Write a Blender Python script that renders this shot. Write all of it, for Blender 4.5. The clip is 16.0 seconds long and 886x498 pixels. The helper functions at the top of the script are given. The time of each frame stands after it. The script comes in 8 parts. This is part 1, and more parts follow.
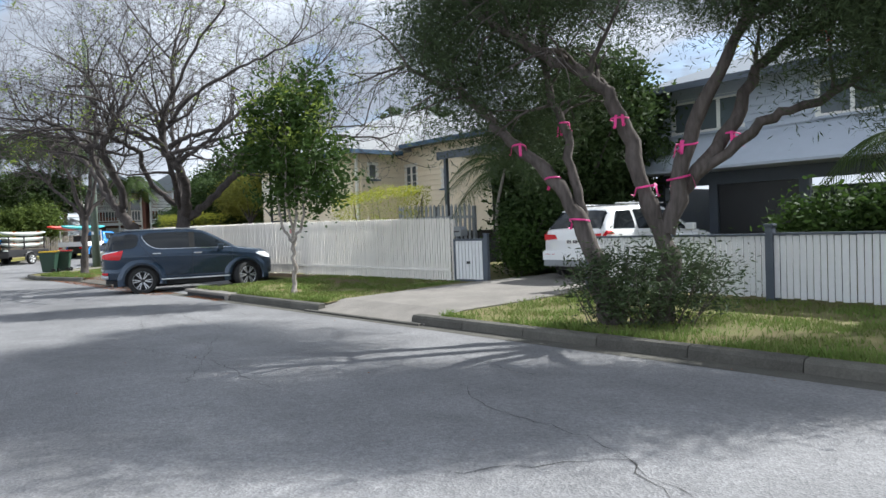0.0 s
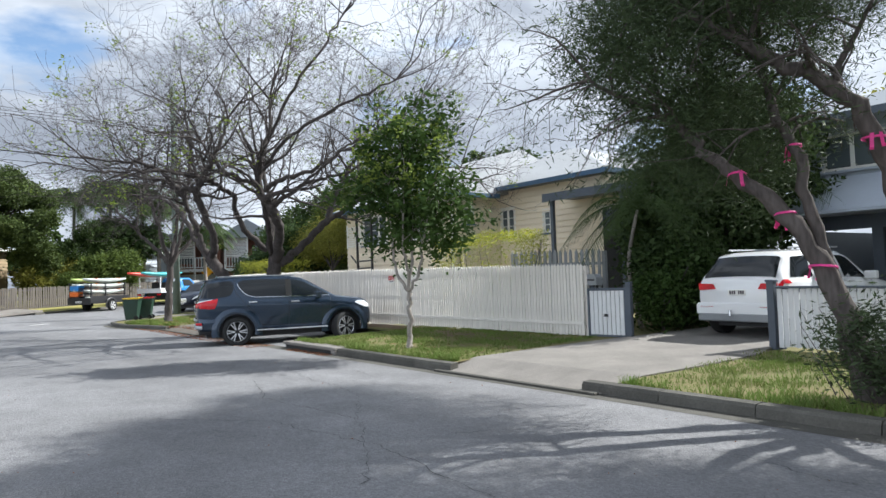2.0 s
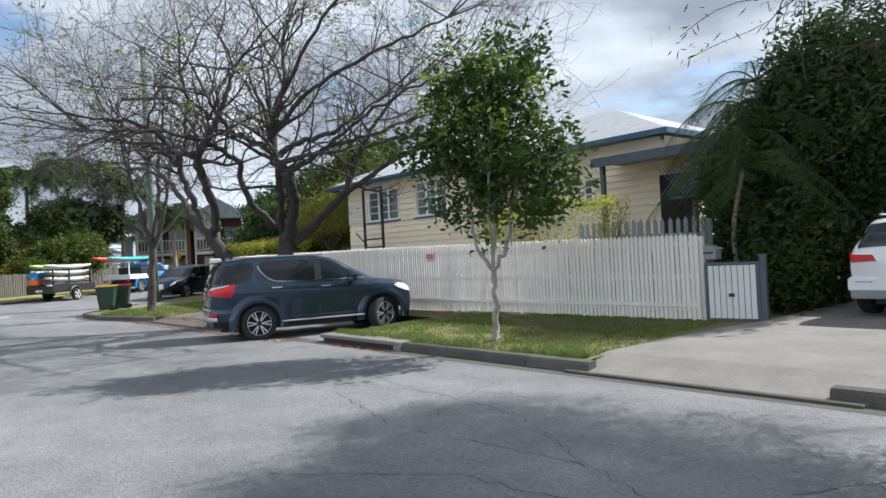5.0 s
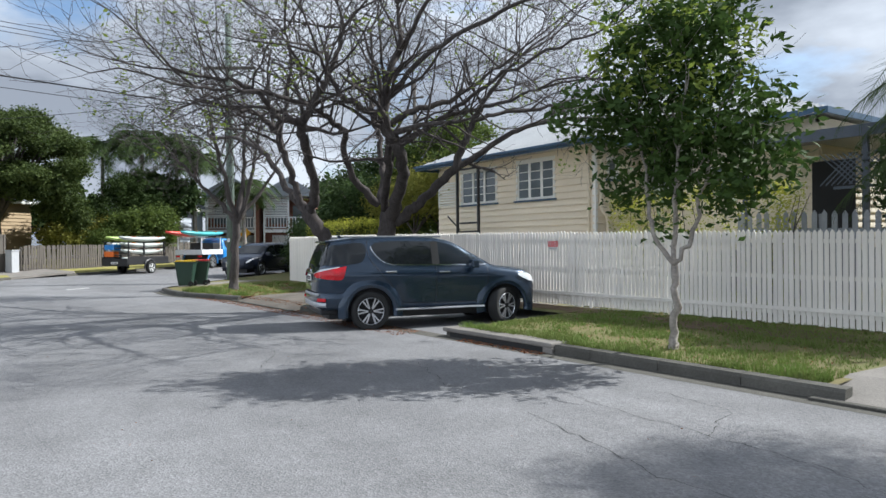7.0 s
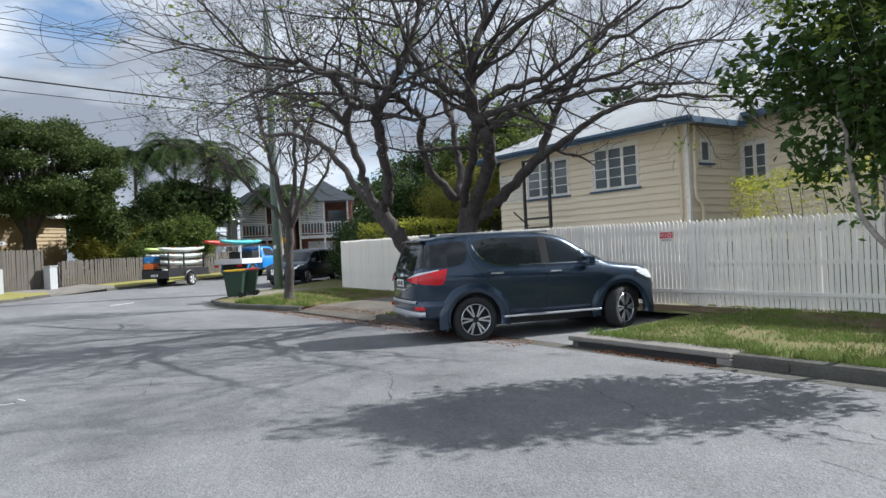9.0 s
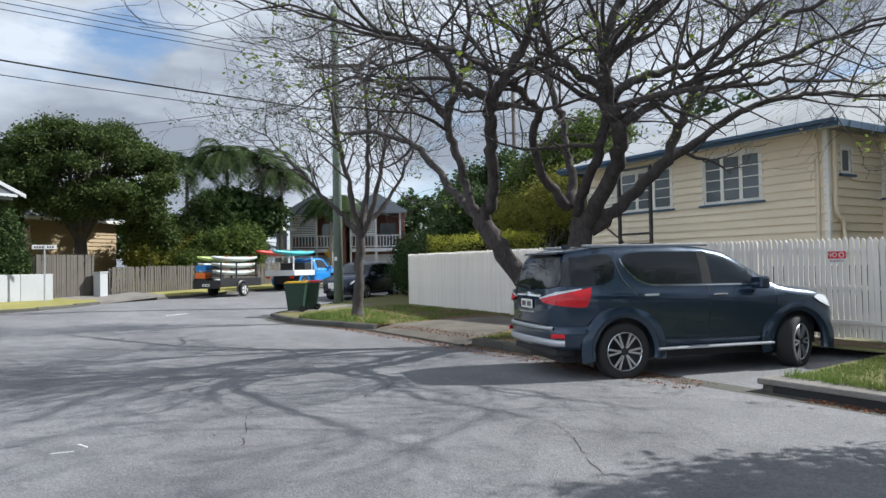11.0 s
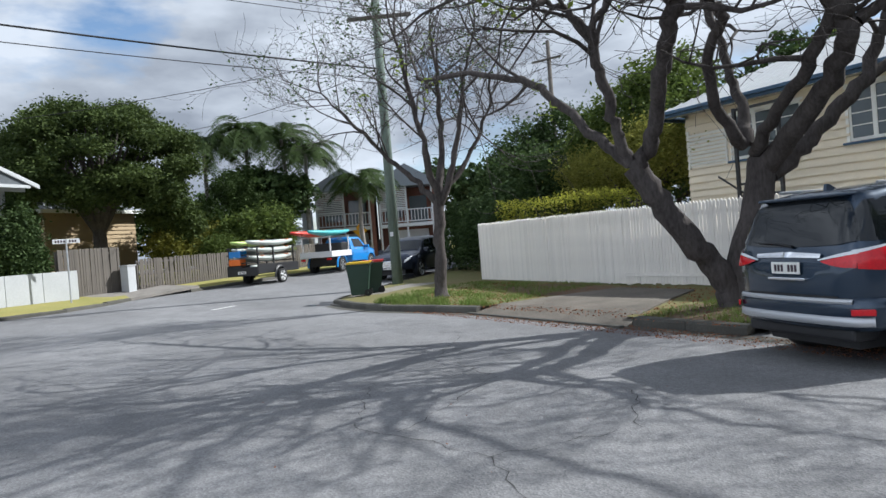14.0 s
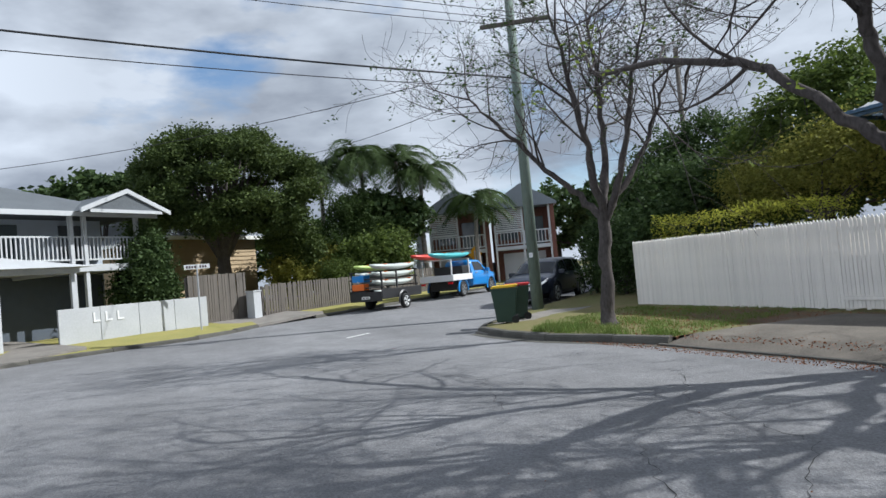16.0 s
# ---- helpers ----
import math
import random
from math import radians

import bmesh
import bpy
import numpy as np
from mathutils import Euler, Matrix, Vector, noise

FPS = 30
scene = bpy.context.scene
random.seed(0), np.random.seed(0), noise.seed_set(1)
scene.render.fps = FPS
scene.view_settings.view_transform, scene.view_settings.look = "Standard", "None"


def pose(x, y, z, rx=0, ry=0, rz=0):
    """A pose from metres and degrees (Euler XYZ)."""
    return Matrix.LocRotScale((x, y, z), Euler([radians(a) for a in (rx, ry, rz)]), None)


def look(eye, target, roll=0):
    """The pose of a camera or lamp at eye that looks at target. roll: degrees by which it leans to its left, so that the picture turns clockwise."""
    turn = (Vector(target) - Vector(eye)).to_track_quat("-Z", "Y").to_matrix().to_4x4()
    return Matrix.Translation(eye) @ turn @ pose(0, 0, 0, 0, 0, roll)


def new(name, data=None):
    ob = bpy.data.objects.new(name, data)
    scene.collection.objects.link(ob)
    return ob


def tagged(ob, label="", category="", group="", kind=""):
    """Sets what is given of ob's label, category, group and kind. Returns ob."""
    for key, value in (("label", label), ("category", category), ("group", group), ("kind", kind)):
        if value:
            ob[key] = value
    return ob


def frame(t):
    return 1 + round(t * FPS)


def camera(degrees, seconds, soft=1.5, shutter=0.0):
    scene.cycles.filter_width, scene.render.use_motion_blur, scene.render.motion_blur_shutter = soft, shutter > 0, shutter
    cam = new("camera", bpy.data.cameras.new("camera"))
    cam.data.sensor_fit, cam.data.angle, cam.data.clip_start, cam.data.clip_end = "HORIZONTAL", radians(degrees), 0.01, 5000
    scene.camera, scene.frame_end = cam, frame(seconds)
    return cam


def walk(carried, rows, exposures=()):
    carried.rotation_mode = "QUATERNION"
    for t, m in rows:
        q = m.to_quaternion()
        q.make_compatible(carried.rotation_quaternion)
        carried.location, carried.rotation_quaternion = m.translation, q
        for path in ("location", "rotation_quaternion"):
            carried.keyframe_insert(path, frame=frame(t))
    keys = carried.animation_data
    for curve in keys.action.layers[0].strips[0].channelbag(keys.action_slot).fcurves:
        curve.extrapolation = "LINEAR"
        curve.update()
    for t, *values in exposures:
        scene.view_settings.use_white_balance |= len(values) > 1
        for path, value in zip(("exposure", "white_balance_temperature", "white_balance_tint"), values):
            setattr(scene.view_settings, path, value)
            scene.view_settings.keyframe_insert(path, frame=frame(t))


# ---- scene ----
cam = camera(65.8, 16.0)
PATH = [
    (0, (12.361, -11.182, 1.468), (10.862, -9.859, 1.403), -2.2),
    (0.5, (11.713, -11.189, 1.495), (10.196, -9.886, 1.454), -1.8),
    (1, (11.168, -11.212, 1.537), (9.608, -9.96, 1.539), -1.8),
    (1.5, (10.546, -11.204, 1.509), (8.956, -9.992, 1.561), -1.9),
    (2, (9.967, -11.24, 1.521), (8.37, -10.04, 1.601), -2.0),
    (2.5, (9.337, -11.232, 1.541), (7.745, -10.026, 1.628), -1.9),
    (3, (8.744, -11.292, 1.564), (7.17, -10.062, 1.64), -1.5),
    (3.2, (8.493, -11.301, 1.541), (6.929, -10.056, 1.609), -1.4),
    (5.3, (5.94, -11.372, 1.531), (4.418, -10.075, 1.545), -3.1),
    (5.5, (5.682, -11.353, 1.551), (4.146, -10.072, 1.566), -3.0),
    (6, (5.036, -11.368, 1.566), (3.467, -10.128, 1.58), -2.6),
    (6.5, (4.458, -11.411, 1.557), (2.864, -10.203, 1.559), -1.6),
    (7, (3.849, -11.49, 1.539), (2.236, -10.307, 1.526), -0.6),
    (7.5, (3.219, -11.513, 1.531), (1.589, -10.355, 1.515), -1.0),
    (8, (2.669, -11.64, 1.516), (1.028, -10.497, 1.501), -2.2),
    (10.3, (-0.166, -11.702, 1.473), (-1.821, -10.579, 1.481), -2.9),
    (10.5, (-0.427, -11.677, 1.462), (-2.092, -10.569, 1.484), -2.5),
    (11, (-1.003, -11.737, 1.471), (-2.705, -10.687, 1.52), -1.1),
    (11.5, (-1.593, -11.791, 1.465), (-3.304, -10.756, 1.51), -2.1),
    (12, (-2.18, -11.854, 1.454), (-3.891, -10.819, 1.47), -2.7),
    (12.5, (-2.783, -11.898, 1.446), (-4.495, -10.863, 1.424), -2.8),
    (13, (-3.406, -11.968, 1.454), (-5.117, -10.933, 1.409), -3.1),
    (13.5, (-3.937, -12.099, 1.471), (-5.645, -11.059, 1.423), -3.8),
    (14, (-4.556, -12.198, 1.483), (-6.264, -11.159, 1.457), -4.6),
    (14.5, (-5.122, -12.255, 1.461), (-6.839, -11.229, 1.463), -4.7),
    (15, (-5.706, -12.345, 1.475), (-7.441, -11.35, 1.499), -4.8),
    (15.5, (-6.291, -12.52, 1.499), (-8.063, -11.595, 1.546), -4.9),
    (16, (-6.847, -12.633, 1.523), (-8.678, -11.83, 1.592), -5.2),
]
EXPOSURE = [(0, 0.96, 5950, 8), (3, 0.88, 5950, 8), (6, 0.72, 5900, 8), (8, 0.70, 5900, 8), (11, 0.64, 5900, 8), (14, 0.60, 5850, 8), (16, 0.43, 5800, 8)]
walk(cam, [(t, look(eye, target, roll)) for t, eye, target, roll in PATH], EXPOSURE)

# ---- world, sun, exposure ----
SUN_DIR = Vector((0.22, 0.73, 0.645)).normalized()   # towards the sun
world = bpy.data.worlds.new("sky")
scene.world = world
world.use_nodes = True
wn, wl = world.node_tree.nodes, world.node_tree.links
wn.clear()
w_out = wn.new("ShaderNodeOutputWorld")
w_bg = wn.new("ShaderNodeBackground")
w_sky = wn.new("ShaderNodeTexSky")
w_sky.sky_type, w_sky.sun_disc = "NISHITA", False
w_sky.sun_elevation = math.asin(SUN_DIR.z)
w_sky.sun_rotation = math.atan2(SUN_DIR.x, SUN_DIR.y)
w_co = wn.new("ShaderNodeTexCoord")
w_map = wn.new("ShaderNodeMapping")
w_map.inputs["Scale"].default_value = (1.0, 1.0, 2.6)
wl.new(w_co.outputs["Generated"], w_map.inputs["Vector"])
w_n1 = wn.new("ShaderNodeTexNoise")
w_n1.inputs["Scale"].default_value, w_n1.inputs["Detail"].default_value, w_n1.inputs["Roughness"].default_value = 2.6, 8, 0.55
w_n2 = wn.new("ShaderNodeTexNoise")
w_n2.inputs["Scale"].default_value, w_n2.inputs["Detail"].default_value = 3.4, 7
wl.new(w_map.outputs[0], w_n1.inputs["Vector"])
wl.new(w_map.outputs[0], w_n2.inputs["Vector"])
w_mask = wn.new("ShaderNodeValToRGB")
w_mask.color_ramp.elements[0].position, w_mask.color_ramp.elements[1].position = 0.33, 0.44
wl.new(w_n1.outputs["Fac"], w_mask.inputs[0])
w_cloud = wn.new("ShaderNodeValToRGB")
w_cloud.color_ramp.elements[0].position, w_cloud.color_ramp.elements[0].color = 0.40, (0.24, 0.255, 0.285, 1)
w_cloud.color_ramp.elements[1].position, w_cloud.color_ramp.elements[1].color = 0.62, (0.54, 0.555, 0.58, 1)
wl.new(w_n2.outputs["Fac"], w_cloud.inputs[0])
w_sc = wn.new("ShaderNodeMix")
w_sc.data_type, w_sc.blend_type = "RGBA", "MULTIPLY"
w_sc.inputs["Factor"].default_value = 1.0
w_sc.inputs[7].default_value = (0.10, 0.10, 0.10, 1)
wl.new(w_sky.outputs[0], w_sc.inputs[6])
w_mix = wn.new("ShaderNodeMix")
w_mix.data_type = "RGBA"
wl.new(w_mask.outputs[0], w_mix.inputs["Factor"])
wl.new(w_sc.outputs[2], w_mix.inputs[6])
w_sep = wn.new("ShaderNodeSeparateXYZ")
wl.new(w_co.outputs["Generated"], w_sep.inputs[0])
w_lit = wn.new("ShaderNodeMapRange")
w_lit.inputs["From Min"].default_value, w_lit.inputs["From Max"].default_value = -0.05, -0.9
w_lit.inputs["To Min"].default_value, w_lit.inputs["To Max"].default_value = 1.0, 2.1
wl.new(w_sep.outputs["Y"], w_lit.inputs["Value"])
w_front = wn.new("ShaderNodeVectorMath")
w_front.operation = "SCALE"
wl.new(w_cloud.outputs[0], w_front.inputs[0])
wl.new(w_lit.outputs[0], w_front.inputs["Scale"])
wl.new(w_front.outputs[0], w_mix.inputs[7])
wl.new(w_mix.outputs[2], w_bg.inputs[0])
wl.new(w_bg.outputs[0], w_out.inputs[0])

sun = new("sun", bpy.data.lights.new("sun", "SUN"))
sun.data.energy, sun.data.angle, sun.data.color = 5.0, radians(0.6), (1.0, 0.95, 0.87)
sun.matrix_world = look(SUN_DIR * 50, (0, 0, 0))


# ---- materials ----
def mat(name, colour, rough=0.7, metal=0.0, var=0.25, scale=3.0, fine=40.0, bump=0.0, tint=None, spec=0.5, random_obj=0.0, coords="Object", island=0.0, trans=0.0, coat=0.0, stretch=(1, 1, 1), bump_scale=None):
    """A surface with variation at two scales, fine relief, and chance differences from piece to piece."""
    m = bpy.data.materials.new(name)
    m.use_nodes = True
    n, l = m.node_tree.nodes, m.node_tree.links
    bsdf = n["Principled BSDF"]
    bsdf.inputs["Roughness"].default_value = rough
    bsdf.inputs["Metallic"].default_value = metal
    bsdf.inputs["Specular IOR Level"].default_value = spec
    bsdf.inputs["Coat Weight"].default_value = coat
    co = n.new("ShaderNodeTexCoord")
    mp = n.new("ShaderNodeMapping")
    mp.inputs["Scale"].default_value = stretch
    l.new(co.outputs[coords], mp.inputs["Vector"])
    big, small = n.new("ShaderNodeTexNoise"), n.new("ShaderNodeTexNoise")
    big.inputs["Scale"].default_value, big.inputs["Detail"].default_value = scale, 5
    small.inputs["Scale"].default_value, small.inputs["Detail"].default_value = fine, 4
    l.new(mp.outputs[0], big.inputs["Vector"])
    l.new(mp.outputs[0], small.inputs["Vector"])
    add = n.new("ShaderNodeMath")
    add.operation = "ADD"
    l.new(big.outputs["Fac"], add.inputs[0])
    l.new(small.outputs["Fac"], add.inputs[1])
    value = add.outputs[0]
    for amount, node, socket in ((random_obj, "ShaderNodeObjectInfo", "Random"), (island, "ShaderNodeNewGeometry", "Random Per Island")):
        if amount:
            info = n.new(node)
            mul = n.new("ShaderNodeMath")
            mul.operation = "MULTIPLY_ADD"
            l.new(info.outputs[socket], mul.inputs[0])
            mul.inputs[1].default_value = amount
            l.new(value, mul.inputs[2])
            value = mul.outputs[0]
    ramp = n.new("ShaderNodeMapRange")
    ramp.inputs["From Min"].default_value, ramp.inputs["From Max"].default_value = 0.65, 1.35 + random_obj + island
    l.new(value, ramp.inputs["Value"])
    mix = n.new("ShaderNodeMix")
    mix.data_type = "RGBA"
    c = Vector(colour)
    d = Vector(tint) if tint else c * (1 - var)
    mix.inputs[6].default_value = (*d, 1)
    mix.inputs[7].default_value = (*(c if tint else c * (1 + var * 0.6)), 1)
    l.new(ramp.outputs[0], mix.inputs["Factor"])
    l.new(mix.outputs[2], bsdf.inputs["Base Color"])
    if bump:
        b = n.new("ShaderNodeBump")
        b.inputs["Strength"].default_value, b.inputs["Distance"].default_value = bump, 0.02
        l.new(small.outputs["Fac"], b.inputs["Height"])
        l.new(b.outputs[0], bsdf.inputs["Normal"])
    if trans:
        tr = n.new("ShaderNodeBsdfTranslucent")
        l.new(mix.outputs[2], tr.inputs["Color"])
        ms = n.new("ShaderNodeMixShader")
        ms.inputs[0].default_value = trans
        l.new(bsdf.outputs[0], ms.inputs[1])
        l.new(tr.outputs[0], ms.inputs[2])
        l.new(ms.outputs[0], n["Material Output"].inputs[0])
    return m


def glass_mat(name, colour, rough=0.03, alpha=0.0):
    m = bpy.data.materials.new(name)
    m.use_nodes = True
    n, l = m.node_tree.nodes, m.node_tree.links
    b = n["Principled BSDF"]
    b.inputs["Base Color"].default_value = (*colour, 1)
    b.inputs["Roughness"].default_value = rough
    b.inputs["Coat Weight"].default_value = 0.0
    if alpha:
        t = n.new("ShaderNodeBsdfTransparent")
        t.inputs[0].default_value = (0.75, 0.78, 0.78, 1)
        ms = n.new("ShaderNodeMixShader")
        ms.inputs[0].default_value = alpha
        l.new(b.outputs[0], ms.inputs[1])
        l.new(t.outputs[0], ms.inputs[2])
        l.new(ms.outputs[0], n["Material Output"].inputs[0])
    return m


M = {
    "concrete": mat("concrete", (0.215, 0.198, 0.178), 0.9, var=0.4, scale=1.3, fine=60, bump=0.4, spec=0.3),
    "oldconcrete": mat("dirty_old_concrete", (0.15, 0.132, 0.11), 0.92, var=0.5, scale=1.1, fine=50, bump=0.5, spec=0.25),
    "kerb": mat("kerb_concrete", (0.098, 0.093, 0.08), 0.92, var=0.6, scale=2.2, fine=55, bump=0.5, spec=0.3, random_obj=0.3),
    "grass": mat("grass", (0.10, 0.13, 0.035), 0.9, scale=0.7, fine=30, tint=(0.20, 0.145, 0.08), bump=0.6, spec=0.2),
    "blades": mat("grass_blades", (0.13, 0.225, 0.04), 0.8, scale=0.9, fine=3, tint=(0.16, 0.165, 0.058), spec=0.2, island=0.5, trans=0.25),
    "dry": mat("dry_grass", (0.30, 0.26, 0.09), 0.9, scale=1.2, fine=25, tint=(0.2, 0.2, 0.06), bump=0.5, spec=0.2),
    "dirt": mat("dirt", (0.14, 0.10, 0.065), 0.95, var=0.45, scale=2, fine=40, bump=0.7, spec=0.2),
    "litter": mat("leaf_litter", (0.24, 0.10, 0.05), 0.9, var=0.5, scale=3, fine=30, island=0.8, spec=0.2),
    "picket": mat("weathered_white_paint", (0.80, 0.755, 0.69), 0.75, var=0.18, scale=2.5, fine=14, bump=0.15, random_obj=0.35, stretch=(1, 1, 0.35)),
    "white": mat("white_paint", (0.70, 0.70, 0.70), 0.55, var=0.07, scale=2, fine=30, random_obj=0.15),
    "farwhite": mat("greyer_white_render", (0.43, 0.44, 0.45), 0.7, var=0.14, scale=1.2, fine=18, bump=0.1, random_obj=0.15),
    "roofdark": mat("weathered_grey_roof", (0.11, 0.12, 0.13), 0.8, var=0.2, scale=0.8, fine=14, spec=0.2),
    "leaf_mid": mat("leaf_mid_garden_green", (0.16, 0.21, 0.045), 0.7, scale=0.5, fine=2, tint=(0.03, 0.055, 0.015), island=0.9, trans=0.4, spec=0.2),
    "slate": mat("slate_grey_paint", (0.075, 0.09, 0.115), 0.5, var=0.15, scale=3, fine=40),
    "cream": mat("cream_weatherboard", (0.74, 0.65, 0.50), 0.65, var=0.08, scale=1.5, fine=22, bump=0.06, random_obj=0.22, stretch=(0.4, 0.4, 1)),
    "trimwhite": mat("trim_white", (0.78, 0.77, 0.72), 0.5, var=0.06),
    "bluetrim": mat("blue_fascia", (0.045, 0.095, 0.165), 0.5, var=0.15),
    "roofmetal": mat("galvanised_roof", (0.40, 0.41, 0.42), 0.85, spec=0.15, metal=0.0, var=0.12, scale=0.8, fine=12),
    "roofwhite": mat("pale_roof", (0.23, 0.25, 0.275), 0.6, metal=0.15, var=0.08, scale=0.8, fine=12),
    "blackmetal": mat("black_steel", (0.02, 0.02, 0.022), 0.45, var=0.2),
    # near-black standing in for unlit depth; also the car's door pillar trim
    "shade_and_trim": mat("painted_shade_and_trim_black", (0.02, 0.02, 0.02), 0.9, var=0.2),
    "curtain": mat("pale_curtain", (0.42, 0.43, 0.43), 0.9, var=0.2, scale=6, fine=20),
    "bark": mat("grey_bark", (0.088, 0.077, 0.073), 0.95, var=0.5, scale=5, fine=26, bump=0.9, spec=0.15, stretch=(1, 1, 0.35)),
    "paperbark": mat("furrowed_bark", (0.105, 0.09, 0.082), 0.95, var=0.5, scale=7, fine=20, bump=1.0, spec=0.15, stretch=(1, 1, 0.2)),
    "palebark": mat("pale_bark", (0.30, 0.27, 0.24), 0.95, var=0.4, scale=6, fine=24, bump=0.6, spec=0.15),
    "leaf_young": mat("leaf_mid_green", (0.062, 0.105, 0.022), 0.7, var=0.4, scale=0.9, fine=3, tint=(0.03, 0.06, 0.014), island=0.9, trans=0.3, spec=0.2),
    "leaf_tip": mat("leaf_yellow_green", (0.20, 0.26, 0.045), 0.7, var=0.3, scale=2, island=0.7, trans=0.4, spec=0.2),
    "leaf_callis": mat("leaf_dark_drooping", (0.080, 0.112, 0.046), 0.7, scale=0.8, fine=3, tint=(0.026, 0.04, 0.02), island=0.9, trans=0.2, spec=0.2),
    "leaf_dark": mat("leaf_dark_green", (0.085, 0.128, 0.04), 0.7, scale=0.6, fine=3, tint=(0.02, 0.04, 0.014), island=0.9, trans=0.3, spec=0.2),
    "leaf_fig": mat("leaf_broad_green", (0.10, 0.135, 0.034), 0.7, scale=0.5, fine=2, tint=(0.018, 0.034, 0.010), island=0.9, trans=0.25, spec=0.2),
    "leaf_hedge": mat("leaf_golden_hedge", (0.46, 0.45, 0.06), 0.7, scale=1.2, fine=4, tint=(0.20, 0.24, 0.035), island=0.9, trans=0.5, spec=0.2),
    "leaf_gold": mat("leaf_olive_gold", (0.36, 0.34, 0.075), 0.7, scale=0.8, fine=3, tint=(0.13, 0.15, 0.03), island=0.9, trans=0.45, spec=0.2),
    "leaf_palm": mat("palm_frond", (0.055, 0.09, 0.022), 0.7, scale=0.8, fine=3, tint=(0.035, 0.055, 0.015), island=0.8, trans=0.25, spec=0.2),
    "flower": mat("red_bottlebrush", (0.55, 0.03, 0.03), 0.7, var=0.3, scale=8),
    "ribbon": mat("pink_ribbon", (0.75, 0.06, 0.28), 0.5, var=0.2, scale=6, trans=0.2),
    "carblue": mat("blue_grey_metallic", (0.023, 0.042, 0.072), 0.26, metal=0.55, var=0.05, coat=0.7),
    "carwhite": mat("white_car_paint", (0.80, 0.80, 0.80), 0.25, var=0.03, coat=0.8),
    "cardark": mat("navy_car_paint", (0.008, 0.012, 0.026), 0.3, metal=0.2, var=0.05, coat=0.2),
    "carbright": mat("bright_blue_paint", (0.02, 0.22, 0.60), 0.3, var=0.05, coat=0.8),
    "plastic": mat("black_plastic", (0.018, 0.018, 0.02), 0.55, var=0.2),
    "rubber": mat("tyre_rubber", (0.018, 0.018, 0.018), 0.85, var=0.25, scale=8, fine=60, bump=0.2),
    "alloy": mat("machined_alloy", (0.62, 0.63, 0.65), 0.3, metal=0.8, var=0.08),
    "chrome": mat("chrome", (0.75, 0.76, 0.78), 0.12, metal=1.0, var=0.04),
    "silver": mat("silver_bumper_trim", (0.5, 0.51, 0.53), 0.35, metal=0.5, var=0.05),
    "redlens": mat("red_lens", (0.55, 0.004, 0.012), 0.22, var=0.25, scale=9, coat=0.15),
    "clearlens": mat("clear_lens", (0.7, 0.72, 0.74), 0.08, var=0.1, coat=1.0),
    "plate": mat("plate_white", (0.78, 0.77, 0.72), 0.5, var=0.05),
    "ink": mat("dark_ink", (0.05, 0.03, 0.04), 0.6, var=0.1),
    "signred": mat("sign_red", (0.62, 0.02, 0.035), 0.5, var=0.1),
    "signyellow": mat("sign_yellow", (0.85, 0.42, 0.01), 0.5, var=0.1),
    "bingreen": mat("bin_dark_green", (0.016, 0.045, 0.03), 0.5, var=0.2),
    "binyellow": mat("bin_yellow_lid", (0.75, 0.50, 0.02), 0.5, var=0.1),
    "binred": mat("bin_red_lid", (0.5, 0.03, 0.03), 0.5, var=0.1),
    "polegreen": mat("copper_treated_pole", (0.15, 0.19, 0.16), 0.9, var=0.3, scale=4, fine=30, bump=0.5, stretch=(1, 1, 0.15)),
    "wire": mat("wire_black", (0.02, 0.02, 0.022), 0.6, var=0.1),
    "oldwood": mat("grey_timber_paling", (0.12, 0.105, 0.09), 0.9, var=0.35, scale=4, fine=20, bump=0.3, random_obj=0.5, stretch=(1, 1, 0.3)),
    "brick": mat("red_brown_brick", (0.20, 0.085, 0.06), 0.85, var=0.3, scale=6, fine=30, bump=0.3),
    "tanboard": mat("tan_weatherboard", (0.34, 0.25, 0.14), 0.7, var=0.12, random_obj=0.25),
    "greyboard": mat("blue_grey_board", (0.42, 0.46, 0.52), 0.6, var=0.08, random_obj=0.2),
    "kayak_white": mat("kayak_pale", (0.46, 0.49, 0.46), 0.4, var=0.2, scale=2),
    "kayak_red": mat("kayak_red", (0.6, 0.05, 0.03), 0.4, var=0.2, scale=2),
    "kayak_teal": mat("kayak_teal", (0.08, 0.40, 0.42), 0.4, var=0.2, scale=2),
    "kayak_green": mat("kayak_lime", (0.42, 0.55, 0.15), 0.4, var=0.2, scale=2),
    "orange": mat("orange_strap", (0.75, 0.16, 0.02), 0.6, var=0.15),
    "grey": mat("mid_grey", (0.25, 0.26, 0.27), 0.6, var=0.15),
    "line": mat("road_line_paint", (0.62, 0.62, 0.60), 0.8, var=0.3, scale=6, fine=40),
    "crack": mat("crack_dark", (0.035, 0.033, 0.031), 0.95, var=0.2),
    "glass": glass_mat("car_glass", (0.012, 0.014, 0.016)),
    "clearglass": glass_mat("car_glass_clear", (0.02, 0.024, 0.026), alpha=0.45),
    "pane": glass_mat("window_pane", (0.10, 0.12, 0.13), 0.06),
}

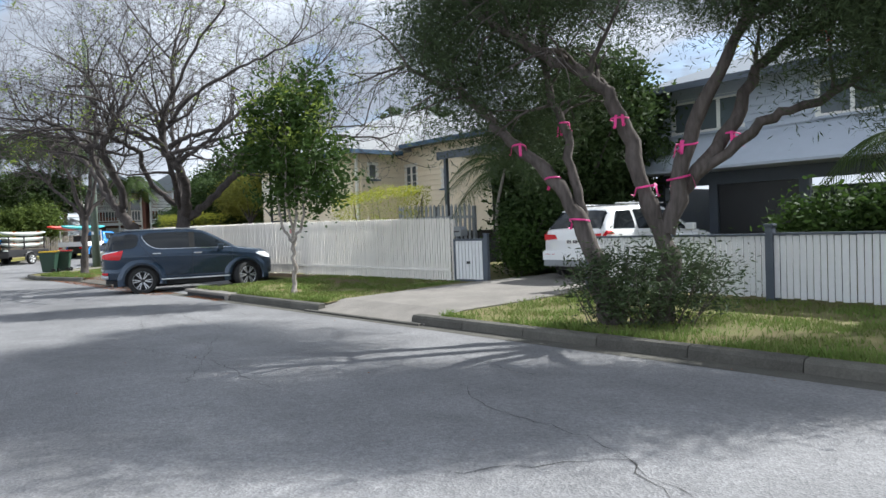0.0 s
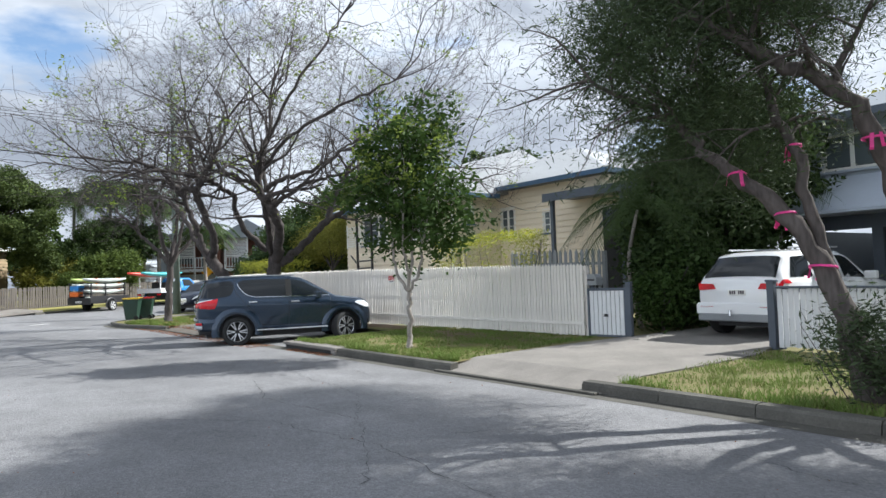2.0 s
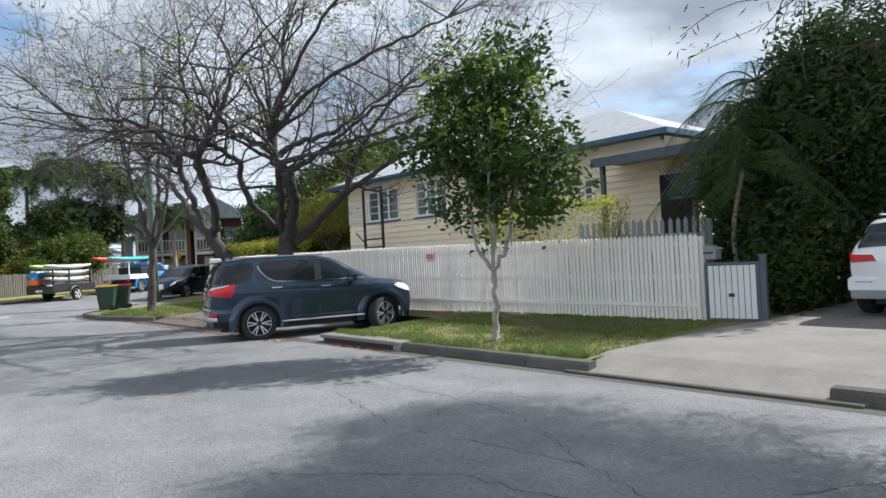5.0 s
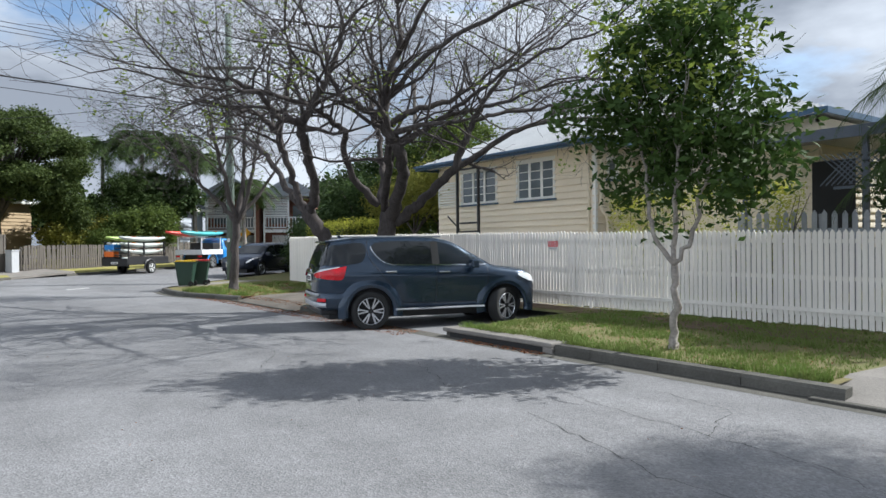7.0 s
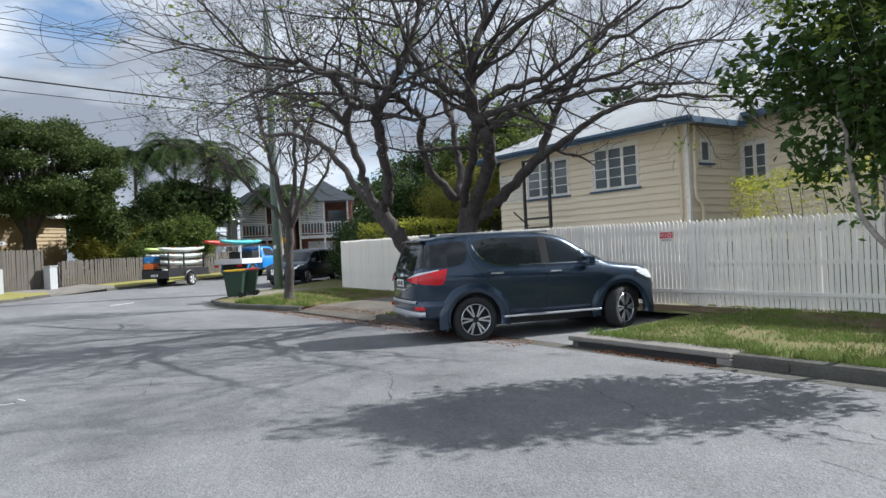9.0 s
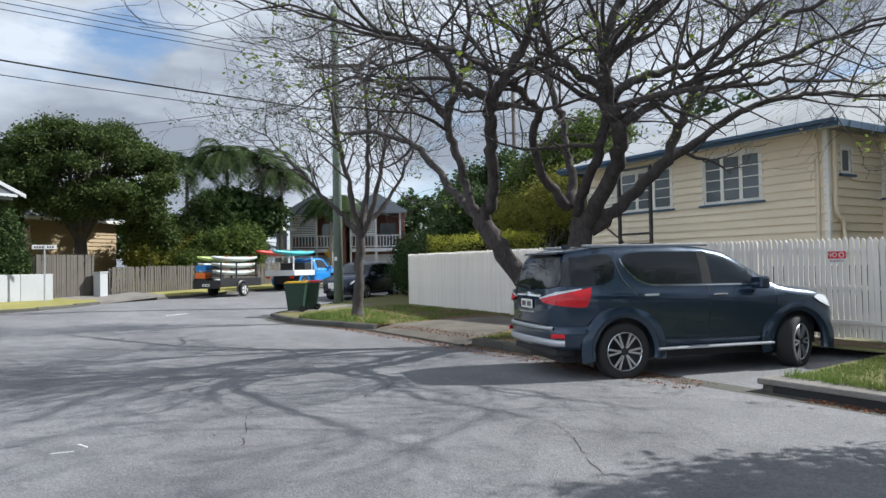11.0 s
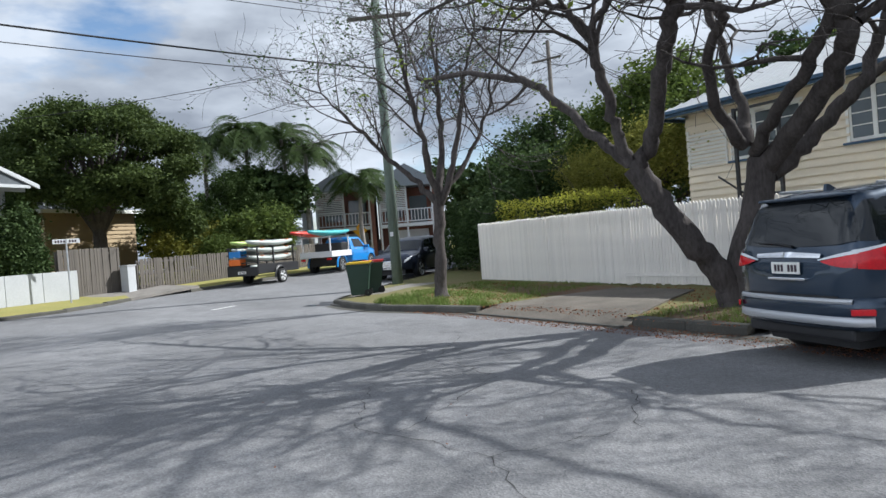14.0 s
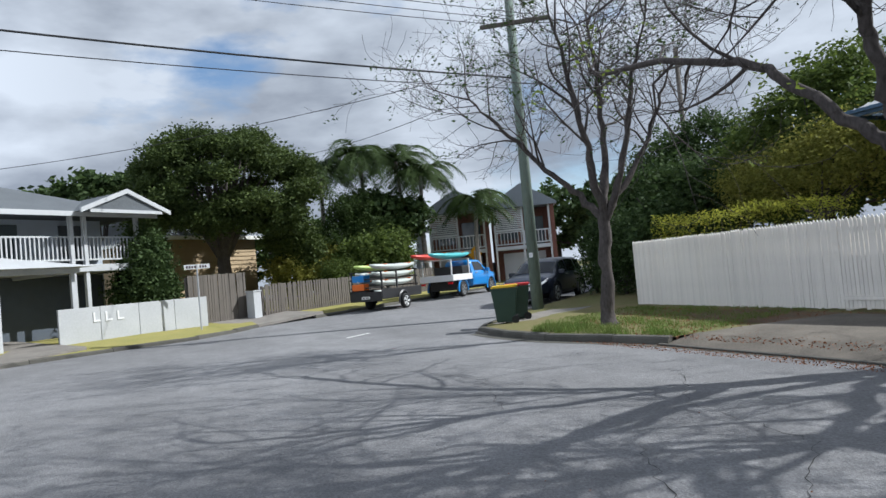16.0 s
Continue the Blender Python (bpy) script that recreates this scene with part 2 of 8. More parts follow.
def asphalt_mat():
    """Old chip-seal: dark binder with pale stones, worn and patched at larger scales."""
    m = bpy.data.materials.new("asphalt")
    m.use_nodes = True
    n, l = m.node_tree.nodes, m.node_tree.links
    b = n["Principled BSDF"]
    b.inputs["Roughness"].default_value, b.inputs["Specular IOR Level"].default_value = 0.88, 0.3
    co = n.new("ShaderNodeTexCoord")

    def grain(scale, detail, rough, stretch=(1, 1, 1)):
        mp, t = n.new("ShaderNodeMapping"), n.new("ShaderNodeTexNoise")
        mp.inputs["Scale"].default_value = stretch
        t.inputs["Scale"].default_value, t.inputs["Detail"].default_value, t.inputs["Roughness"].default_value = scale, detail, rough
        l.new(co.outputs["Object"], mp.inputs["Vector"])
        l.new(mp.outputs[0], t.inputs["Vector"])
        return t.outputs["Fac"]

    def remap(value, a, b_, lo, hi):
        r = n.new("ShaderNodeMapRange")
        r.inputs["From Min"].default_value, r.inputs["From Max"].default_value = a, b_
        r.inputs["To Min"].default_value, r.inputs["To Max"].default_value = lo, hi
        l.new(value, r.inputs["Value"])
        return r.outputs[0]

    def times(p, q):
        k = n.new("ShaderNodeMath")
        k.operation = "MULTIPLY"
        l.new(p, k.inputs[0])
        l.new(q, k.inputs[1])
        return k.outputs[0]

    stones = n.new("ShaderNodeTexVoronoi")
    stones.inputs["Scale"].default_value = 60
    l.new(co.outputs["Object"], stones.inputs["Vector"])
    sep = n.new("ShaderNodeSeparateColor")
    l.new(stones.outputs["Color"], sep.inputs[0])
    chip = remap(sep.outputs[0], 0.0, 1.0, 0.80, 1.18)
    worn = remap(grain(0.22, 4, 0.6, (0.55, 1.3, 1)), 0.3, 0.7, 0.76, 1.18)
    patch = remap(grain(1.4, 6, 0.7), 0.3, 0.7, 0.84, 1.14)
    speck = remap(grain(22, 5, 0.75), 0.3, 0.7, 0.84, 1.16)
    level = times(times(worn, patch), times(chip, speck))
    tone = n.new("ShaderNodeMix")
    tone.data_type = "RGBA"
    tone.inputs[6].default_value, tone.inputs[7].default_value = (0.0, 0.0, 0.0, 1), (0.37, 0.367, 0.374, 1)
    half = n.new("ShaderNodeMath")
    half.operation = "MULTIPLY"
    half.inputs[1].default_value = 0.5
    l.new(level, half.inputs[0])
    l.new(half.outputs[0], tone.inputs["Factor"])
    l.new(tone.outputs[2], b.inputs["Base Color"])
    bp = n.new("ShaderNodeBump")
    bp.inputs["Strength"].default_value, bp.inputs["Distance"].default_value = 0.9, 0.006
    l.new(stones.outputs["Distance"], bp.inputs["Height"])
    l.new(bp.outputs[0], b.inputs["Normal"])
    return m


M["asphalt"] = asphalt_mat()

# road and concrete are mottled at every scale
for key, det, rg in (("concrete", 10, 0.68), ("kerb", 10, 0.7), ("dirt", 10, 0.68), ("grass", 8, 0.65)):
    for nd in M[key].node_tree.nodes:
        if nd.bl_idname == "ShaderNodeTexNoise":
            nd.inputs["Roughness"].default_value = rg
            nd.inputs["Detail"].default_value = det if nd.inputs["Scale"].default_value < 5 else 3


# ---- building helpers ----
def mesh_of(name, verts, faces):
    me = bpy.data.meshes.new(name)
    me.from_pydata([tuple(v) for v in verts], [], [tuple(f) for f in faces])
    me.update()
    return me


def fast_mesh(name, verts, quads):
    """A mesh of quads from number arrays."""
    me = bpy.data.meshes.new(name)
    v, q = np.asarray(verts, np.float32).reshape(-1, 3), np.asarray(quads, np.int32).reshape(-1, 4)
    me.vertices.add(len(v))
    me.vertices.foreach_set("co", v.ravel())
    me.loops.add(q.size)
    me.loops.foreach_set("vertex_index", q.ravel())
    me.polygons.add(len(q))
    me.polygons.foreach_set("loop_start", np.arange(0, q.size, 4, dtype=np.int32))
    me.polygons.foreach_set("loop_total", np.full(len(q), 4, np.int32))
    me.update(calc_edges=True)
    return me


def put(name, me, material, parent=None, m=None, label="", smooth=False):
    ob = new(name, me)
    if material is not None:
        me.materials.clear()
        me.materials.append(M[material] if isinstance(material, str) else material)
    if smooth:
        me.shade_smooth()
    if parent is not None:
        ob.parent = parent
    if m is not None:
        ob.matrix_local = m
    if label:
        ob["label"] = label
    return ob


def part(name, bm, material, parent, label="", m=None, smooth=False):
    """Links a bmesh as one mesh object under a thing or a part."""
    me = bpy.data.meshes.new(name)
    bm.to_mesh(me)
    bm.free()
    return put(name, me, material, parent, m, label, smooth)


def thing(name, at, rz, label, category, group="", kind=""):
    """An Empty at the base of a thing."""
    ob = new(name)
    ob.empty_display_size = 0.2
    ob.matrix_basis = pose(*at, 0, 0, rz)
    return tagged(ob, label, category, group, kind)


def bm_box(x0, x1, y0, y1, z0, z1, bevel=0.0, bm=None, m=None):
    own = bm is None
    bm = bm or bmesh.new()
    vs = [bm.verts.new(Vector(p)) for p in ((x0, y0, z0), (x1, y0, z0), (x1, y1, z0), (x0, y1, z0), (x0, y0, z1), (x1, y0, z1), (x1, y1, z1), (x0, y1, z1))]
    if m is not None:
        for v in vs:
            v.co = m @ v.co
    for f in ((3, 2, 1, 0), (4, 5, 6, 7), (0, 1, 5, 4), (1, 2, 6, 5), (2, 3, 7, 6), (3, 0, 4, 7)):
        bm.faces.new([vs[i] for i in f])
    if bevel and own:
        bmesh.ops.bevel(bm, geom=bm.edges[:], offset=bevel, segments=2, affect="EDGES", profile=0.5)
    return bm


def bm_cyl(r0, r1, z0, z1, sides=16, bevel=0.0, caps=True):
    bm = bmesh.new()
    bmesh.ops.create_cone(bm, cap_ends=caps, segments=sides, radius1=r0, radius2=r1, depth=z1 - z0, matrix=Matrix.Translation((0, 0, (z0 + z1) / 2)))
    if bevel:
        bmesh.ops.bevel(bm, geom=[e for e in bm.edges if abs(e.verts[0].co.z - e.verts[1].co.z) < 1e-5], offset=bevel, segments=2, affect="EDGES")
    return bm


def bm_lathe(profile, sides=32):
    """Turns a profile of (radius, height) round z."""
    bm = bmesh.new()
    rings = [[bm.verts.new((r * math.cos(2 * math.pi * i / sides), r * math.sin(2 * math.pi * i / sides), z)) for i in range(sides)] for r, z in profile]
    for a, b in zip(rings, rings[1:]):
        for i in range(sides):
            bm.faces.new((a[i], a[(i + 1) % sides], b[(i + 1) % sides], b[i]))
    return bm


def bm_prism(outline, y0, y1):
    """A flat outline of (x, z) pushed from y0 to y1."""
    bm = bmesh.new()
    a = [bm.verts.new((x, y0, z)) for x, z in outline]
    b = [bm.verts.new((x, y1, z)) for x, z in outline]
    n = len(outline)
    bm.faces.new(a)
    bm.faces.new(b[::-1])
    for i in range(n):
        bm.faces.new((a[(i + 1) % n], a[i], b[i], b[(i + 1) % n]))
    bmesh.ops.recalc_face_normals(bm, faces=bm.faces[:])
    return bm


class Tubes:
    """Collects tapered tubes into one mesh."""

    def __init__(self):
        self.v, self.f = [], []

    def add(self, pts, radii, sides=5):
        base = len(self.v)
        n = len(pts)
        up = Vector((0.13, 0.21, 0.97))
        for i, p in enumerate(pts):
            d = (pts[min(i + 1, n - 1)] - pts[max(i - 1, 0)])
            d = d.normalized() if d.length > 1e-6 else Vector((0, 0, 1))
            if i == 0:
                a = d.cross(up)
                a = a.normalized() if a.length > 0.2 else d.cross(Vector((1, 0, 0))).normalized()
            else:
                a = a - a.dot(d) * d
                a = a.normalized() if a.length > 1e-4 else d.orthogonal().normalized()
            b = d.cross(a)
            for k in range(sides):
                w = 2 * math.pi * k / sides
                self.v.append(p + (a * math.cos(w) + b * math.sin(w)) * radii[i])
        for i in range(n - 1):
            for k in range(sides):
                s, e = base + i * sides, base + (i + 1) * sides
                self.f.append((s + k, s + (k + 1) % sides, e + (k + 1) % sides, e + k))

    def mesh(self, name):
        return fast_mesh(name, np.array([tuple(p) for p in self.v]), np.array(self.f))


def smooth_line(pts, steps=4):
    """Points of a smooth curve through the given ones."""
    p = [Vector(q) for q in pts]
    p = [p[0] * 2 - p[1]] + p + [p[-1] * 2 - p[-2]]
    out = []
    for i in range(1, len(p) - 2):
        for k in range(steps):
            t = k / steps
            a, b, c, d = p[i - 1 : i + 3]
            out.append(0.5 * (2 * b + (c - a) * t + (2 * a - 5 * b + 4 * c - d) * t * t + (3 * b - a - 3 * c + d) * t ** 3))
    return out + [p[-2]]


def leaves_mesh(name, centres, size, rng, length=2.0, droop=0.0, spread=0.5):
    """Many small folded leaves, one at each centre."""
    c = np.asarray(centres, float)
    n = len(c)
    d = rng.normal(size=(n, 3))
    d[:, 2] = d[:, 2] * spread - droop
    d /= np.linalg.norm(d, axis=1)[:, None]
    s = rng.normal(size=(n, 3))
    s -= (s * d).sum(1)[:, None] * d
    s /= np.linalg.norm(s, axis=1)[:, None]
    k = (size * rng.uniform(0.6, 1.3, n))[:, None]
    up = np.cross(d, s)
    v = np.stack([c - d * k * length / 2, c + s * k * 0.5 + up * k * 0.12, c + d * k * length / 2, c - s * k * 0.5 + up * k * 0.12], 1)
    return fast_mesh(name, v, np.arange(4 * n).reshape(-1, 4))


def clump_points(rng, blobs, count, clump=0.35, shell=0.55, per=26):
    """Leaf places in clumps inside rounded masses; each mass is (x, y, z, rx, ry, rz)."""
    blobs = np.asarray(blobs, float)
    vol = np.prod(blobs[:, 3:], axis=1) ** 0.75
    pick = rng.choice(len(blobs), size=max(1, count // per), p=vol / vol.sum())
    d = rng.normal(size=(len(pick), 3))
    d /= np.linalg.norm(d, axis=1)[:, None]
    r = rng.uniform(shell, 1.0, len(pick)) ** 0.6 * rng.uniform(0.82, 1.12, len(pick))
    c = blobs[pick, :3] + d * r[:, None] * blobs[pick, 3:]
    size = clump * rng.uniform(0.5, 1.3, len(pick))
    pts = np.repeat(c, per, axis=0) + rng.normal(size=(len(pick) * per, 3)) * np.repeat(size, per)[:, None] * 0.5
    return pts


# ---- ground, road, verges ----
def road_z(x, y):
    """Road height: crowned in the middle, lower at the gutter, rising gently beyond the junction."""
    camber = -0.1 * min(max((y + 10) / 5.8, 0), 1) * min(1, max(0, 1 - (-24 - x) / 6))
    return camber + 0.02 * min(max(0, -(x + 24)), 60)


def sheet(name, xs, ys, z, material, inside=None, parent=None):
    xs, ys = list(xs), list(ys)
    v = [(x, y, z(x, y)) for x in xs for y in ys]
    n = len(ys)
    f = []
    for i in range(len(xs) - 1):
        for j in range(n - 1):
            if inside is None or inside((xs[i] + xs[i + 1]) / 2, (ys[j] + ys[j + 1]) / 2):
                f.append((i * n + j, (i + 1) * n + j, (i + 1) * n + j + 1, i * n + j + 1))
    me = fast_mesh(name, np.array(v), np.array(f))
    return put(name, me, material, parent, smooth=True)


def spread_axis(lo, hi, step, far):
    core = list(np.arange(lo, hi + 1e-6, step))
    out = [far ** 0.5 * 2, far * 0.4, far]
    return [lo - o for o in out[::-1]] + core + [hi + o for o in out]


tagged(sheet("ground", spread_axis(-80, 40, 4, 1500), spread_axis(-60, 60, 4, 1500), lambda x, y: road_z(x, y) - 0.06 - 0.3 * (abs(x) > 90), "grass"), "flat grassy ground reaching the horizon", "ground", kind="structure")
road = tagged(sheet("road", np.arange(-70, 36, 1.0), np.arange(-34, 44, 1.0), road_z, "asphalt"), "worn grey asphalt street with cracks", "road", kind="structure")

CROSS = Vector((-0.6, 0.8, 0))        # way of the side street
# edge of the roadway in front of the white picket fence, round the corner into the side street
KERB = [(34, -4.2), (3.6, -4.2), (0.7, -4.2), (-6.0, -4.2), (-10.2, -4.2), (-12.2, -4.2), (-16.4, -4.3), (-17.6, -4.6), (-19.2, -5.1), (-21.0, -5.15), (-22.6, -4.95), (-23.6, -4.3), (-24.9, -3.1), (-26.1, -1.5), (-29.0, 2.4), (-35.0, 10.4), (-50, 30)]


def kerb_y(x):
    for (xa, ya), (xb, yb) in zip(KERB, KERB[1:]):
        if xb <= x <= xa:
            return ya + (yb - ya) * (xa - x) / (xa - xb)
    return 30 if x < 0 else -4.2


def verge_z(x, y):
    t = min(max((y - kerb_y(x)) / 4.0, 0), 1)
    return road_z(x, kerb_y(x)) + 0.12 + 0.12 * t + 0.015 * noise.noise((x * 0.9, y * 0.9, 0))


xs = sorted(set([p[0] for p in KERB] + list(np.arange(-49.5, 34, 0.5))))
v, f, cols = [], [], 15
for x in xs:
    y0 = kerb_y(x) + 0.15
    for j in range(cols):
        y = y0 + (40 - y0) * (j / (cols - 1)) ** 2.2
        v.append((x, y, verge_z(x, y)))
for i in range(len(xs) - 1):
    mid = (xs[i] + xs[i + 1]) / 2
    for j in range(cols - 1):
        if (j < 2 and 0.45 < mid < 3.9) or (j < 4 and -10.1 < mid < -6.0) or (j < 2 and -16.3 < mid < -12.4):
            continue
        f.append((i * cols + j, (i + 1) * cols + j, (i + 1) * cols + j + 1, i * cols + j + 1))
tagged(put("verge", fast_mesh("verge", np.array(v), np.array(f)), "grass", smooth=True), "patchy green and brown grass verge", "verge", kind="structure")

# kerb stones, each its own piece, left open where driveways cross
kerb = tagged(new("kerb"), "weathered grey concrete kerb along the street", "kerb", kind="structure")
kerb_parts = []


def kerb_run(a, b, name="kerb_stone", step=1.2, height=0.14):
    a, b = Vector((*a, 0)), Vector((*b, 0))
    length = (b - a).length
    n = max(1, round(length / step))
    ang = math.degrees(math.atan2(b.y - a.y, b.x - a.x))
    for i in range(n):
        p = a.lerp(b, i / n)
        s = length / n - 0.012
        z = road_z(p.x, p.y)
        bm = bmesh.new()
        prof = [(-0.02, -0.08), (0.0, height * 0.75), (0.03, height), (0.16, height + 0.01), (0.16, -0.08)]
        rings = [[bm.verts.new((x, y * (-1), zz)) for y, zz in prof] for x in (0, s)]
        m = len(prof)
        for k in range(m):
            bm.faces.new((rings[0][k], rings[1][k], rings[1][(k + 1) % m], rings[0][(k + 1) % m]))
        bm.faces.new(rings[0])
        bm.faces.new(rings[1][::-1])
        bmesh.ops.recalc_face_normals(bm, faces=bm.faces[:])
        part(name, bm, "kerb", kerb, m=pose(p.x, p.y, z, random.uniform(-1, 1), 0, ang))


for a, b in zip(KERB, KERB[1:]):
    if a in ((3.6, -4.2), (-6.0, -4.2), (-12.2, -4.2)):
        continue
    kerb_run(a, b)
kerb_run((-6.0, -4.2), (-6.0, -1.2), height=0.12)
# concrete gutter strip between kerb and asphalt
v, f = [], []
gx = list(np.arange(34, -23, -0.6))
for x in gx:
    y = kerb_y(x)
    v += [(x, y - 0.32, road_z(x, y - 0.32) + 0.004), (x, y + 0.05, road_z(x, y) + 0.008)]
for i in range(len(gx) - 1):
    f.append((2 * i, 2 * i + 1, 2 * i + 3, 2 * i + 2))
tagged(put("gutter", fast_mesh("gutter", np.array(v), np.array(f)), "kerb"), "stained narrow concrete gutter strip", "gutter", kind="structure")


def slab(name, outline, z_of, material, thick, label, category):
    bm = bmesh.new()
    top = [bm.verts.new((x, y, z_of(x, y))) for x, y in outline]
    low = [bm.verts.new((x, y, z_of(x, y) - thick)) for x, y in outline]
    bm.faces.new(top)
    n = len(top)
    for i in range(n):
        bm.faces.new((top[i], low[i], low[(i + 1) % n], top[(i + 1) % n]))
    bmesh.ops.recalc_face_normals(bm, faces=bm.faces[:])
    return tagged(part(name, bm, material, None), label, category, kind="structure")


def grid_slab(name, rows, material, label, category, thick=0.14):
    """A slab from rows of (x left, x right, y, z)."""
    bm = bmesh.new()
    top = [[bm.verts.new((a + (b - a) * k / 6, y, z)) for k in range(7)] for a, b, y, z in rows]
    low = [[bm.verts.new((q.co.x, q.co.y, q.co.z - thick)) for q in r] for r in top]
    for i in range(len(rows) - 1):
        for k in range(6):
            bm.faces.new((top[i][k], top[i][k + 1], top[i + 1][k + 1], top[i + 1][k]))
        bm.faces.new((top[i][0], top[i + 1][0], low[i + 1][0], low[i][0]))
        bm.faces.new((top[i][6], low[i][6], low[i + 1][6], top[i + 1][6]))
    for k in range(6):
        bm.faces.new((top[0][k], low[0][k], low[0][k + 1], top[0][k + 1]))
    bmesh.ops.recalc_face_normals(bm, faces=bm.faces[:])
    return tagged(part(name, bm, material, None), label, category, kind="structure")


grid_slab("driveway_1", [(0.4, 3.95, -4.22, -0.07), (0.4, 4.0, -3.4, 0.065), (0.55, 4.15, -2.5, 0.095), (0.75, 4.3, -1.0, 0.14), (1.05, 4.05, 0.1, 0.175), (1.1, 4.1, 3, 0.18), (1.1, 4.2, 9, 0.2)], "concrete", "pale worn concrete driveway to the garage", "driveway")
grid_slab("driveway_2", [(-10.3, -6.0, -4.25, -0.095), (-10.1, -6.1, -3.8, -0.09), (-10.0, -6.0, -2.0, -0.085), (-9.8, -5.6, -0.9, 0.0), (-9.6, -5.4, -0.1, 0.14)], "asphalt", "dark dirt and asphalt crossing before the gates", "driveway")
grid_slab("driveway_3", [(-16.5, -12.2, -4.32, -0.085), (-16.3, -12.4, -3.75, 0.05), (-15.9, -12.9, -2.6, 0.1), (-15.4, -13.4, -1.2, 0.145)], "oldconcrete", "old cracked concrete crossing with dirt edges", "driveway")
grid_slab("footpath", [(-22.6, -20.0, -5.05, -0.05), (-23.4, -20.8, -4.0, 0.06), (-24.2, -22.6, -2.6, 0.09), (-25.2, -23.9, -0.6, 0.12), (-26.6, -25.4, 1.6, 0.14), (-31.6, -30.4, 8.6, 0.2)], "concrete", "pale concrete footpath and kerb ramp", "footpath", 0.1)

# land on the far side of the junction
LEFT_KERB = [(-26.5, -18.0), (-28.2, -15.6), (-29.0, -13.6), (-29.9, -11.2), (-31.0, -9.9), (-32.4, -8.9), (-33.6, -6.6), (-36.2, -3.0), (-40, 2.2), (-46, 10.2), (-60, 29)]


def far_z(x, y):
    return road_z(x, y) + 0.12 + 0.14 * min(max((-x - 30.5 - (y + 11.5) * 0.0) / 5.0, 0), 1)


v, f = [], []
for (xa, ya), (xb, yb) in zip(LEFT_KERB, LEFT_KERB[1:]):
    for k in range(4):
        x, y = xa + (xb - xa) * k / 4, ya + (yb - ya) * k / 4
        for d in (0.12, 0.8, 1.6, 2.6, 4.5, 9, 20, 45):
            px, py = x - 0.8 * d, y - 0.6 * d
            v.append((px, py, road_z(x, y) + 0.1 + 0.22 * min(d / 3, 1)))
rows = len(v) // 8
for i in range(rows - 1):
    for j in range(7):
        f.append((i * 8 + j, (i + 1) * 8 + j, (i + 1) * 8 + j + 1, i * 8 + j + 1))
tagged(put("verge_far", fast_mesh("verge_far", np.array(v), np.array(f)), "dry", smooth=True), "straw-yellow dry grass verge across the junction", "verge", kind="structure")
for a, b in zip(LEFT_KERB, LEFT_KERB[1:]):
    if a == (-32.4, -8.9):
        continue
    kerb_run(b, a, step=2.0, height=0.10)
slab("driveway_4", [(-26.6, -17.6), (-28.2, -15.7), (-29.3, -14.3), (-33, -16.6), (-38, -22), (-34, -26)], lambda x, y: road_z(x, y) + 0.34 * min(max((-x - 27) / 4, 0.15), 1) + 0.03, "concrete", 0.1, "grey concrete carport driveway", "driveway")
slab("driveway_5", [(-32.1, -9.3), (-33.9, -6.2), (-37.2, -8.4), (-35.6, -11.4)], lambda x, y: road_z(x, y) + 0.36 * min(max((-x - 31.5) / 4, 0.2), 1) + 0.01, "concrete", 0.1, "grey concrete crossing before a timber gate", "driveway")

# dashed line and scraps on the road
dash = bm_box(-0.55, 0.55, -0.05, 0.05, 0, 0.006)
tagged(part("road_line", dash, "line", None, m=pose(-25.4, -7.3, road_z(-25.4, -7.3) + 0.002, 0, 0, 130)), "short worn white dashed road line", "road marking", kind="structure")


def crack(points, width=0.02):
    v, f = [], []
    pts = []
    for (xa, ya), (xb, yb) in zip(points, points[1:]):
        n = max(2, int(math.hypot(xb - xa, yb - ya) / 0.12))
        for k in range(n):
            pts.append((xa + (xb - xa) * k / n + random.uniform(-0.045, 0.045), ya + (yb - ya) * k / n + random.uniform(-0.045, 0.045)))
    for i, (x, y) in enumerate(pts):
        dx, dy = pts[min(i + 1, len(pts) - 1)][0] - pts[max(i - 1, 0)][0], pts[min(i + 1, len(pts) - 1)][1] - pts[max(i - 1, 0)][1]
        s = math.hypot(dx, dy) or 1
        w = width * random.uniform(0.2, 1.0)
        for q in (-w / 2, w / 2):
            px, py = x - dy / s * q, y + dx / s * q
            v.append((px, py, road_z(px, py) + 0.004))
    for i in range(len(pts) - 1):
        f.append((2 * i, 2 * i + 1, 2 * i + 3, 2 * i + 2))
    return v, f


# ---- timber fences ----
def picket_mesh(w, h, t, pointed=True):
    bm = bmesh.new()
    out = [(-w / 2, 0), (w / 2, 0), (w / 2, h - w * 0.45), (0, h), (-w / 2, h - w * 0.45)] if pointed else [(-w / 2, 0), (w / 2, 0), (w / 2, h), (-w / 2, h)]
    bm.free()
    bm = bm_prism(out, -t / 2, t / 2)
    me = bpy.data.meshes.new("picket")
    bm.to_mesh(me)
    bm.free()
    return me


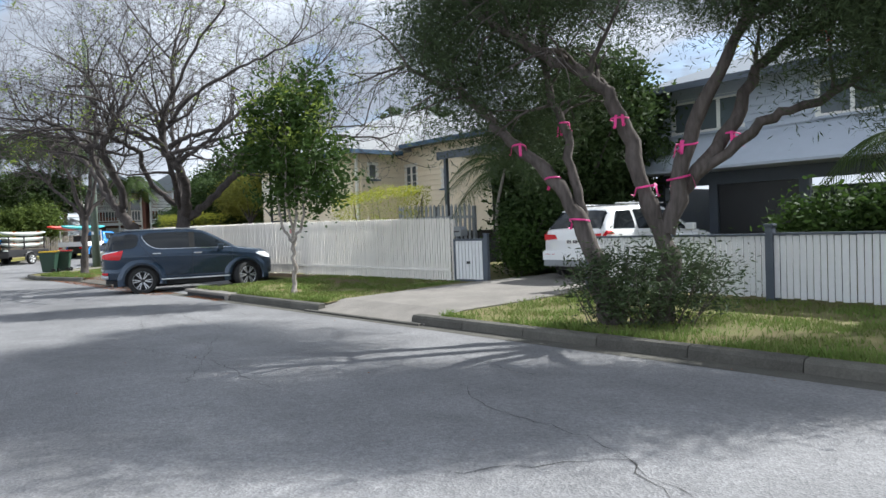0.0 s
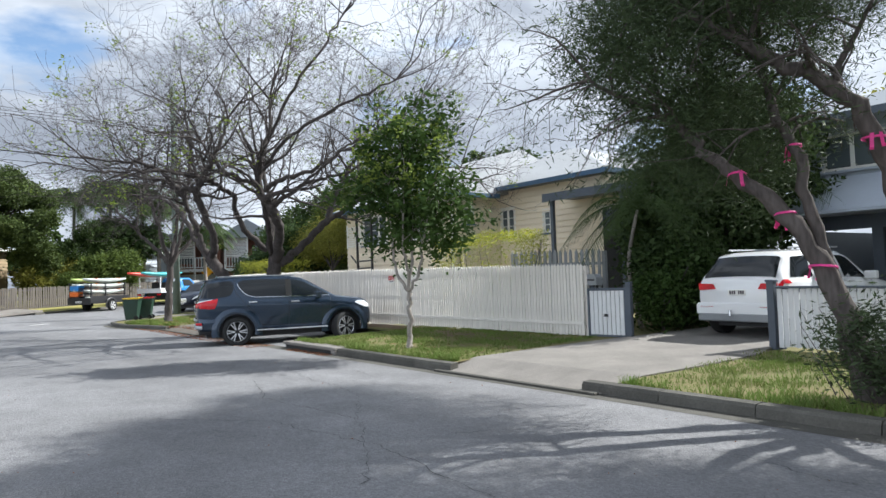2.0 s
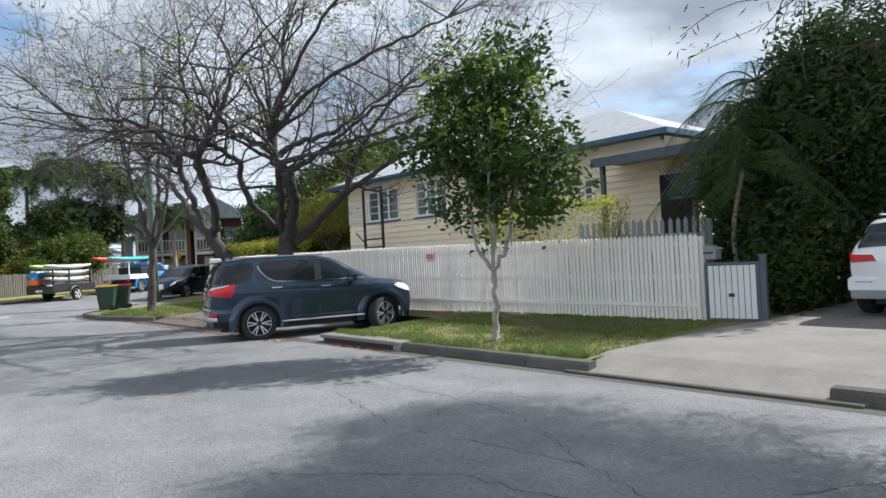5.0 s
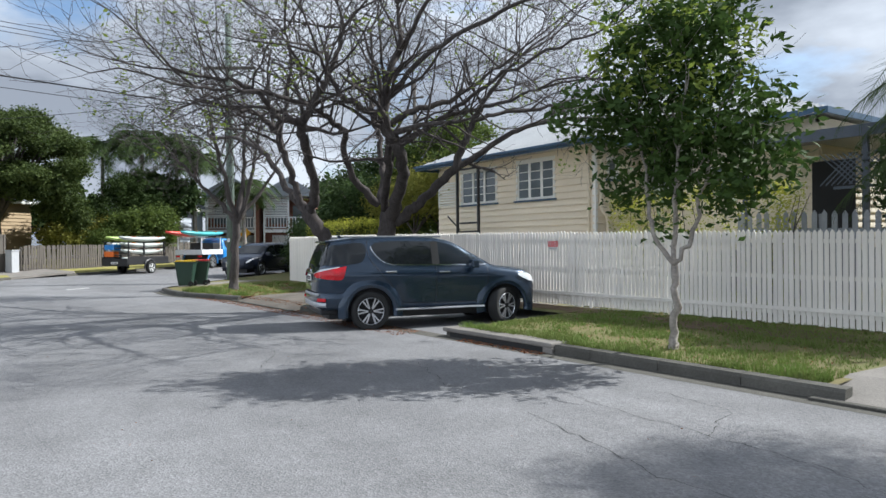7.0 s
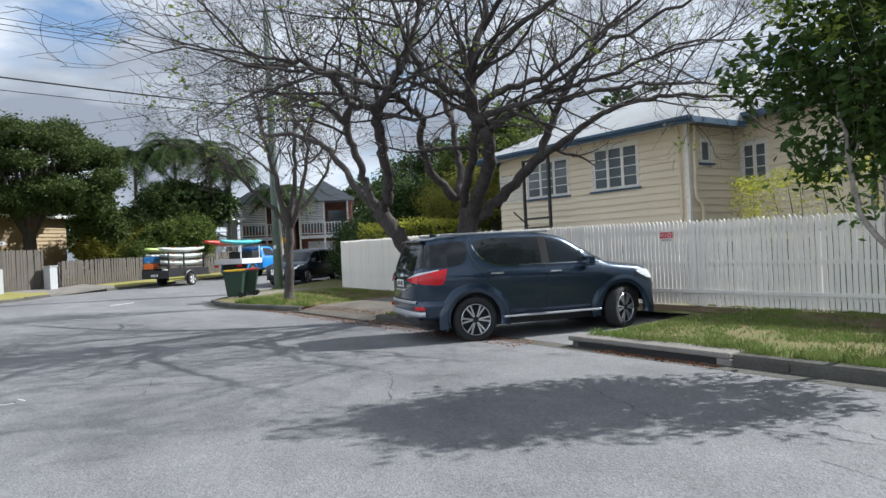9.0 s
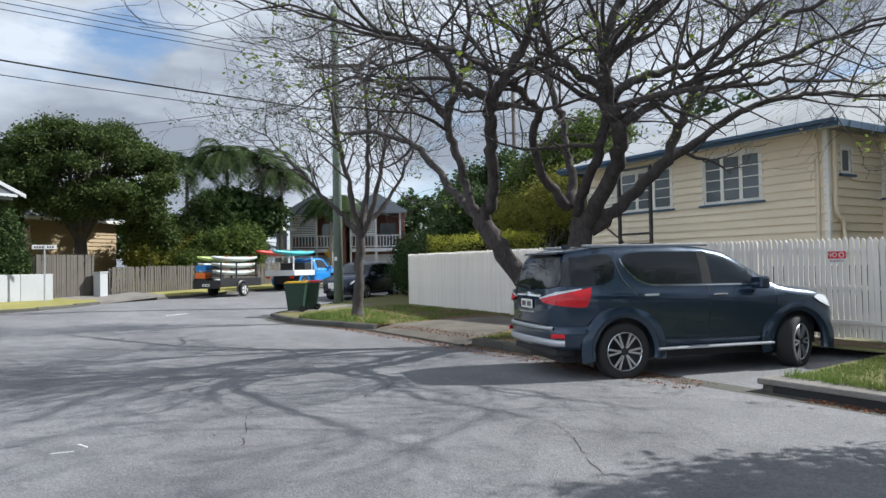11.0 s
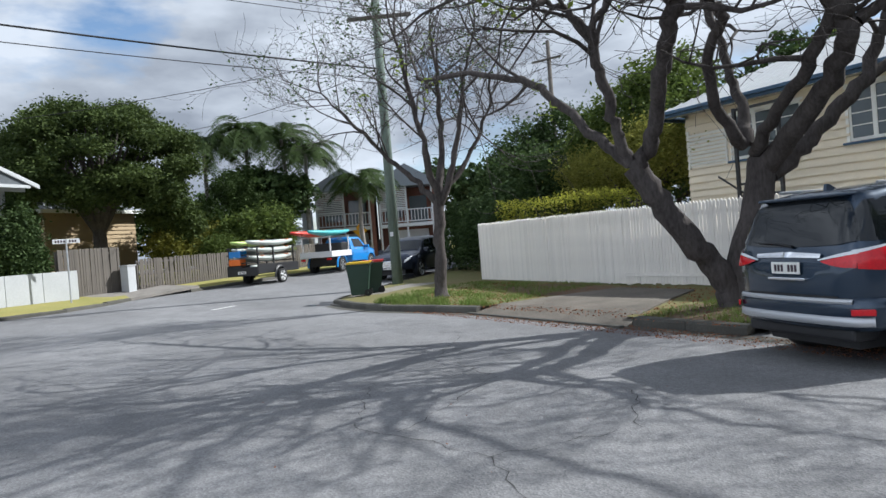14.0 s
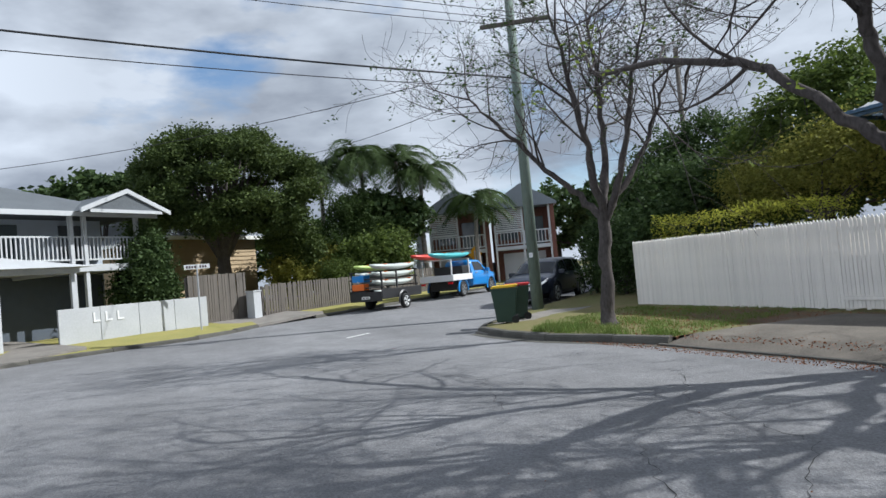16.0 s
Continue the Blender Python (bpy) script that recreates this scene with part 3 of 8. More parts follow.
def fence_line(name, a, b, za, zb, ta, tb, pitch, w, material, label, rails=(0.12, 0.5, 0.88), pointed=True, thick=0.02, post_step=2.4, post_mat=None, rail_mat=None, lean=1.0, piece="picket", behind=1, plinth=0.0):
    """A fence from a to b: posts, rails and pickets, each a piece of its own."""
    a, b = Vector((*a, 0)), Vector((*b, 0))
    length = (b - a).length
    ang = math.degrees(math.atan2(b.y - a.y, b.x - a.x))
    fence = thing(name, (a.x, a.y, za), ang, label, "fence")
    for frac in rails:
        h0, h1 = (ta - za) * frac, zb - za + (tb - zb) * frac
        bm = bmesh.new()
        y = behind * (thick / 2 + 0.004)
        vs = [bm.verts.new(p) for p in ((0, y, h0 - 0.035), (length, y, h1 - 0.035), (length, y + behind * 0.04, h1 - 0.035), (0, y + behind * 0.04, h0 - 0.035), (0, y, h0 + 0.035), (length, y, h1 + 0.035), (length, y + behind * 0.04, h1 + 0.035), (0, y + behind * 0.04, h0 + 0.035))]
        for q in ((3, 2, 1, 0), (4, 5, 6, 7), (0, 1, 5, 4), (1, 2, 6, 5), (2, 3, 7, 6), (3, 0, 4, 7)):
            bm.faces.new([vs[i] for i in q])
        bmesh.ops.recalc_face_normals(bm, faces=bm.faces[:])
        part("rail", bm, rail_mat or material, fence)
    if plinth:
        drop = math.degrees(math.atan2(zb - za, length))
        part("plinth_rail", bm_box(0, length, -thick / 2 - 0.026, -thick / 2 - 0.005, plinth - 0.035, plinth + 0.035, 0.004), rail_mat or material, fence, m=pose(0, 0, 0, 0, -drop, 0))
    n = int(length / post_step) + 1
    for i in range(n + 1):
        t = i / n
        top = (za + (zb - za) * t) - za
        part("post", bm_box(-0.045, 0.045, behind * 0.055, behind * 0.145, -0.2, (ta + (tb - ta) * t) - za - 0.06, 0.006), post_mat or material, fence, m=pose(length * t, 0, 0))
    me = {k: picket_mesh(w, 1.0, thick, pointed) for k in (0,)}[0]
    me.materials.append(M[material])
    count = int(length / pitch)
    for i in range(count):
        t = (i + 0.5) / count
        z0 = (zb - za) * t + random.uniform(-0.015, 0.02)
        z1 = (ta + (tb - ta) * t) - za + random.uniform(-0.012, 0.012)
        ob = new(piece, me)
        ob.parent = fence
        ob.matrix_local = pose(length * t, random.uniform(-0.003, 0.003), z0, 0, random.uniform(-lean, lean), random.uniform(-2, 2)) @ Matrix.Diagonal((random.uniform(0.92, 1.05), 1, z1 - z0, 1))
    return fence


F0, F1, F2, F3 = (-0.02, 0.0), (-8.7, -0.3), (-15.7, -0.62), (-22.35, -0.02)
fence_line("picket_fence", F1, F0, 0.17, 0.15, 1.83, 1.70, 0.092, 0.075, "picket", "weathered cream-white timber picket fence with gaps between pickets", lean=0.3, plinth=0.26)
fence_line("picket_fence", F2, F1, 0.16, 0.15, 1.88, 1.83, 0.080, 0.073, "picket", "close-set white timber picket fence behind the parked car", post_step=3.4, lean=0.25, plinth=0.2)
fence_line("picket_fence", F3, F2, 0.14, 0.16, 1.90, 1.88, 0.078, 0.072, "picket", "white timber picket fence by the street corner", post_step=3.3, lean=0.25)
fence_line("picket_fence", (-24.6, 8.0), F3, 0.2, 0.14, 1.9, 1.9, 0.078, 0.072, "picket", "white timber picket fence along the side footpath", post_step=2.7, lean=0.25)

# grey slatted fence right of the driveway
slat_a = fence_line("slat_fence", (4.2, -0.06), (7.72, -0.36), 0.17, 0.17, 1.13, 1.14, 0.098, 0.083, "white", "white vertical slat fence with slate-grey rails", rails=(0.08, 0.97), pointed=False, post_step=9, post_mat="slate", rail_mat="slate", lean=0.15, piece="slat")
slat_b = fence_line("slat_fence", (7.82, -0.37), (14.5, -0.85), 0.17, 0.17, 1.14, 1.16, 0.098, 0.083, "white", "long white vertical slat fence with slate-grey rails", rails=(0.08, 0.97), pointed=False, post_step=9, post_mat="slate", rail_mat="slate", lean=0.15, piece="slat")
for px, py, h in ((4.12, -0.06, 1.2), (7.77, -0.37, 1.24)):
    post = thing("fence_post", (px, py, 0.1), 0, "square slate-grey painted fence post with cap", "fence post", "slat fence posts")
    part("post", bm_box(-0.06, 0.06, -0.06, 0.06, -0.1, h - 0.06, 0.006), "slate", post)
    part("cap", bm_box(-0.075, 0.075, -0.075, 0.075, h - 0.06, h - 0.02, 0.008), "slate", post)
rail_cap = bm_box(0, 3.53, -0.05, 0.05, 0, 0.035, 0.005)
part("cap_rail", rail_cap, "slate", slat_a, m=pose(0, 0, 0.965))
rail_cap = bm_box(0, 6.7, -0.05, 0.05, 0, 0.035, 0.005)
part("cap_rail", rail_cap, "slate", slat_b, m=pose(0, 0, 0.975))

# small gate with its frame and letterbox
gate = thing("garden_gate", (0.06, 0.03, 0.14), 9, "low white slatted gate in a slate-grey frame", "gate")
for x0, x1, z0, z1 in ((0, 0.05, 0, 1.02), (0.87, 0.92, 0, 1.02), (0.05, 0.87, 0.97, 1.02), (0.05, 0.87, 0.0, 0.04)):
    part("gate_frame", bm_box(x0, x1, -0.025, 0.025, z0, z1, 0.004), "slate", gate)
for i in range(8):
    part("slat", bm_box(0, 0.088, -0.012, 0.012, 0.045, 0.965, 0.003), "white", gate, m=pose(0.055 + i * 0.1015, 0, 0))
part("latch", bm_box(0.40, 0.50, -0.04, -0.026, 0.42, 0.48, 0.005), "blackmetal", gate)
gp = thing("gate_post", (1.03, 0.18, 0.1), 9, "square slate-grey gate post", "gate post")
part("post", bm_box(-0.05, 0.05, -0.05, 0.05, 0, 1.15, 0.006), "slate", gp)
part("cap", bm_box(-0.06, 0.06, -0.06, 0.06, 1.15, 1.18, 0.006), "slate", gp)
lb = thing("letterbox", (0.05, 0.22, 0.1), 9, "grey metal letterbox beside the small gate", "letterbox")
part("stand", bm_box(-0.03, 0.03, -0.03, 0.03, 0, 1.12, 0.004), "slate", lb)
bx = bm_prism([(-0.17, 1.12), (0.17, 1.12), (0.17, 1.28), (0.1, 1.36), (-0.1, 1.36), (-0.17, 1.28)], -0.13, 0.13)
part("box", bx, "grey", lb)
part("slot", bm_box(-0.12, 0.12, -0.14, -0.128, 1.22, 1.25), "plastic", lb)

# notices on the fence
def text_mesh(body, size, name):
    cu = bpy.data.curves.new(name, "FONT")
    cu.body, cu.size, cu.align_x, cu.align_y, cu.extrude = body, size, "CENTER", "CENTER", 0.001
    tmp = bpy.data.objects.new(name, cu)
    me = bpy.data.meshes.new_from_object(tmp)
    bpy.data.objects.remove(tmp)
    return me


for sx, sy in ((-7.2, -0.285), (-14.35, -0.595)):
    s = thing("parking_sign", (sx, sy, 1.38), 2.2, "small red and white no parking sign on the fence", "sign", "no parking signs")
    part("board", bm_box(-0.15, 0.15, -0.012, 0.0, 0, 0.21, 0.003), "plate", s)
    part("red_panel", bm_box(-0.145, 0.145, -0.016, -0.0125, 0.085, 0.205), "signred", s)
    put("lettering", text_mesh("NO", 0.105, "no_text"), "plate", s, pose(-0.075, -0.018, 0.145, 90, 0, 0))
    ring = bm_lathe([(0.03, 0), (0.045, 0), (0.045, 0.002), (0.03, 0.002), (0.03, 0)], 20)
    part("ring", ring, "plate", s, m=pose(0.075, -0.017, 0.145, 90, 0, 0))
    put("lettering", text_mesh("PARKING", 0.055, "parking_text"), "ink", s, pose(0, -0.0145, 0.045, 90, 0, 0))


# ---- the cream weatherboard house ----
house = thing("house", (-13, 8, 0.2), 0, "raised cream weatherboard house with a blue-trimmed pale metal roof", "house")
HB = house.matrix_basis.inverted()


def at_house(m):
    return HB @ m


def board_wall(a, b, z0, z1, openings, parent_thing, inv, material="cream", pitch=0.2, thick=0.02, inset=0.10):
    """A wall from a to b (seen from its right-hand side) with overlapping boards cut round its openings (s0, s1, z0, z1)."""
    a, b = Vector((*a, 0)), Vector((*b, 0))
    length = (b - a).length
    ang = math.degrees(math.atan2(b.y - a.y, b.x - a.x))
    base = inv @ pose(a.x, a.y, 0, 0, 0, ang)
    bm = bmesh.new()
    cuts = sorted(set([0, length] + [c for o in openings for c in o[:2]]))
    for s0, s1 in zip(cuts, cuts[1:]):
        holes = sorted((o[2], o[3]) for o in openings if o[0] <= s0 + 1e-6 and o[1] >= s1 - 1e-6)
        z = z0
        for h0, h1 in holes + [(z1, z1)]:
            if h0 > z:
                bm_box(s0, s1, 0.0, inset, z, h0, bm=bm)
            z = h1
    wall = part("wall", bm, material, parent_thing, m=base)
    rows = int((z1 - z0) / pitch)
    shared = {}
    for i in range(rows):
        za, zb = z0 + i * pitch, z0 + i * pitch + pitch + 0.012
        spans = [(0, length)]
        for o in openings:
            if o[2] < zb - 0.02 and o[3] > za + 0.02:
                nxt = []
                for p, q in spans:
                    if o[0] > p:
                        nxt.append((p, min(q, o[0])))
                    if o[1] < q:
                        nxt.append((max(p, o[1]), q))
                spans = [(p, q) for p, q in nxt if q - p > 0.03]
        for p, q in spans:
            key = round(q - p, 3)
            if key not in shared:
                bb = bmesh.new()
                pr = [(0.0, 0.0), (-0.055, 0.0), (-0.052, 0.03), (-0.008, pitch + 0.012), (-0.004, pitch + 0.012)]
                rings = [[bb.verts.new((x, y, z)) for y, z in pr] for x in (0, q - p)]
                for k in range(5):
                    bb.faces.new((rings[0][k], rings[1][k], rings[1][(k + 1) % 5], rings[0][(k + 1) % 5]))
                bb.faces.new(rings[0])
                bb.faces.new(rings[1][::-1])
                bmesh.ops.recalc_face_normals(bb, faces=bb.faces[:])
                me = bpy.data.meshes.new("board")
                bb.to_mesh(me)
                bb.free()
                me.materials.append(M[material])
                shared[key] = me
            ob = new("board", shared[key])
            ob.parent = wall
            ob.matrix_local = pose(p, 0, za)
    return wall, base


def casement(parent_thing, base, s0, s1, z0, z1, sashes=3, panes=4, curtain=True, frame_mat="trimwhite", sill_mat="bluetrim"):
    """A timber window: casing, sashes with glazing bars, panes, sill and the room behind."""
    w = bmesh.new()
    c = 0.07
    for x0, x1, za, zb in ((s0 - c, s0, z0 - 0.02, z1 + c), (s1, s1 + c, z0 - 0.02, z1 + c), (s0, s1, z1, z1 + c)):
        bm_box(x0, x1, -0.045, 0.10, za, zb, bm=w)
    win = part("window", w, frame_mat, parent_thing, m=base)
    part("sill", bm_box(s0 - 0.14, s1 + 0.14, -0.10, 0.06, z0 - 0.075, z0 - 0.022, 0.008), sill_mat, win)
    part("room", bm_box(s0, s1, 0.16, 0.17, z0 - 0.02, z1), "curtain" if curtain else "shade_and_trim", win)
    sw = (s1 - s0) / sashes
    for i in range(sashes):
        x = s0 + i * sw
        fr = bmesh.new()
        for x0, x1, za, zb in ((x, x + 0.05, z0, z1), (x + sw - 0.05, x + sw, z0, z1), (x + 0.05, x + sw - 0.05, z0, z0 + 0.06), (x + 0.05, x + sw - 0.05, z1 - 0.05, z1)):
            bm_box(x0, x1, -0.02, 0.03, za, zb, bm=fr)
        for k in range(1, panes):
            zc = z0 + 0.06 + (z1 - z0 - 0.11) * k / panes
            bm_box(x + 0.05, x + sw - 0.05, -0.015, 0.02, zc - 0.012, zc + 0.012, bm=fr)
        sash = part("sash", fr, frame_mat, win)
        for k in range(panes):
            za = z0 + 0.06 + (z1 - z0 - 0.11) * k / panes + 0.012
            zb = z0 + 0.06 + (z1 - z0 - 0.11) * (k + 1) / panes - 0.012
            part("pane", bm_box(x + 0.051, x + sw - 0.051, 0.0, 0.006, za, zb), "pane", sash)
    return win


# front wall, short return wall and set-back wing
wall_a, base_a = board_wall((-17.4, 3.95), (-9.65, 3.95), 1.3, 4.42, [(4.45, 6.1, 2.97, 4.2), (1.45, 3.35, 2.98, 4.15)], house, HB)
casement(house, base_a, 4.45, 6.1, 2.97, 4.2)
casement(house, base_a, 1.45, 3.35, 2.98, 4.15)
wall_b, base_b = board_wall((-9.65, 3.95), (-9.65, 6.3), 1.3, 4.42, [(0.55, 0.95, 3.45, 4.05)], house, HB)
casement(house, base_b, 0.55, 0.95, 3.45, 4.05, sashes=1, panes=1, curtain=False)
wall_c, base_c = board_wall((-9.65, 6.3), (-4.4, 6.3), 1.3, 4.65, [(0.12, 0.82, 2.95, 3.98), (2.35, 2.68, 2.95, 3.72)], house, HB)
casement(house, base_c, 0.12, 0.82, 2.95, 3.98, sashes=2, panes=3, curtain=False)
casement(house, base_c, 2.35, 2.68, 2.95, 3.72, sashes=1, panes=3, curtain=False)
wall_d, base_d = board_wall((-17.4, 12.0), (-17.4, 3.95), 1.3, 4.42, [], house, HB)
wall_e, base_e = board_wall((-4.4, 6.3), (-4.4, 12), 1.3, 4.65, [], house, HB)
# solid near-black blocks paint the shade beneath the raised floor
part("under_wall", bm_box(-17.2, -9.7, 4.1, 11.8, 0.0, 1.3), "shade_and_trim", house, m=HB)
part("under_wall", bm_box(-9.6, -4.6, 6.5, 11.8, 0.0, 1.3), "shade_and_trim", house, m=HB)
part("corner_stop", bm_box(-9.72, -9.60, 3.90, 4.0, 1.3, 4.42, 0.006), "trimwhite", house, m=HB)
# louvred panel at the far end of the front wall
lv = part("louvre_panel", bm_box(-17.3, -16.15, 3.90, 3.945, 2.9, 2.96), "trimwhite", house, m=HB)
for i in range(9):
    part("slat", bm_box(0, 1.15, -0.05, 0.0, 0, 0.06), "trimwhite", lv, m=pose(-17.3, 3.93, 3.0 + i * 0.1, 25, 0, 0))
for x in (-17.34, -16.15):
    part("slat", bm_box(x, x + 0.05, 3.86, 3.94, 2.9, 3.95), "trimwhite", lv)


def hip_roof(x0, x1, y0, y1, z_eave, z_ridge, ridge_x0, ridge_x1, ridge_y, name="roof", material="roofmetal"):
    bm = bmesh.new()
    a, b, c, d = (bm.verts.new(p) for p in ((x0, y0, z_eave), (x1, y0, z_eave), (x1, y1, z_eave), (x0, y1, z_eave)))
    r0, r1 = bm.verts.new((ridge_x0, ridge_y, z_ridge)), bm.verts.new((ridge_x1, ridge_y, z_ridge))
    for q in ((a, b, r1, r0), (b, c, r1), (c, d, r0, r1), (d, a, r0)):
        bm.faces.new(q)
    bm.faces.new((d, c, b, a))
    bmesh.ops.recalc_face_normals(bm, faces=bm.faces[:])
    roof = part(name, bm, material, house, m=HB)
    # corrugation ribs on the street slope
    me = None
    n = int((x1 - x0) / 0.2)
    rib = bmesh.new()
    for i in range(n):
        x = x0 + (i + 0.5) * (x1 - x0) / n
        if x < ridge_x0:
            t = (x - x0) / (ridge_x0 - x0)
        elif x > ridge_x1:
            t = (x1 - x) / (x1 - ridge_x1)
        else:
            t = 1
        p, q = Vector((x, y0, z_eave)), Vector((x, y0 + (ridge_y - y0) * t, z_eave + (z_ridge - z_eave) * t))
        up = Vector((0, 0, 0.03))
        w = Vector((0.04, 0, 0))
        vs = [rib.verts.new(k) for k in (p - w, p + up, p + w, q - w, q + up, q + w)]
        rib.faces.new((vs[0], vs[1], vs[4], vs[3]))
        rib.faces.new((vs[1], vs[2], vs[5], vs[4]))
    part("corrugation", rib, material, roof)
    return roof


hip_roof(-18.0, -9.1, 3.35, 12.3, 4.52, 6.5, -14.2, -9.9, 7.8)
hip_roof(-10.6, -4.0, 5.75, 12.3, 4.78, 6.25, -9.0, -7.6, 8.6)
for x0, x1, y0, y1, z0, z1 in ((-18.02, -9.08, 3.30, 3.35, 4.36, 4.52), (-9.10, -9.05, 3.35, 5.8, 4.36, 4.52), (-10.0, -3.98, 5.70, 5.75, 4.62, 4.78), (-18.07, -18.02, 3.3, 12.3, 4.36, 4.52), (-3.98, -3.93, 5.7, 12.3, 4.62, 4.78)):
    part("fascia", bm_box(x0, x1, y0, y1, z0, z1, 0.004), "bluetrim", house, m=HB)
part("soffit", bm_box(-18.0, -9.1, 3.36, 4.0, 4.44, 4.47), "trimwhite", house, m=HB)
part("gutter", bm_box(-18.05, -9.05, 3.20, 3.30, 4.44, 4.53, 0.01), "bluetrim", house, m=HB)
# downpipes at the corner
tb = Tubes()
tb.add(smooth_line([(-9.85, 3.28, 4.45), (-9.85, 3.5, 4.3), (-9.85, 3.86, 4.2), (-9.85, 3.87, 1.3)]), [0.045] * 13, 10)
put("downpipe", tb.mesh("downpipe"), "cream", house, HB, smooth=True)
tb = Tubes()
tb.add(smooth_line([(-9.58, 4.15, 4.4), (-9.57, 4.1, 3.0), (-9.55, 4.12, 2.5), (-9.5, 4.3, 2.25), (-9.5, 4.3, 1.3)]), [0.05] * 17, 10)
put("downpipe", tb.mesh("downpipe"), "cream", house, HB, smooth=True)
# black steel frame before the far window
fr = thing("steel_frame", (-14.8, 3.3, 0.2), 0, "black steel post frame before the house window", "steel frame")
for x in (-0.62, 0.55):
    part("post", bm_box(x - 0.04, x + 0.04, -0.04, 0.04, 0, 4.0, 0.004), "blackmetal", fr)
for z in (3.93, 2.05, 1.75):
    part("rail", bm_box(-0.58, 0.51, -0.03, 0.03, z, z + 0.06, 0.004), "blackmetal", fr)
part("brace", bm_box(-0.02, 0.02, -0.02, 0.02, 0, 0.85), "blackmetal", fr, m=pose(-1.2, 0, 2.35, 0, 125, 0))

# patio roof and lattice beside the house
patio = thing("patio_roof", (-3.4, 6.0, 0.2), 0, "flat dark grey patio roof on posts beside the house", "patio roof")
part("roof_sheet", bm_box(-2.4, 3.2, -1.2, 3.5, 3.75, 3.85, 0.01), "grey", patio)
part("fascia", bm_box(-2.45, 3.25, -1.26, -1.2, 3.62, 3.88, 0.006), "slate", patio)
for x in (-2.2, 0.6, 3.0):
    part("post", bm_box(x - 0.06, x + 0.06, -1.1, -0.98, 0, 3.75, 0.005), "slate", patio)
lat = thing("lattice_screen", (-2.9, 4.9, 0.2), 0, "dark grey diagonal lattice screen under the patio roof", "lattice")
part("frame", bm_box(-0.55, 0.55, -0.02, 0.02, 2.5, 2.56), "slate", lat)
for i in range(9):
    for sgn in (1, -1):
        part("slat", bm_box(-0.012, 0.012, -0.008 + sgn * 0.006, 0.002 + sgn * 0.006, -0.5, 0.5), "slate", lat, m=pose(-0.5 + i * 0.125, 0, 2.95, 0, 45 * sgn, 0))
# near-black panel: the dimness under the patio roof given as colour
part("back_screen", bm_box(-1.6, -0.6, 1.2, 1.24, 0.5, 3.3), "shade_and_trim", lat)
fence_line("paling_fence", (-3.6, 1.2), (-0.5, 1.2), 0.3, 0.3, 2.12, 2.05, 0.17, 0.09, "grey", "grey timber palings standing behind the picket fence", rails=(0.3, 0.8), thick=0.02)

# bare earth round the big tree and along the old crossing
for k, (ex, ey, ra, rb) in enumerate(((-11.0, -2.9, 1.5, 1.25), (-16.8, -1.6, 2.6, 0.9), (-7.2, -0.7, 2.6, 0.45), (-2.4, -1.0, 2.6, 0.55))):
    def in_patch(x, y, ex=ex, ey=ey, ra=ra, rb=rb):
        return ((x - ex) / ra) ** 2 + ((y - ey) / rb) ** 2 < 0.75 + 0.5 * noise.noise((x * 1.7, y * 1.7, 7.0)) and not (-10.0 < x < -6.1 and y < -0.9)
    tagged(sheet("bare_earth", np.arange(ex - ra * 1.3, ex + ra * 1.3, 0.12), np.arange(ey - rb * 1.3, ey + rb * 1.3, 0.12), lambda x, y: verge_z(x, y) + 0.012, "dirt", in_patch), "patch of bare brown earth in the verge", "bare earth", kind="structure")
# storm drain mouth in the kerb
drain = thing("storm_drain", (-4.6, -4.2, -0.1), 0, "concrete storm drain lintel with a dark slot in the kerb", "drain")
# no hole is cut: a near-black box on the kerb paints the mouth's shade
part("slot", bm_box(-1.25, 1.05, -0.045, -0.02, 0.0, 0.085), "shade_and_trim", drain)
part("lintel", bm_box(-1.45, 1.25, -0.06, 0.32, 0.09, 0.165, 0.02), "concrete", drain)
part("end_block", bm_box(1.07, 1.27, -0.058, 0.0, -0.02, 0.09, 0.01), "concrete", drain)


# ---- trees ----
def frame_axes(view):
    """Right and away directions for limbs that were laid out as seen along a view direction."""
    u = Vector((*view, 0)).normalized()
    return Vector((u.y, -u.x, 0)), u


def grow(tubes, tips, rng, p, d, length, radius, level, last, droop=0.0, kids=(5, 5, 4, 3), sides=(6, 5, 4, 3, 3), curl=0.35, ratio=0.55, flat=1.0):
    """One branch with its side shoots."""
    n = 5 if level < last else 4
    pts, rad = [p.copy()], [radius]
    dd = d.copy()
    for i in range(n):
        dd = (dd + Vector(rng.normal(size=3)) * curl * 0.45 + Vector((0, 0, 0.05 - droop))).normalized()
        pts.append(pts[-1] + dd * (length / n))
        rad.append(max(radius * (1 - 0.75 * (i + 1) / n), 0.0037))
    tubes.add(pts, rad, sides[min(level, len(sides) - 1)])
    if level >= last:
        tips.append(pts[-1])
        tips.append(pts[-2])
        return
    k = kids[min(level, len(kids) - 1)]
    for j in range(k):
        t = 0.25 + 0.75 * (j + rng.uniform(0.2, 0.9)) / k
        i = min(int(t * n), n - 1)
        q = pts[i].lerp(pts[i + 1], t * n - i)
        side = Vector(rng.normal(size=3))
        side -= side.dot(dd) * dd
        nd = dd * rng.uniform(0.5, 1.0) + side.normalized() * rng.uniform(0.6, 1.0)
        nd.z = nd.z * flat + (0.12 if flat < 1 else 0.0)
        nd = nd.normalized()
        grow(tubes, tips, rng, q, nd, length * rng.uniform(ratio * 0.75, ratio * 1.25), max(rad[i] * 0.55, 0.004), level + 1, last, droop, kids, sides, curl, ratio, flat)


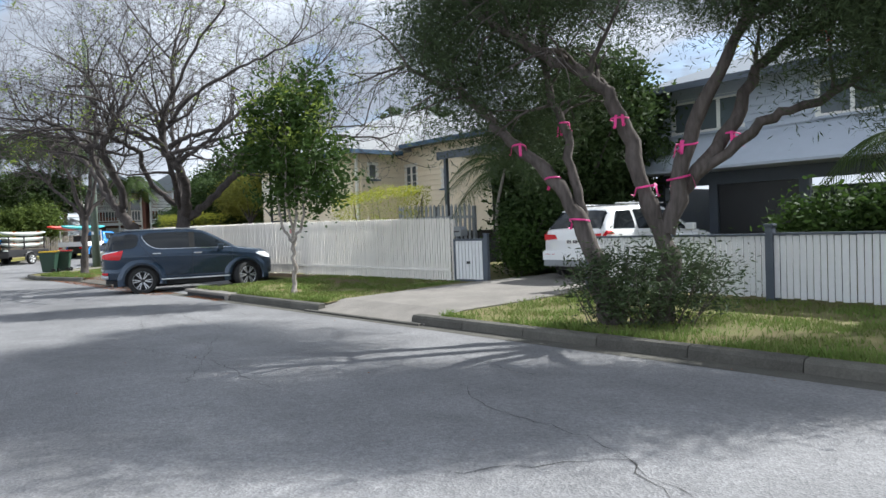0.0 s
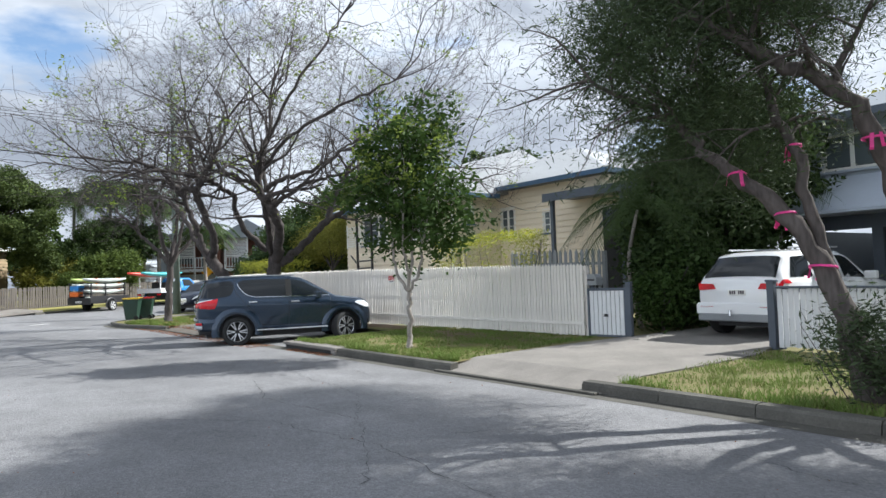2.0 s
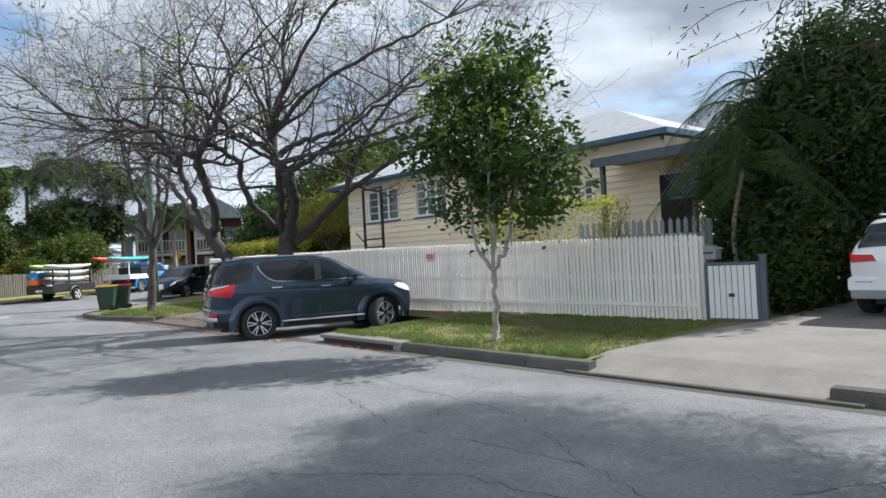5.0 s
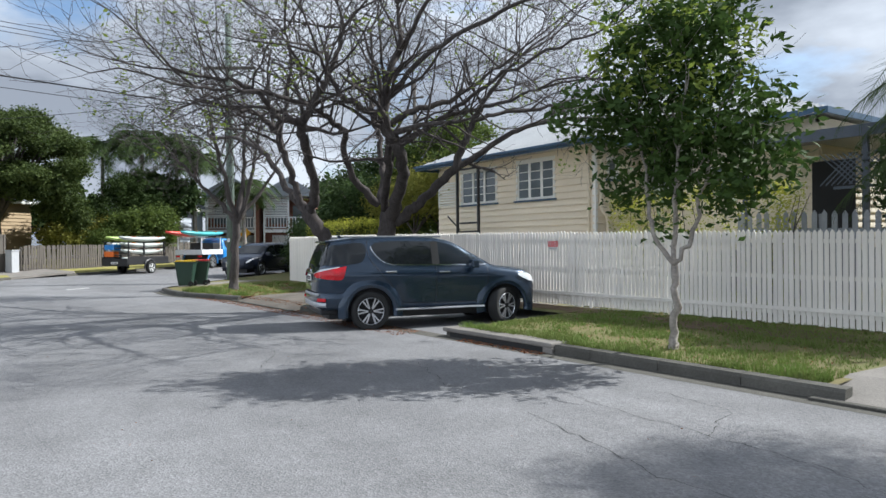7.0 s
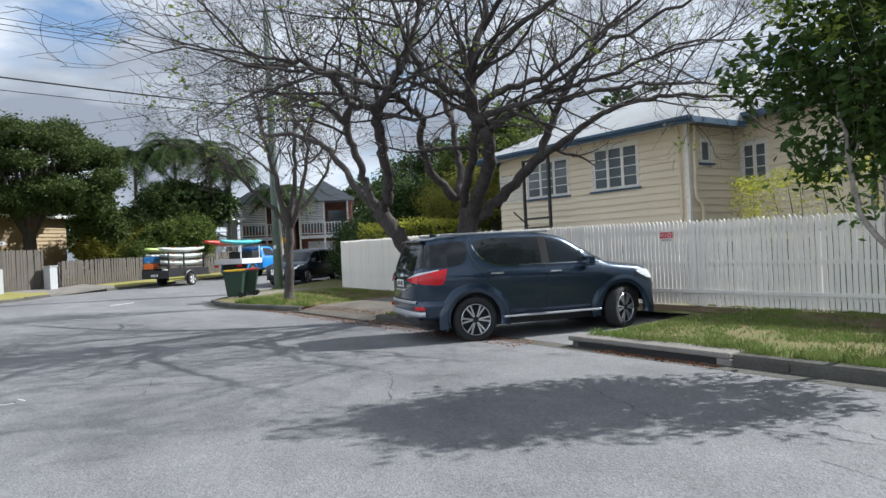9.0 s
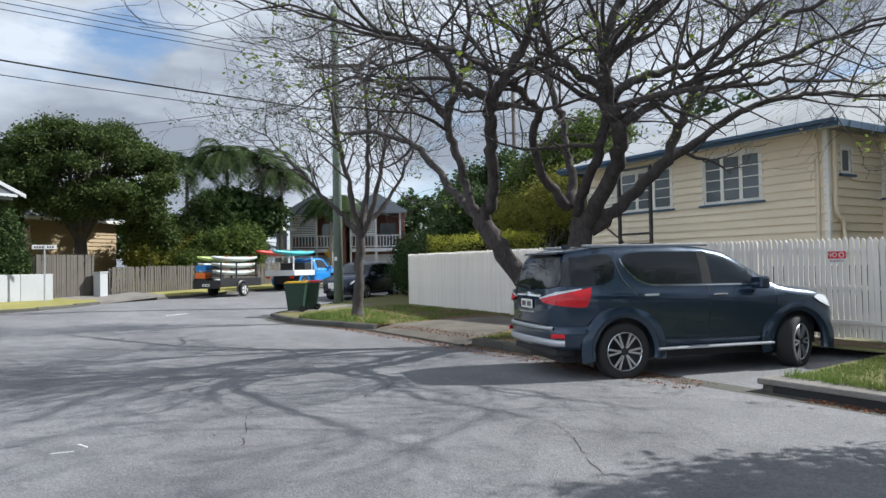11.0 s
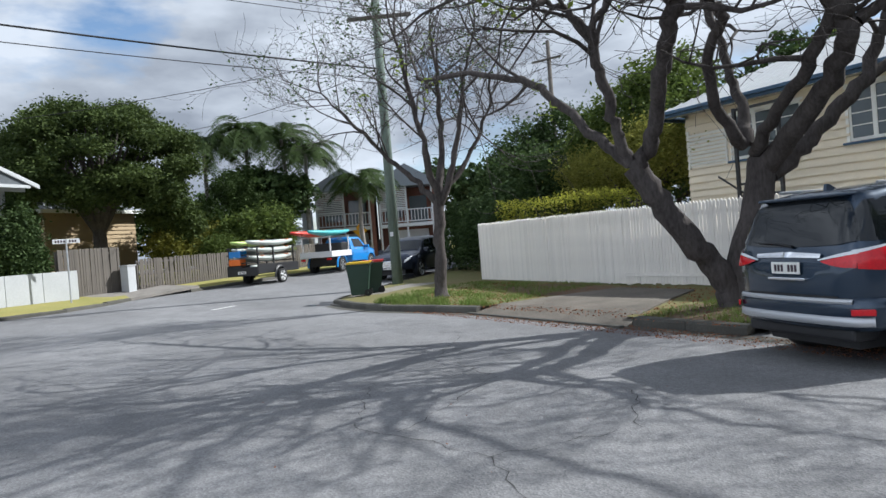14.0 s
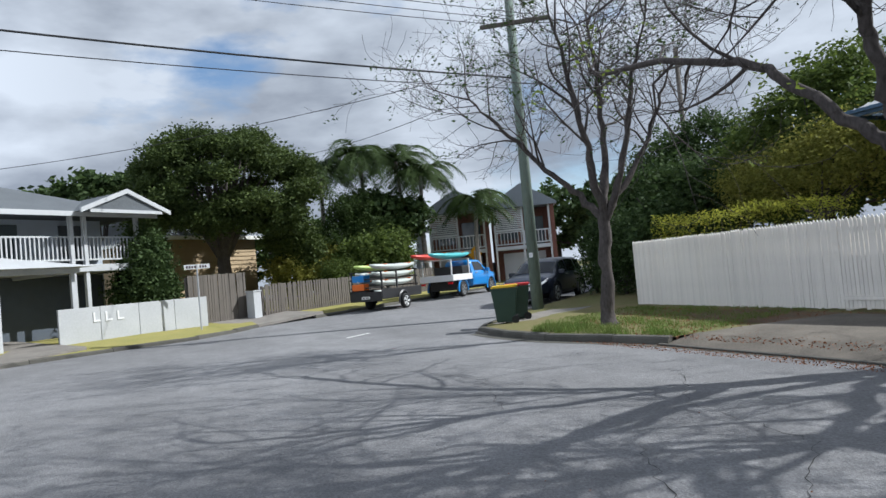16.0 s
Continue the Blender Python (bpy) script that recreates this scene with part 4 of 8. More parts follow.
def limb_tree(name, at, view, limbs, label, bark, seed, start_h, first_len, last, kids, twig_droop=0.0, bump=0.06, ratio=0.55, spawn=1.0, thick=1.0, flat=1.0, curl=0.35, fan=0.0):
    """A tree whose main limbs are laid out one by one as (right, away, height, radius) and whose finer growth is by chance."""
    rng = np.random.default_rng(seed)
    tree = thing(name, at, 0, label, "tree")
    right, away = frame_axes(view)
    tubes, tips = Tubes(), []
    for limb in limbs:
        pts = [right * a + away * b + Vector((0, 0, z)) for a, b, z, r in limb]
        limb = [(a, b, z, r * thick) for a, b, z, r in limb]
        line = smooth_line(pts, 5)
        rads = np.interp(np.linspace(0, len(limb) - 1, len(line)), range(len(limb)), [r for *_, r in limb])
        rads = [r * (1 + bump * rng.normal()) for r in rads]
        for i in range(1, len(line) - 1):
            line[i] += Vector(rng.normal(size=3)) * 0.025
        tubes.add(line, rads, 10)
        for i in range(2, len(line)):
            if line[i].z > start_h and i > 0.42 * len(line) and rng.uniform() < 0.72 * spawn:
                dd = (line[i] - line[i - 1]).normalized()
                side = Vector(rng.normal(size=3))
                side -= side.dot(dd) * dd
                nd = (dd * 0.6 + side.normalized() * 0.9 + Vector((0, 0, 0.15))).normalized()
                grow(tubes, tips, rng, line[i], nd, first_len * rng.uniform(0.6, 1.2), max(min(rads[i] * 0.5, 0.06), 0.014), 1, last, twig_droop, kids, curl=curl, ratio=ratio, flat=flat)
        if limb[-1][2] > start_h:
            for _ in range(2):
                way = ((line[-1] - line[-2]).normalized() + Vector(rng.normal(size=3)) * 0.35).normalized()
                grow(tubes, tips, rng, line[-1], way, first_len, rads[-1], 1, last, twig_droop, kids, curl=curl, ratio=ratio, flat=flat)
            if fan and limb[-1][2] > 5.0:
                # boughs that spread the crown above the laid-out limbs
                for k in range(2):
                    turn = 3.1 * k + rng.uniform(0, 1.5)
                    way = Vector((math.cos(turn), math.sin(turn), rng.uniform(0.45, 1.0))).normalized()
                    grow(tubes, tips, rng, line[-1], way, fan * rng.uniform(0.8, 1.15), rads[-1] * 0.9, 0, last, twig_droop, kids, curl=curl, ratio=ratio, flat=flat)
    put("trunk", tubes.mesh("trunk"), bark, tree, smooth=True)
    return tree, np.array([tuple(t) for t in tips]), rng


# the big bare street tree behind the parked car
left_stem = [(-0.08, 0, -0.12, 0.36), (-0.2, -0.03, 0.35, 0.25), (-0.67, -0.13, 0.97, 0.225), (-1.24, -0.18, 1.73, 0.215), (-1.64, -0.23, 2.31, 0.205)]
right_stem = [(0.0, 0, -0.12, 0.46), (0.05, 0, 0.3, 0.36), (0.38, -0.13, 1.97, 0.26), (0.39, -0.13, 2.27, 0.25)]
limb_a = [(-1.64, -0.23, 2.28, 0.16), (-1.44, -0.43, 2.55, 0.145), (-1.4, -0.83, 3.03, 0.135), (-1.47, -1.43, 3.58, 0.13), (-1.51, -2.03, 3.98, 0.13), (-1.47, -2.28, 4.22, 0.125), (-1.24, -2.43, 4.54, 0.1), (-0.99, -2.53, 4.99, 0.085), (-0.72, -2.43, 5.6, 0.065), (-0.55, -2.23, 6.35, 0.04)]
limb_a_out = [(-1.47, -2.28, 4.22, 0.09), (-2.0, -2.53, 4.25, 0.08), (-2.2, -2.73, 4.57, 0.07), (-2.52, -3.03, 4.8, 0.06), (-2.93, -3.43, 4.87, 0.045), (-3.43, -3.83, 4.85, 0.03)]
limb_b = [(-1.67, -0.23, 2.33, 0.12), (-1.86, -0.33, 2.77, 0.105), (-1.99, -0.48, 3.3, 0.095), (-2.19, -0.63, 3.86, 0.09), (-2.31, -0.83, 4.25, 0.095), (-2.72, -0.93, 4.66, 0.06), (-3.27, -1.03, 4.77, 0.05), (-3.92, -1.03, 4.96, 0.035)]
limb_b_up = [(-2.29, -0.83, 4.3, 0.07), (-2.05, -1.03, 4.66, 0.06), (-1.95, -1.23, 5.2, 0.05), (-1.82, -1.43, 5.77, 0.04), (-1.94, -1.63, 6.41, 0.03)]
limb_c = [(-1.72, -0.23, 2.39, 0.11), (-2.1, 0.07, 2.83, 0.095), (-2.6, 0.67, 3.6, 0.085), (-2.91, 1.12, 4.01, 0.08), (-3.72, 2.17, 4.5, 0.065), (-4.8, 3.37, 4.75, 0.05), (-4.93, 3.47, 4.9, 0.03)]
limb_m = [(0.2, -0.13, 2.52, 0.15), (0.3, 0.17, 3.21, 0.1), (0.21, 0.37, 3.76, 0.085), (0.2, 0.52, 4.42, 0.08), (0.04, 0.57, 4.75, 0.085), (-0.02, 0.87, 5.59, 0.06), (0.05, 1.17, 6.45, 0.05), (-0.01, 1.57, 7.51, 0.03)]
limb_n = [(0.16, -0.13, 2.52, 0.13), (-0.37, -0.53, 3.04, 0.1), (-0.66, -1.03, 3.77, 0.09), (-0.61, -1.43, 4.14, 0.085), (-0.95, -1.83, 4.38, 0.08), (-1.3, -2.23, 4.52, 0.07), (-1.86, -3.03, 4.62, 0.055), (-2.44, -4.03, 4.53, 0.04), (-3.11, -4.83, 4.38, 0.03)]
limb_r = [(0.47, -0.13, 2.11, 0.21), (0.69, -1.03, 2.79, 0.17), (0.72, -1.93, 3.41, 0.155), (0.53, -2.33, 3.8, 0.15), (0.35, -2.43, 4.07, 0.13), (0.36, -2.53, 4.53, 0.12), (0.4, -2.53, 5.11, 0.1), (0.67, -2.43, 5.97, 0.07), (0.65, -2.23, 6.9, 0.04)]
limb_r_low = [(0.33, -0.13, 2.37, 0.13), (0.37, -1.03, 3.03, 0.11), (0.42, -1.93, 3.55, 0.105), (0.41, -2.33, 3.93, 0.1)]
limb_r_up = [(0.48, -2.38, 4.12, 0.1), (0.84, -2.33, 4.41, 0.085), (1.68, -2.13, 4.69, 0.07), (2.39, -1.93, 5.16, 0.05), (3.07, -1.63, 5.64, 0.035)]
limb_r_out = [(0.69, -2.33, 3.71, 0.1), (1.21, -2.43, 4.04, 0.075), (1.67, -2.73, 4.26, 0.065), (2.17, -3.03, 4.35, 0.055), (2.71, -3.33, 4.43, 0.045), (3.51, -3.63, 4.67, 0.03)]
limb_r_in = [(0.36, -2.43, 4.23, 0.09), (0.02, -2.63, 4.39, 0.08), (-0.46, -2.93, 4.6, 0.07), (-0.81, -3.23, 4.98, 0.055), (-1.0, -3.63, 5.36, 0.035)]
limb_f = [(0.56, -0.13, 2.06, 0.19), (1.07, -0.13, 2.36, 0.15), (1.51, -0.13, 2.82, 0.14), (2.09, -0.18, 3.39, 0.135), (2.43, -0.23, 4.16, 0.1), (2.75, -0.23, 4.85, 0.085), (3.21, -0.13, 5.56, 0.06), (3.95, 0.07, 6.42, 0.04)]
limb_f_out = [(2.09, -0.18, 3.39, 0.11), (2.83, -0.13, 3.82, 0.09), (3.65, -0.03, 4.35, 0.08), (4.63, 0.17, 4.66, 0.065), (5.57, 0.37, 4.81, 0.055), (6.95, 0.57, 4.81, 0.035)]
limb_f_mid = [(2.65, -0.23, 4.65, 0.07), (3.62, 0.17, 4.95, 0.06), (5.19, 0.77, 5.2, 0.05), (6.81, 1.37, 5.32, 0.03)]
limb_r_east = [(0.5, -2.4, 4.9, 0.075), (1.4, -3.2, 5.6, 0.06), (2.4, -4.0, 6.0, 0.05), (3.4, -4.8, 6.3, 0.04), (4.3, -5.5, 6.5, 0.025)]
limb_r_low_east = [(1.67, -2.73, 4.26, 0.055), (2.6, -3.6, 4.9, 0.045), (3.6, -4.3, 5.3, 0.035), (4.6, -4.9, 5.6, 0.022)]
limb_r_high = [(0.6, -2.43, 5.6, 0.065), (1.5, -3.2, 7.0, 0.05), (2.4, -4.2, 7.8, 0.035), (3.0, -5.0, 8.4, 0.022)]
BIG = [limb_r_east, limb_r_low_east, limb_r_high, left_stem, right_stem, limb_a, limb_a_out, limb_b, limb_b_up, limb_c, limb_m, limb_n, limb_r, limb_r_low, limb_r_up, limb_r_out, limb_r_in, limb_f, limb_f_out, limb_f_mid]
BIG_AT = (-11.45, -2.52, 0.08)
big_tree, tips, rng = limb_tree("bare_tree", BIG_AT, (-0.855, 0.517), BIG, "large spreading bare street tree with twisting grey limbs", "bark", 3, 3.2, 2.3, 3, (5, 5, 4), bump=0.03, ratio=0.6, spawn=0.74, thick=0.86, flat=0.7, curl=0.5, fan=3.6)
sel = tips[rng.uniform(size=len(tips)) < 0.026]
pts = np.repeat(sel, 14, axis=0) + rng.normal(size=(len(sel) * 14, 3)) * 0.11
put("crown", leaves_mesh("crown", pts, 0.045, rng, 2.2), "leaf_tip", big_tree, label="sparse fresh yellow-green leaves")

# the smaller bare tree by the corner
SMALL = [
    [(0, 0, -0.1, 0.24), (0.0, 0, 0.3, 0.155), (0.05, 0, 1.4, 0.13), (0.1, 0, 2.4, 0.135)],
    [(0.1, 0, 2.3, 0.10), (-0.5, 0.1, 3.0, 0.07), (-1.2, 0.1, 3.7, 0.055), (-1.9, 0, 4.5, 0.04), (-2.6, 0, 5.3, 0.02)],
    [(0.1, 0, 2.3, 0.10), (-0.1, -0.4, 3.4, 0.08), (-0.3, -0.8, 4.6, 0.06), (-0.6, -1.0, 6.2, 0.025)],
    [(0.1, 0, 2.3, 0.11), (0.25, 0.3, 3.6, 0.08), (0.3, 0.5, 5.0, 0.06), (0.2, 0.7, 6.8, 0.025)],
    [(0.15, 0, 2.3, 0.10), (0.6, -0.2, 3.5, 0.07), (0.9, -0.3, 5.0, 0.05), (1.3, -0.5, 6.4, 0.02)],
    [(0.15, 0, 2.4, 0.09), (0.9, 0.4, 3.4, 0.06), (1.5, 0.6, 4.6, 0.04), (1.9, 0.8, 5.6, 0.02)],
]
small_tree, tips, rng = limb_tree("bare_tree", (-19.15, -3.45, 0.06), (-0.84, 0.54), SMALL, "smaller bare tree with furrowed trunk by the corner footpath", "bark", 11, 2.6, 2.0, 3, (7, 6, 5), bump=0.10, ratio=0.55, spawn=1.25, curl=0.5)
sel = tips[rng.uniform(size=len(tips)) < 0.12]
pts = np.repeat(sel, 10, axis=0) + rng.normal(size=(len(sel) * 10, 3)) * 0.10
put("crown", leaves_mesh("crown", pts, 0.04, rng, 2.2), "leaf_young", small_tree, label="few small green leaves")

# the young leafy tree on the verge
YOUNG = [
    [(0, 0, -0.1, 0.085), (0.0, 0, 0.1, 0.06), (0.02, 0, 0.7, 0.048), (0.0, 0, 1.2, 0.05)],
    [(0, 0, 1.15, 0.035), (-0.25, 0.05, 1.6, 0.03), (-0.35, 0.1, 2.3, 0.025), (-0.5, 0.1, 3.3, 0.012)],
    [(0, 0, 1.15, 0.035), (0.25, -0.05, 1.6, 0.03), (0.4, -0.1, 2.3, 0.025), (0.6, -0.2, 3.3, 0.012)],
    [(0, 0, 1.15, 0.035), (0.05, 0.2, 1.9, 0.03), (0.05, 0.3, 3.0, 0.025), (0.0, 0.2, 4.3, 0.012)],
    [(0, 0, 1.4, 0.03), (0.0, -0.3, 2.2, 0.025), (0.1, -0.5, 3.4, 0.012)],
]
young, tips, rng = limb_tree("young_tree", (-1.98, -3.2, 0.09), (-0.66, 0.75), YOUNG, "young broadleaf street tree with pale slender trunk", "palebark", 5, 1.7, 0.9, 2, (4, 4), ratio=0.6)
blobs = [(0, 0, 3.2, 1.15, 1.1, 1.5), (-0.5, -0.2, 2.6, 0.8, 0.8, 0.7), (0.6, 0.3, 2.6, 0.85, 0.85, 0.8), (0.1, 0.1, 4.2, 0.8, 0.8, 0.8), (-0.5, 0.2, 1.9, 0.35, 0.35, 0.35), (0.95, 0.4, 3.1, 0.6, 0.6, 0.7), (-1.0, -0.5, 3.3, 0.6, 0.6, 0.6), (0.4, 0.5, 4.8, 0.45, 0.45, 0.5)]
pts = np.concatenate([clump_points(rng, blobs, 7600, 0.30, 0.25, 34), np.repeat(tips, 9, axis=0) + rng.normal(size=(len(tips) * 9, 3)) * 0.12])
put("crown", leaves_mesh("crown", pts, 0.062, rng, 2.4, droop=0.45), "leaf_young", young)
top = clump_points(rng, [(0, 0, 3.9, 1.1, 1.1, 1.0)], 1300, 0.22, 0.75, 20)
put("crown", leaves_mesh("crown", top, 0.05, rng, 2.2), "leaf_tip", young, label="yellow-green new growth")

# the bottlebrush tree with pink ribbons
CALLIS = [
    [(-0.15, 0, 0.0, 0.26), (-0.36, 0, 0.75, 0.19), (-0.56, 0, 1.4, 0.15), (-0.93, 0, 2.0, 0.12), (-1.4, 0, 2.5, 0.10), (-1.8, 0.1, 2.9, 0.08), (-2.3, 0.1, 3.4, 0.05), (-3.0, 0, 3.8, 0.03)],
    [(-0.5, 0.05, 1.2, 0.11), (-0.65, 0.1, 2.0, 0.09), (-0.77, 0.2, 2.8, 0.08), (-0.97, 0.3, 3.4, 0.07), (-1.05, 0.5, 4.3, 0.05), (-1.2, 0.6, 5.4, 0.03)],
    [(0.5, 0.1, 0.0, 0.24), (0.6, 0.1, 0.9, 0.18), (0.3, 0.1, 1.8, 0.15), (0.0, 0.1, 2.8, 0.13), (-0.3, 0, 3.3, 0.12), (-1.0, -0.2, 3.7, 0.10), (-1.7, -0.4, 4.2, 0.07), (-2.6, -0.6, 5.0, 0.03)],
    [(0.58, 0.1, 1.2, 0.18), (0.9, 0.1, 2.4, 0.14), (1.37, 0, 3.5, 0.11), (1.7, -0.2, 4.2, 0.09), (1.5, -0.3, 5.2, 0.06), (1.5, -0.4, 6.2, 0.03)],
    [(0.7, 0.15, 1.7, 0.14), (1.4, 0.3, 2.5, 0.12), (1.85, 0.4, 3.4, 0.10), (2.9, 0.5, 4.1, 0.07), (3.8, 0.6, 4.8, 0.03)],
    [(1.0, 0.2, 2.0, 0.11), (1.8, 0.0, 2.6, 0.09), (2.4, -0.2, 2.8, 0.07), (3.3, -0.3, 3.3, 0.03)],
]
callis, tips, rng = limb_tree("bottlebrush_tree", (6.95, -3.1, 0.06), (-0.56, 0.83), CALLIS, "leaning bottlebrush tree with rough bark and dark drooping foliage", "paperbark", 21, 2.9, 1.1, 2, (4, 4), twig_droop=0.15, bump=0.07, ratio=0.6, thick=0.76)
right, away = frame_axes((-0.56, 0.83))
blobs = []
for a, b, z, ra, rz in ((-2.1, -0.4, 4.4, 1.0, 0.9), (-1.2, 0.3, 5.1, 1.4, 1.0), (0.0, -0.3, 5.5, 1.4, 0.9), (1.5, -0.2, 5.6, 1.5, 1.0), (3.0, 0.2, 4.6, 1.4, 1.2), (3.6, -0.2, 3.6, 1.1, 0.9), (-2.5, 0.2, 3.2, 0.55, 0.75), (1.4, 0.4, 4.4, 0.9, 0.5), (-0.6, -0.9, 4.5, 1.0, 0.6), (4.6, 0.2, 4.2, 1.0, 1.1), (3.4, -0.8, 5.6, 1.1, 0.8), (-2.8, 0.4, 4.0, 0.6, 0.9), (-1.9, 0.8, 3.2, 0.6, 0.7), (-2.3, -0.3, 5.2, 0.8, 0.7), (4.3, 0.6, 3.0, 0.9, 0.8), (5.2, 0.3, 3.6, 0.9, 1.0), (-1.7, 0.3, 3.1, 0.8, 0.9), (-1.2, 0.7, 2.7, 0.6, 0.7), (-1.9, 0.0, 4.0, 1.0, 1.0), (-0.9, 0.5, 3.7, 0.9, 0.8), (5.0, -0.2, 3.0, 1.0, 1.0), (5.7, 0.2, 2.7, 0.9, 0.9), (4.4, -0.6, 4.6, 1.2, 1.0), (5.6, 0.0, 4.4, 1.2, 1.2)):
    p = right * a + away * b
    blobs.append((p.x, p.y, z, ra, ra, rz))
# the last four masses, mostly out of view, are added to shade the road
for dx, dy, z, ra, rz in ((-2.6, 0.0, 5.2, 1.0, 0.9), (-2.4, 1.4, 5.9, 1.2, 1.0), (-1.6, 2.2, 6.2, 1.0, 0.8), (-3.1, -0.6, 4.5, 0.8, 0.8), (0.8, 1.5, 7.0, 1.4, 0.9), (1.8, 1.0, 4.9, 1.2, 1.0), (2.6, 1.6, 4.3, 1.1, 1.0), (3.2, 2.2, 5.3, 1.3, 1.1), (2.4, 0.8, 6.1, 1.3, 1.0), (2.6, 0.5, 3.5, 0.8, 0.8), (3.2, 0.6, 3.0, 0.8, 0.7), (2.0, 0.6, 4.0, 0.8, 0.7), (3.4, 0.2, 3.8, 0.9, 0.9), (2.8, -0.2, 4.3, 0.9, 0.8), (1.3, 0.3, 4.3, 0.7, 0.5), (3.9, 0.6, 2.5, 0.7, 0.8), (-3.2, 3.5, 6.5, 1.3, 1.0), (-2.2, 3.6, 6.7, 1.0, 0.8), (-3.4, 2.4, 5.7, 1.1, 0.9), (-1.6, 2.9, 5.4, 1.1, 0.9)):
    blobs.append((dx, dy, z, ra, ra, rz))
pts = np.concatenate([clump_points(rng, blobs, 330000, 0.42, 0.1, 60), np.repeat(tips, 9, axis=0) + rng.normal(size=(len(tips) * 9, 3)) * 0.10])
put("crown", leaves_mesh("crown", pts, 0.0135, rng, 8.0, droop=0.6), "leaf_callis", callis)
fl = []
for a, b, z in ((3.3, -0.9, 3.3), (3.6, -0.5, 3.1), (3.9, -0.8, 3.0), (4.1, -0.6, 3.4), (3.0, -1.0, 3.4), (3.8, -1.0, 2.7), (2.4, -0.6, 3.5), (4.4, -0.5, 3.2)):
    p = right * a + away * b + Vector((0, 0, z))
    q = np.array(p) + rng.normal(size=(70, 3)) * np.array([0.025, 0.025, 0.05])
    fl.append(q)
put("blossoms", leaves_mesh("blossoms", np.concatenate(fl), 0.012, rng, 4), "flower", callis, label="red bottlebrush blossoms")
# suckers at the foot
bush = thing("shrub", (7.1, -3.15, 0.08), 0, "soft green sucker growth round the tree's foot", "shrub")
tb = Tubes()
for k in range(60):
    a = rng.uniform(0, 6.28)
    d = Vector((math.cos(a) * 0.6, math.sin(a) * 0.6, rng.uniform(0.6, 1.2))).normalized()
    base = Vector((math.cos(a) * 0.3, math.sin(a) * 0.2, 0)) + right * rng.uniform(-0.4, 0.6)
    tb.add([base, base + d * 0.4, base + d * rng.uniform(0.7, 1.1)], [0.008, 0.006, 0.003], 4)
put("undergrowth", tb.mesh("undergrowth"), "paperbark", bush)
bl = []
for a, b, z, r, rz in ((-0.3, -0.1, 0.55, 0.6, 0.45), (0.5, 0, 0.65, 0.65, 0.5), (0.1, -0.3, 0.35, 0.65, 0.3), (1.0, 0.1, 0.5, 0.45, 0.35)):
    p = right * a + away * b
    bl.append((p.x, p.y, z, r, r, rz))
put("foliage", leaves_mesh("foliage", clump_points(rng, bl, 9000, 0.25, 0.3, 24), 0.022, rng, 4.0), "leaf_callis", bush)

# pink ribbons tied round the limbs
rib_at = [(-1.4, 0, 2.5, 0.10), (-0.93, 0, 2.02, 0.125), (-0.77, 0.2, 2.8, 0.085), (-0.58, 0, 1.42, 0.155), (0.0, 0.1, 2.8, 0.135), (0.33, 0.1, 1.85, 0.155), (0.75, 0.1, 1.95, 0.17), (0.88, 0.1, 2.4, 0.145), (1.45, 0.3, 2.5, 0.125)]
for a, b, z, r in rib_at:
    r *= 0.9
    p = Vector((6.95, -3.1, 0.06)) + right * a + away * b + Vector((0, 0, z))
    rb = thing("ribbon", tuple(p), rng.uniform(0, 360), "bright pink plastic ribbon tied round a limb", "ribbon", "ribbons on the tree")
    part("band", bm_lathe([(r + 0.004, -0.013), (r + 0.009, 0.0), (r + 0.004, 0.013)], 16), "ribbon", rb, m=pose(0, 0, 0, rng.uniform(-12, 12), rng.uniform(-12, 12), 0))
    for k in range(3):
        bm = bmesh.new()
        w = 0.02
        ang = rng.uniform(0, 6.28)
        o = Vector((math.cos(ang) * r, math.sin(ang) * r, 0))
        side = Vector((-math.sin(ang), math.cos(ang), 0)) * w
        prev = None
        for i in range(5):
            q = o * (1 + 0.15 * i) + Vector((0, 0, 0.05 * math.sin(i * 1.4 + k) - 0.035 * i))
            cur = (bm.verts.new(q - side), bm.verts.new(q + side))
            if prev:
                bm.faces.new((prev[0], prev[1], cur[1], cur[0]))
            prev = cur
        part("tail", bm, "ribbon", rb)


def leafy(name, at, trunk_h, trunk_r, blobs, count, leaf, size, label, seed, category="tree", bark="bark", length=2.0, droop=0.2, clump=0.4, shell=0.5, limbs=7):
    """A leafy tree or shrub: trunk, limbs to its masses, and a crown of many small leaves in clumps."""
    rng = np.random.default_rng(seed)
    tree = thing(name, at, 0, label, category)
    tb = Tubes()
    tb.add([Vector((0, 0, -0.15)), Vector((0, 0, trunk_h * 0.5)) + Vector(rng.normal(size=3)) * 0.05, Vector((0, 0, trunk_h))], [trunk_r * 1.25, trunk_r, trunk_r * 0.8], 9)
    for i in range(limbs):
        b = blobs[i % len(blobs)]
        end = Vector(b[:3]) + Vector(rng.normal(size=3)) * 0.45 * min(b[3:])
        mid = Vector((0, 0, trunk_h)).lerp(end, 0.5) + Vector((0, 0, -0.1 * b[5]))
        tb.add(smooth_line([(0, 0, trunk_h * 0.9), mid, end], 4), list(np.linspace(trunk_r * 0.55, 0.015, 9)), 6)
    put("trunk", tb.mesh("trunk"), bark, tree, smooth=True)
    put("crown", leaves_mesh("crown", clump_points(rng, blobs, count, clump, shell), size, rng, length, droop), leaf, tree)
    return tree


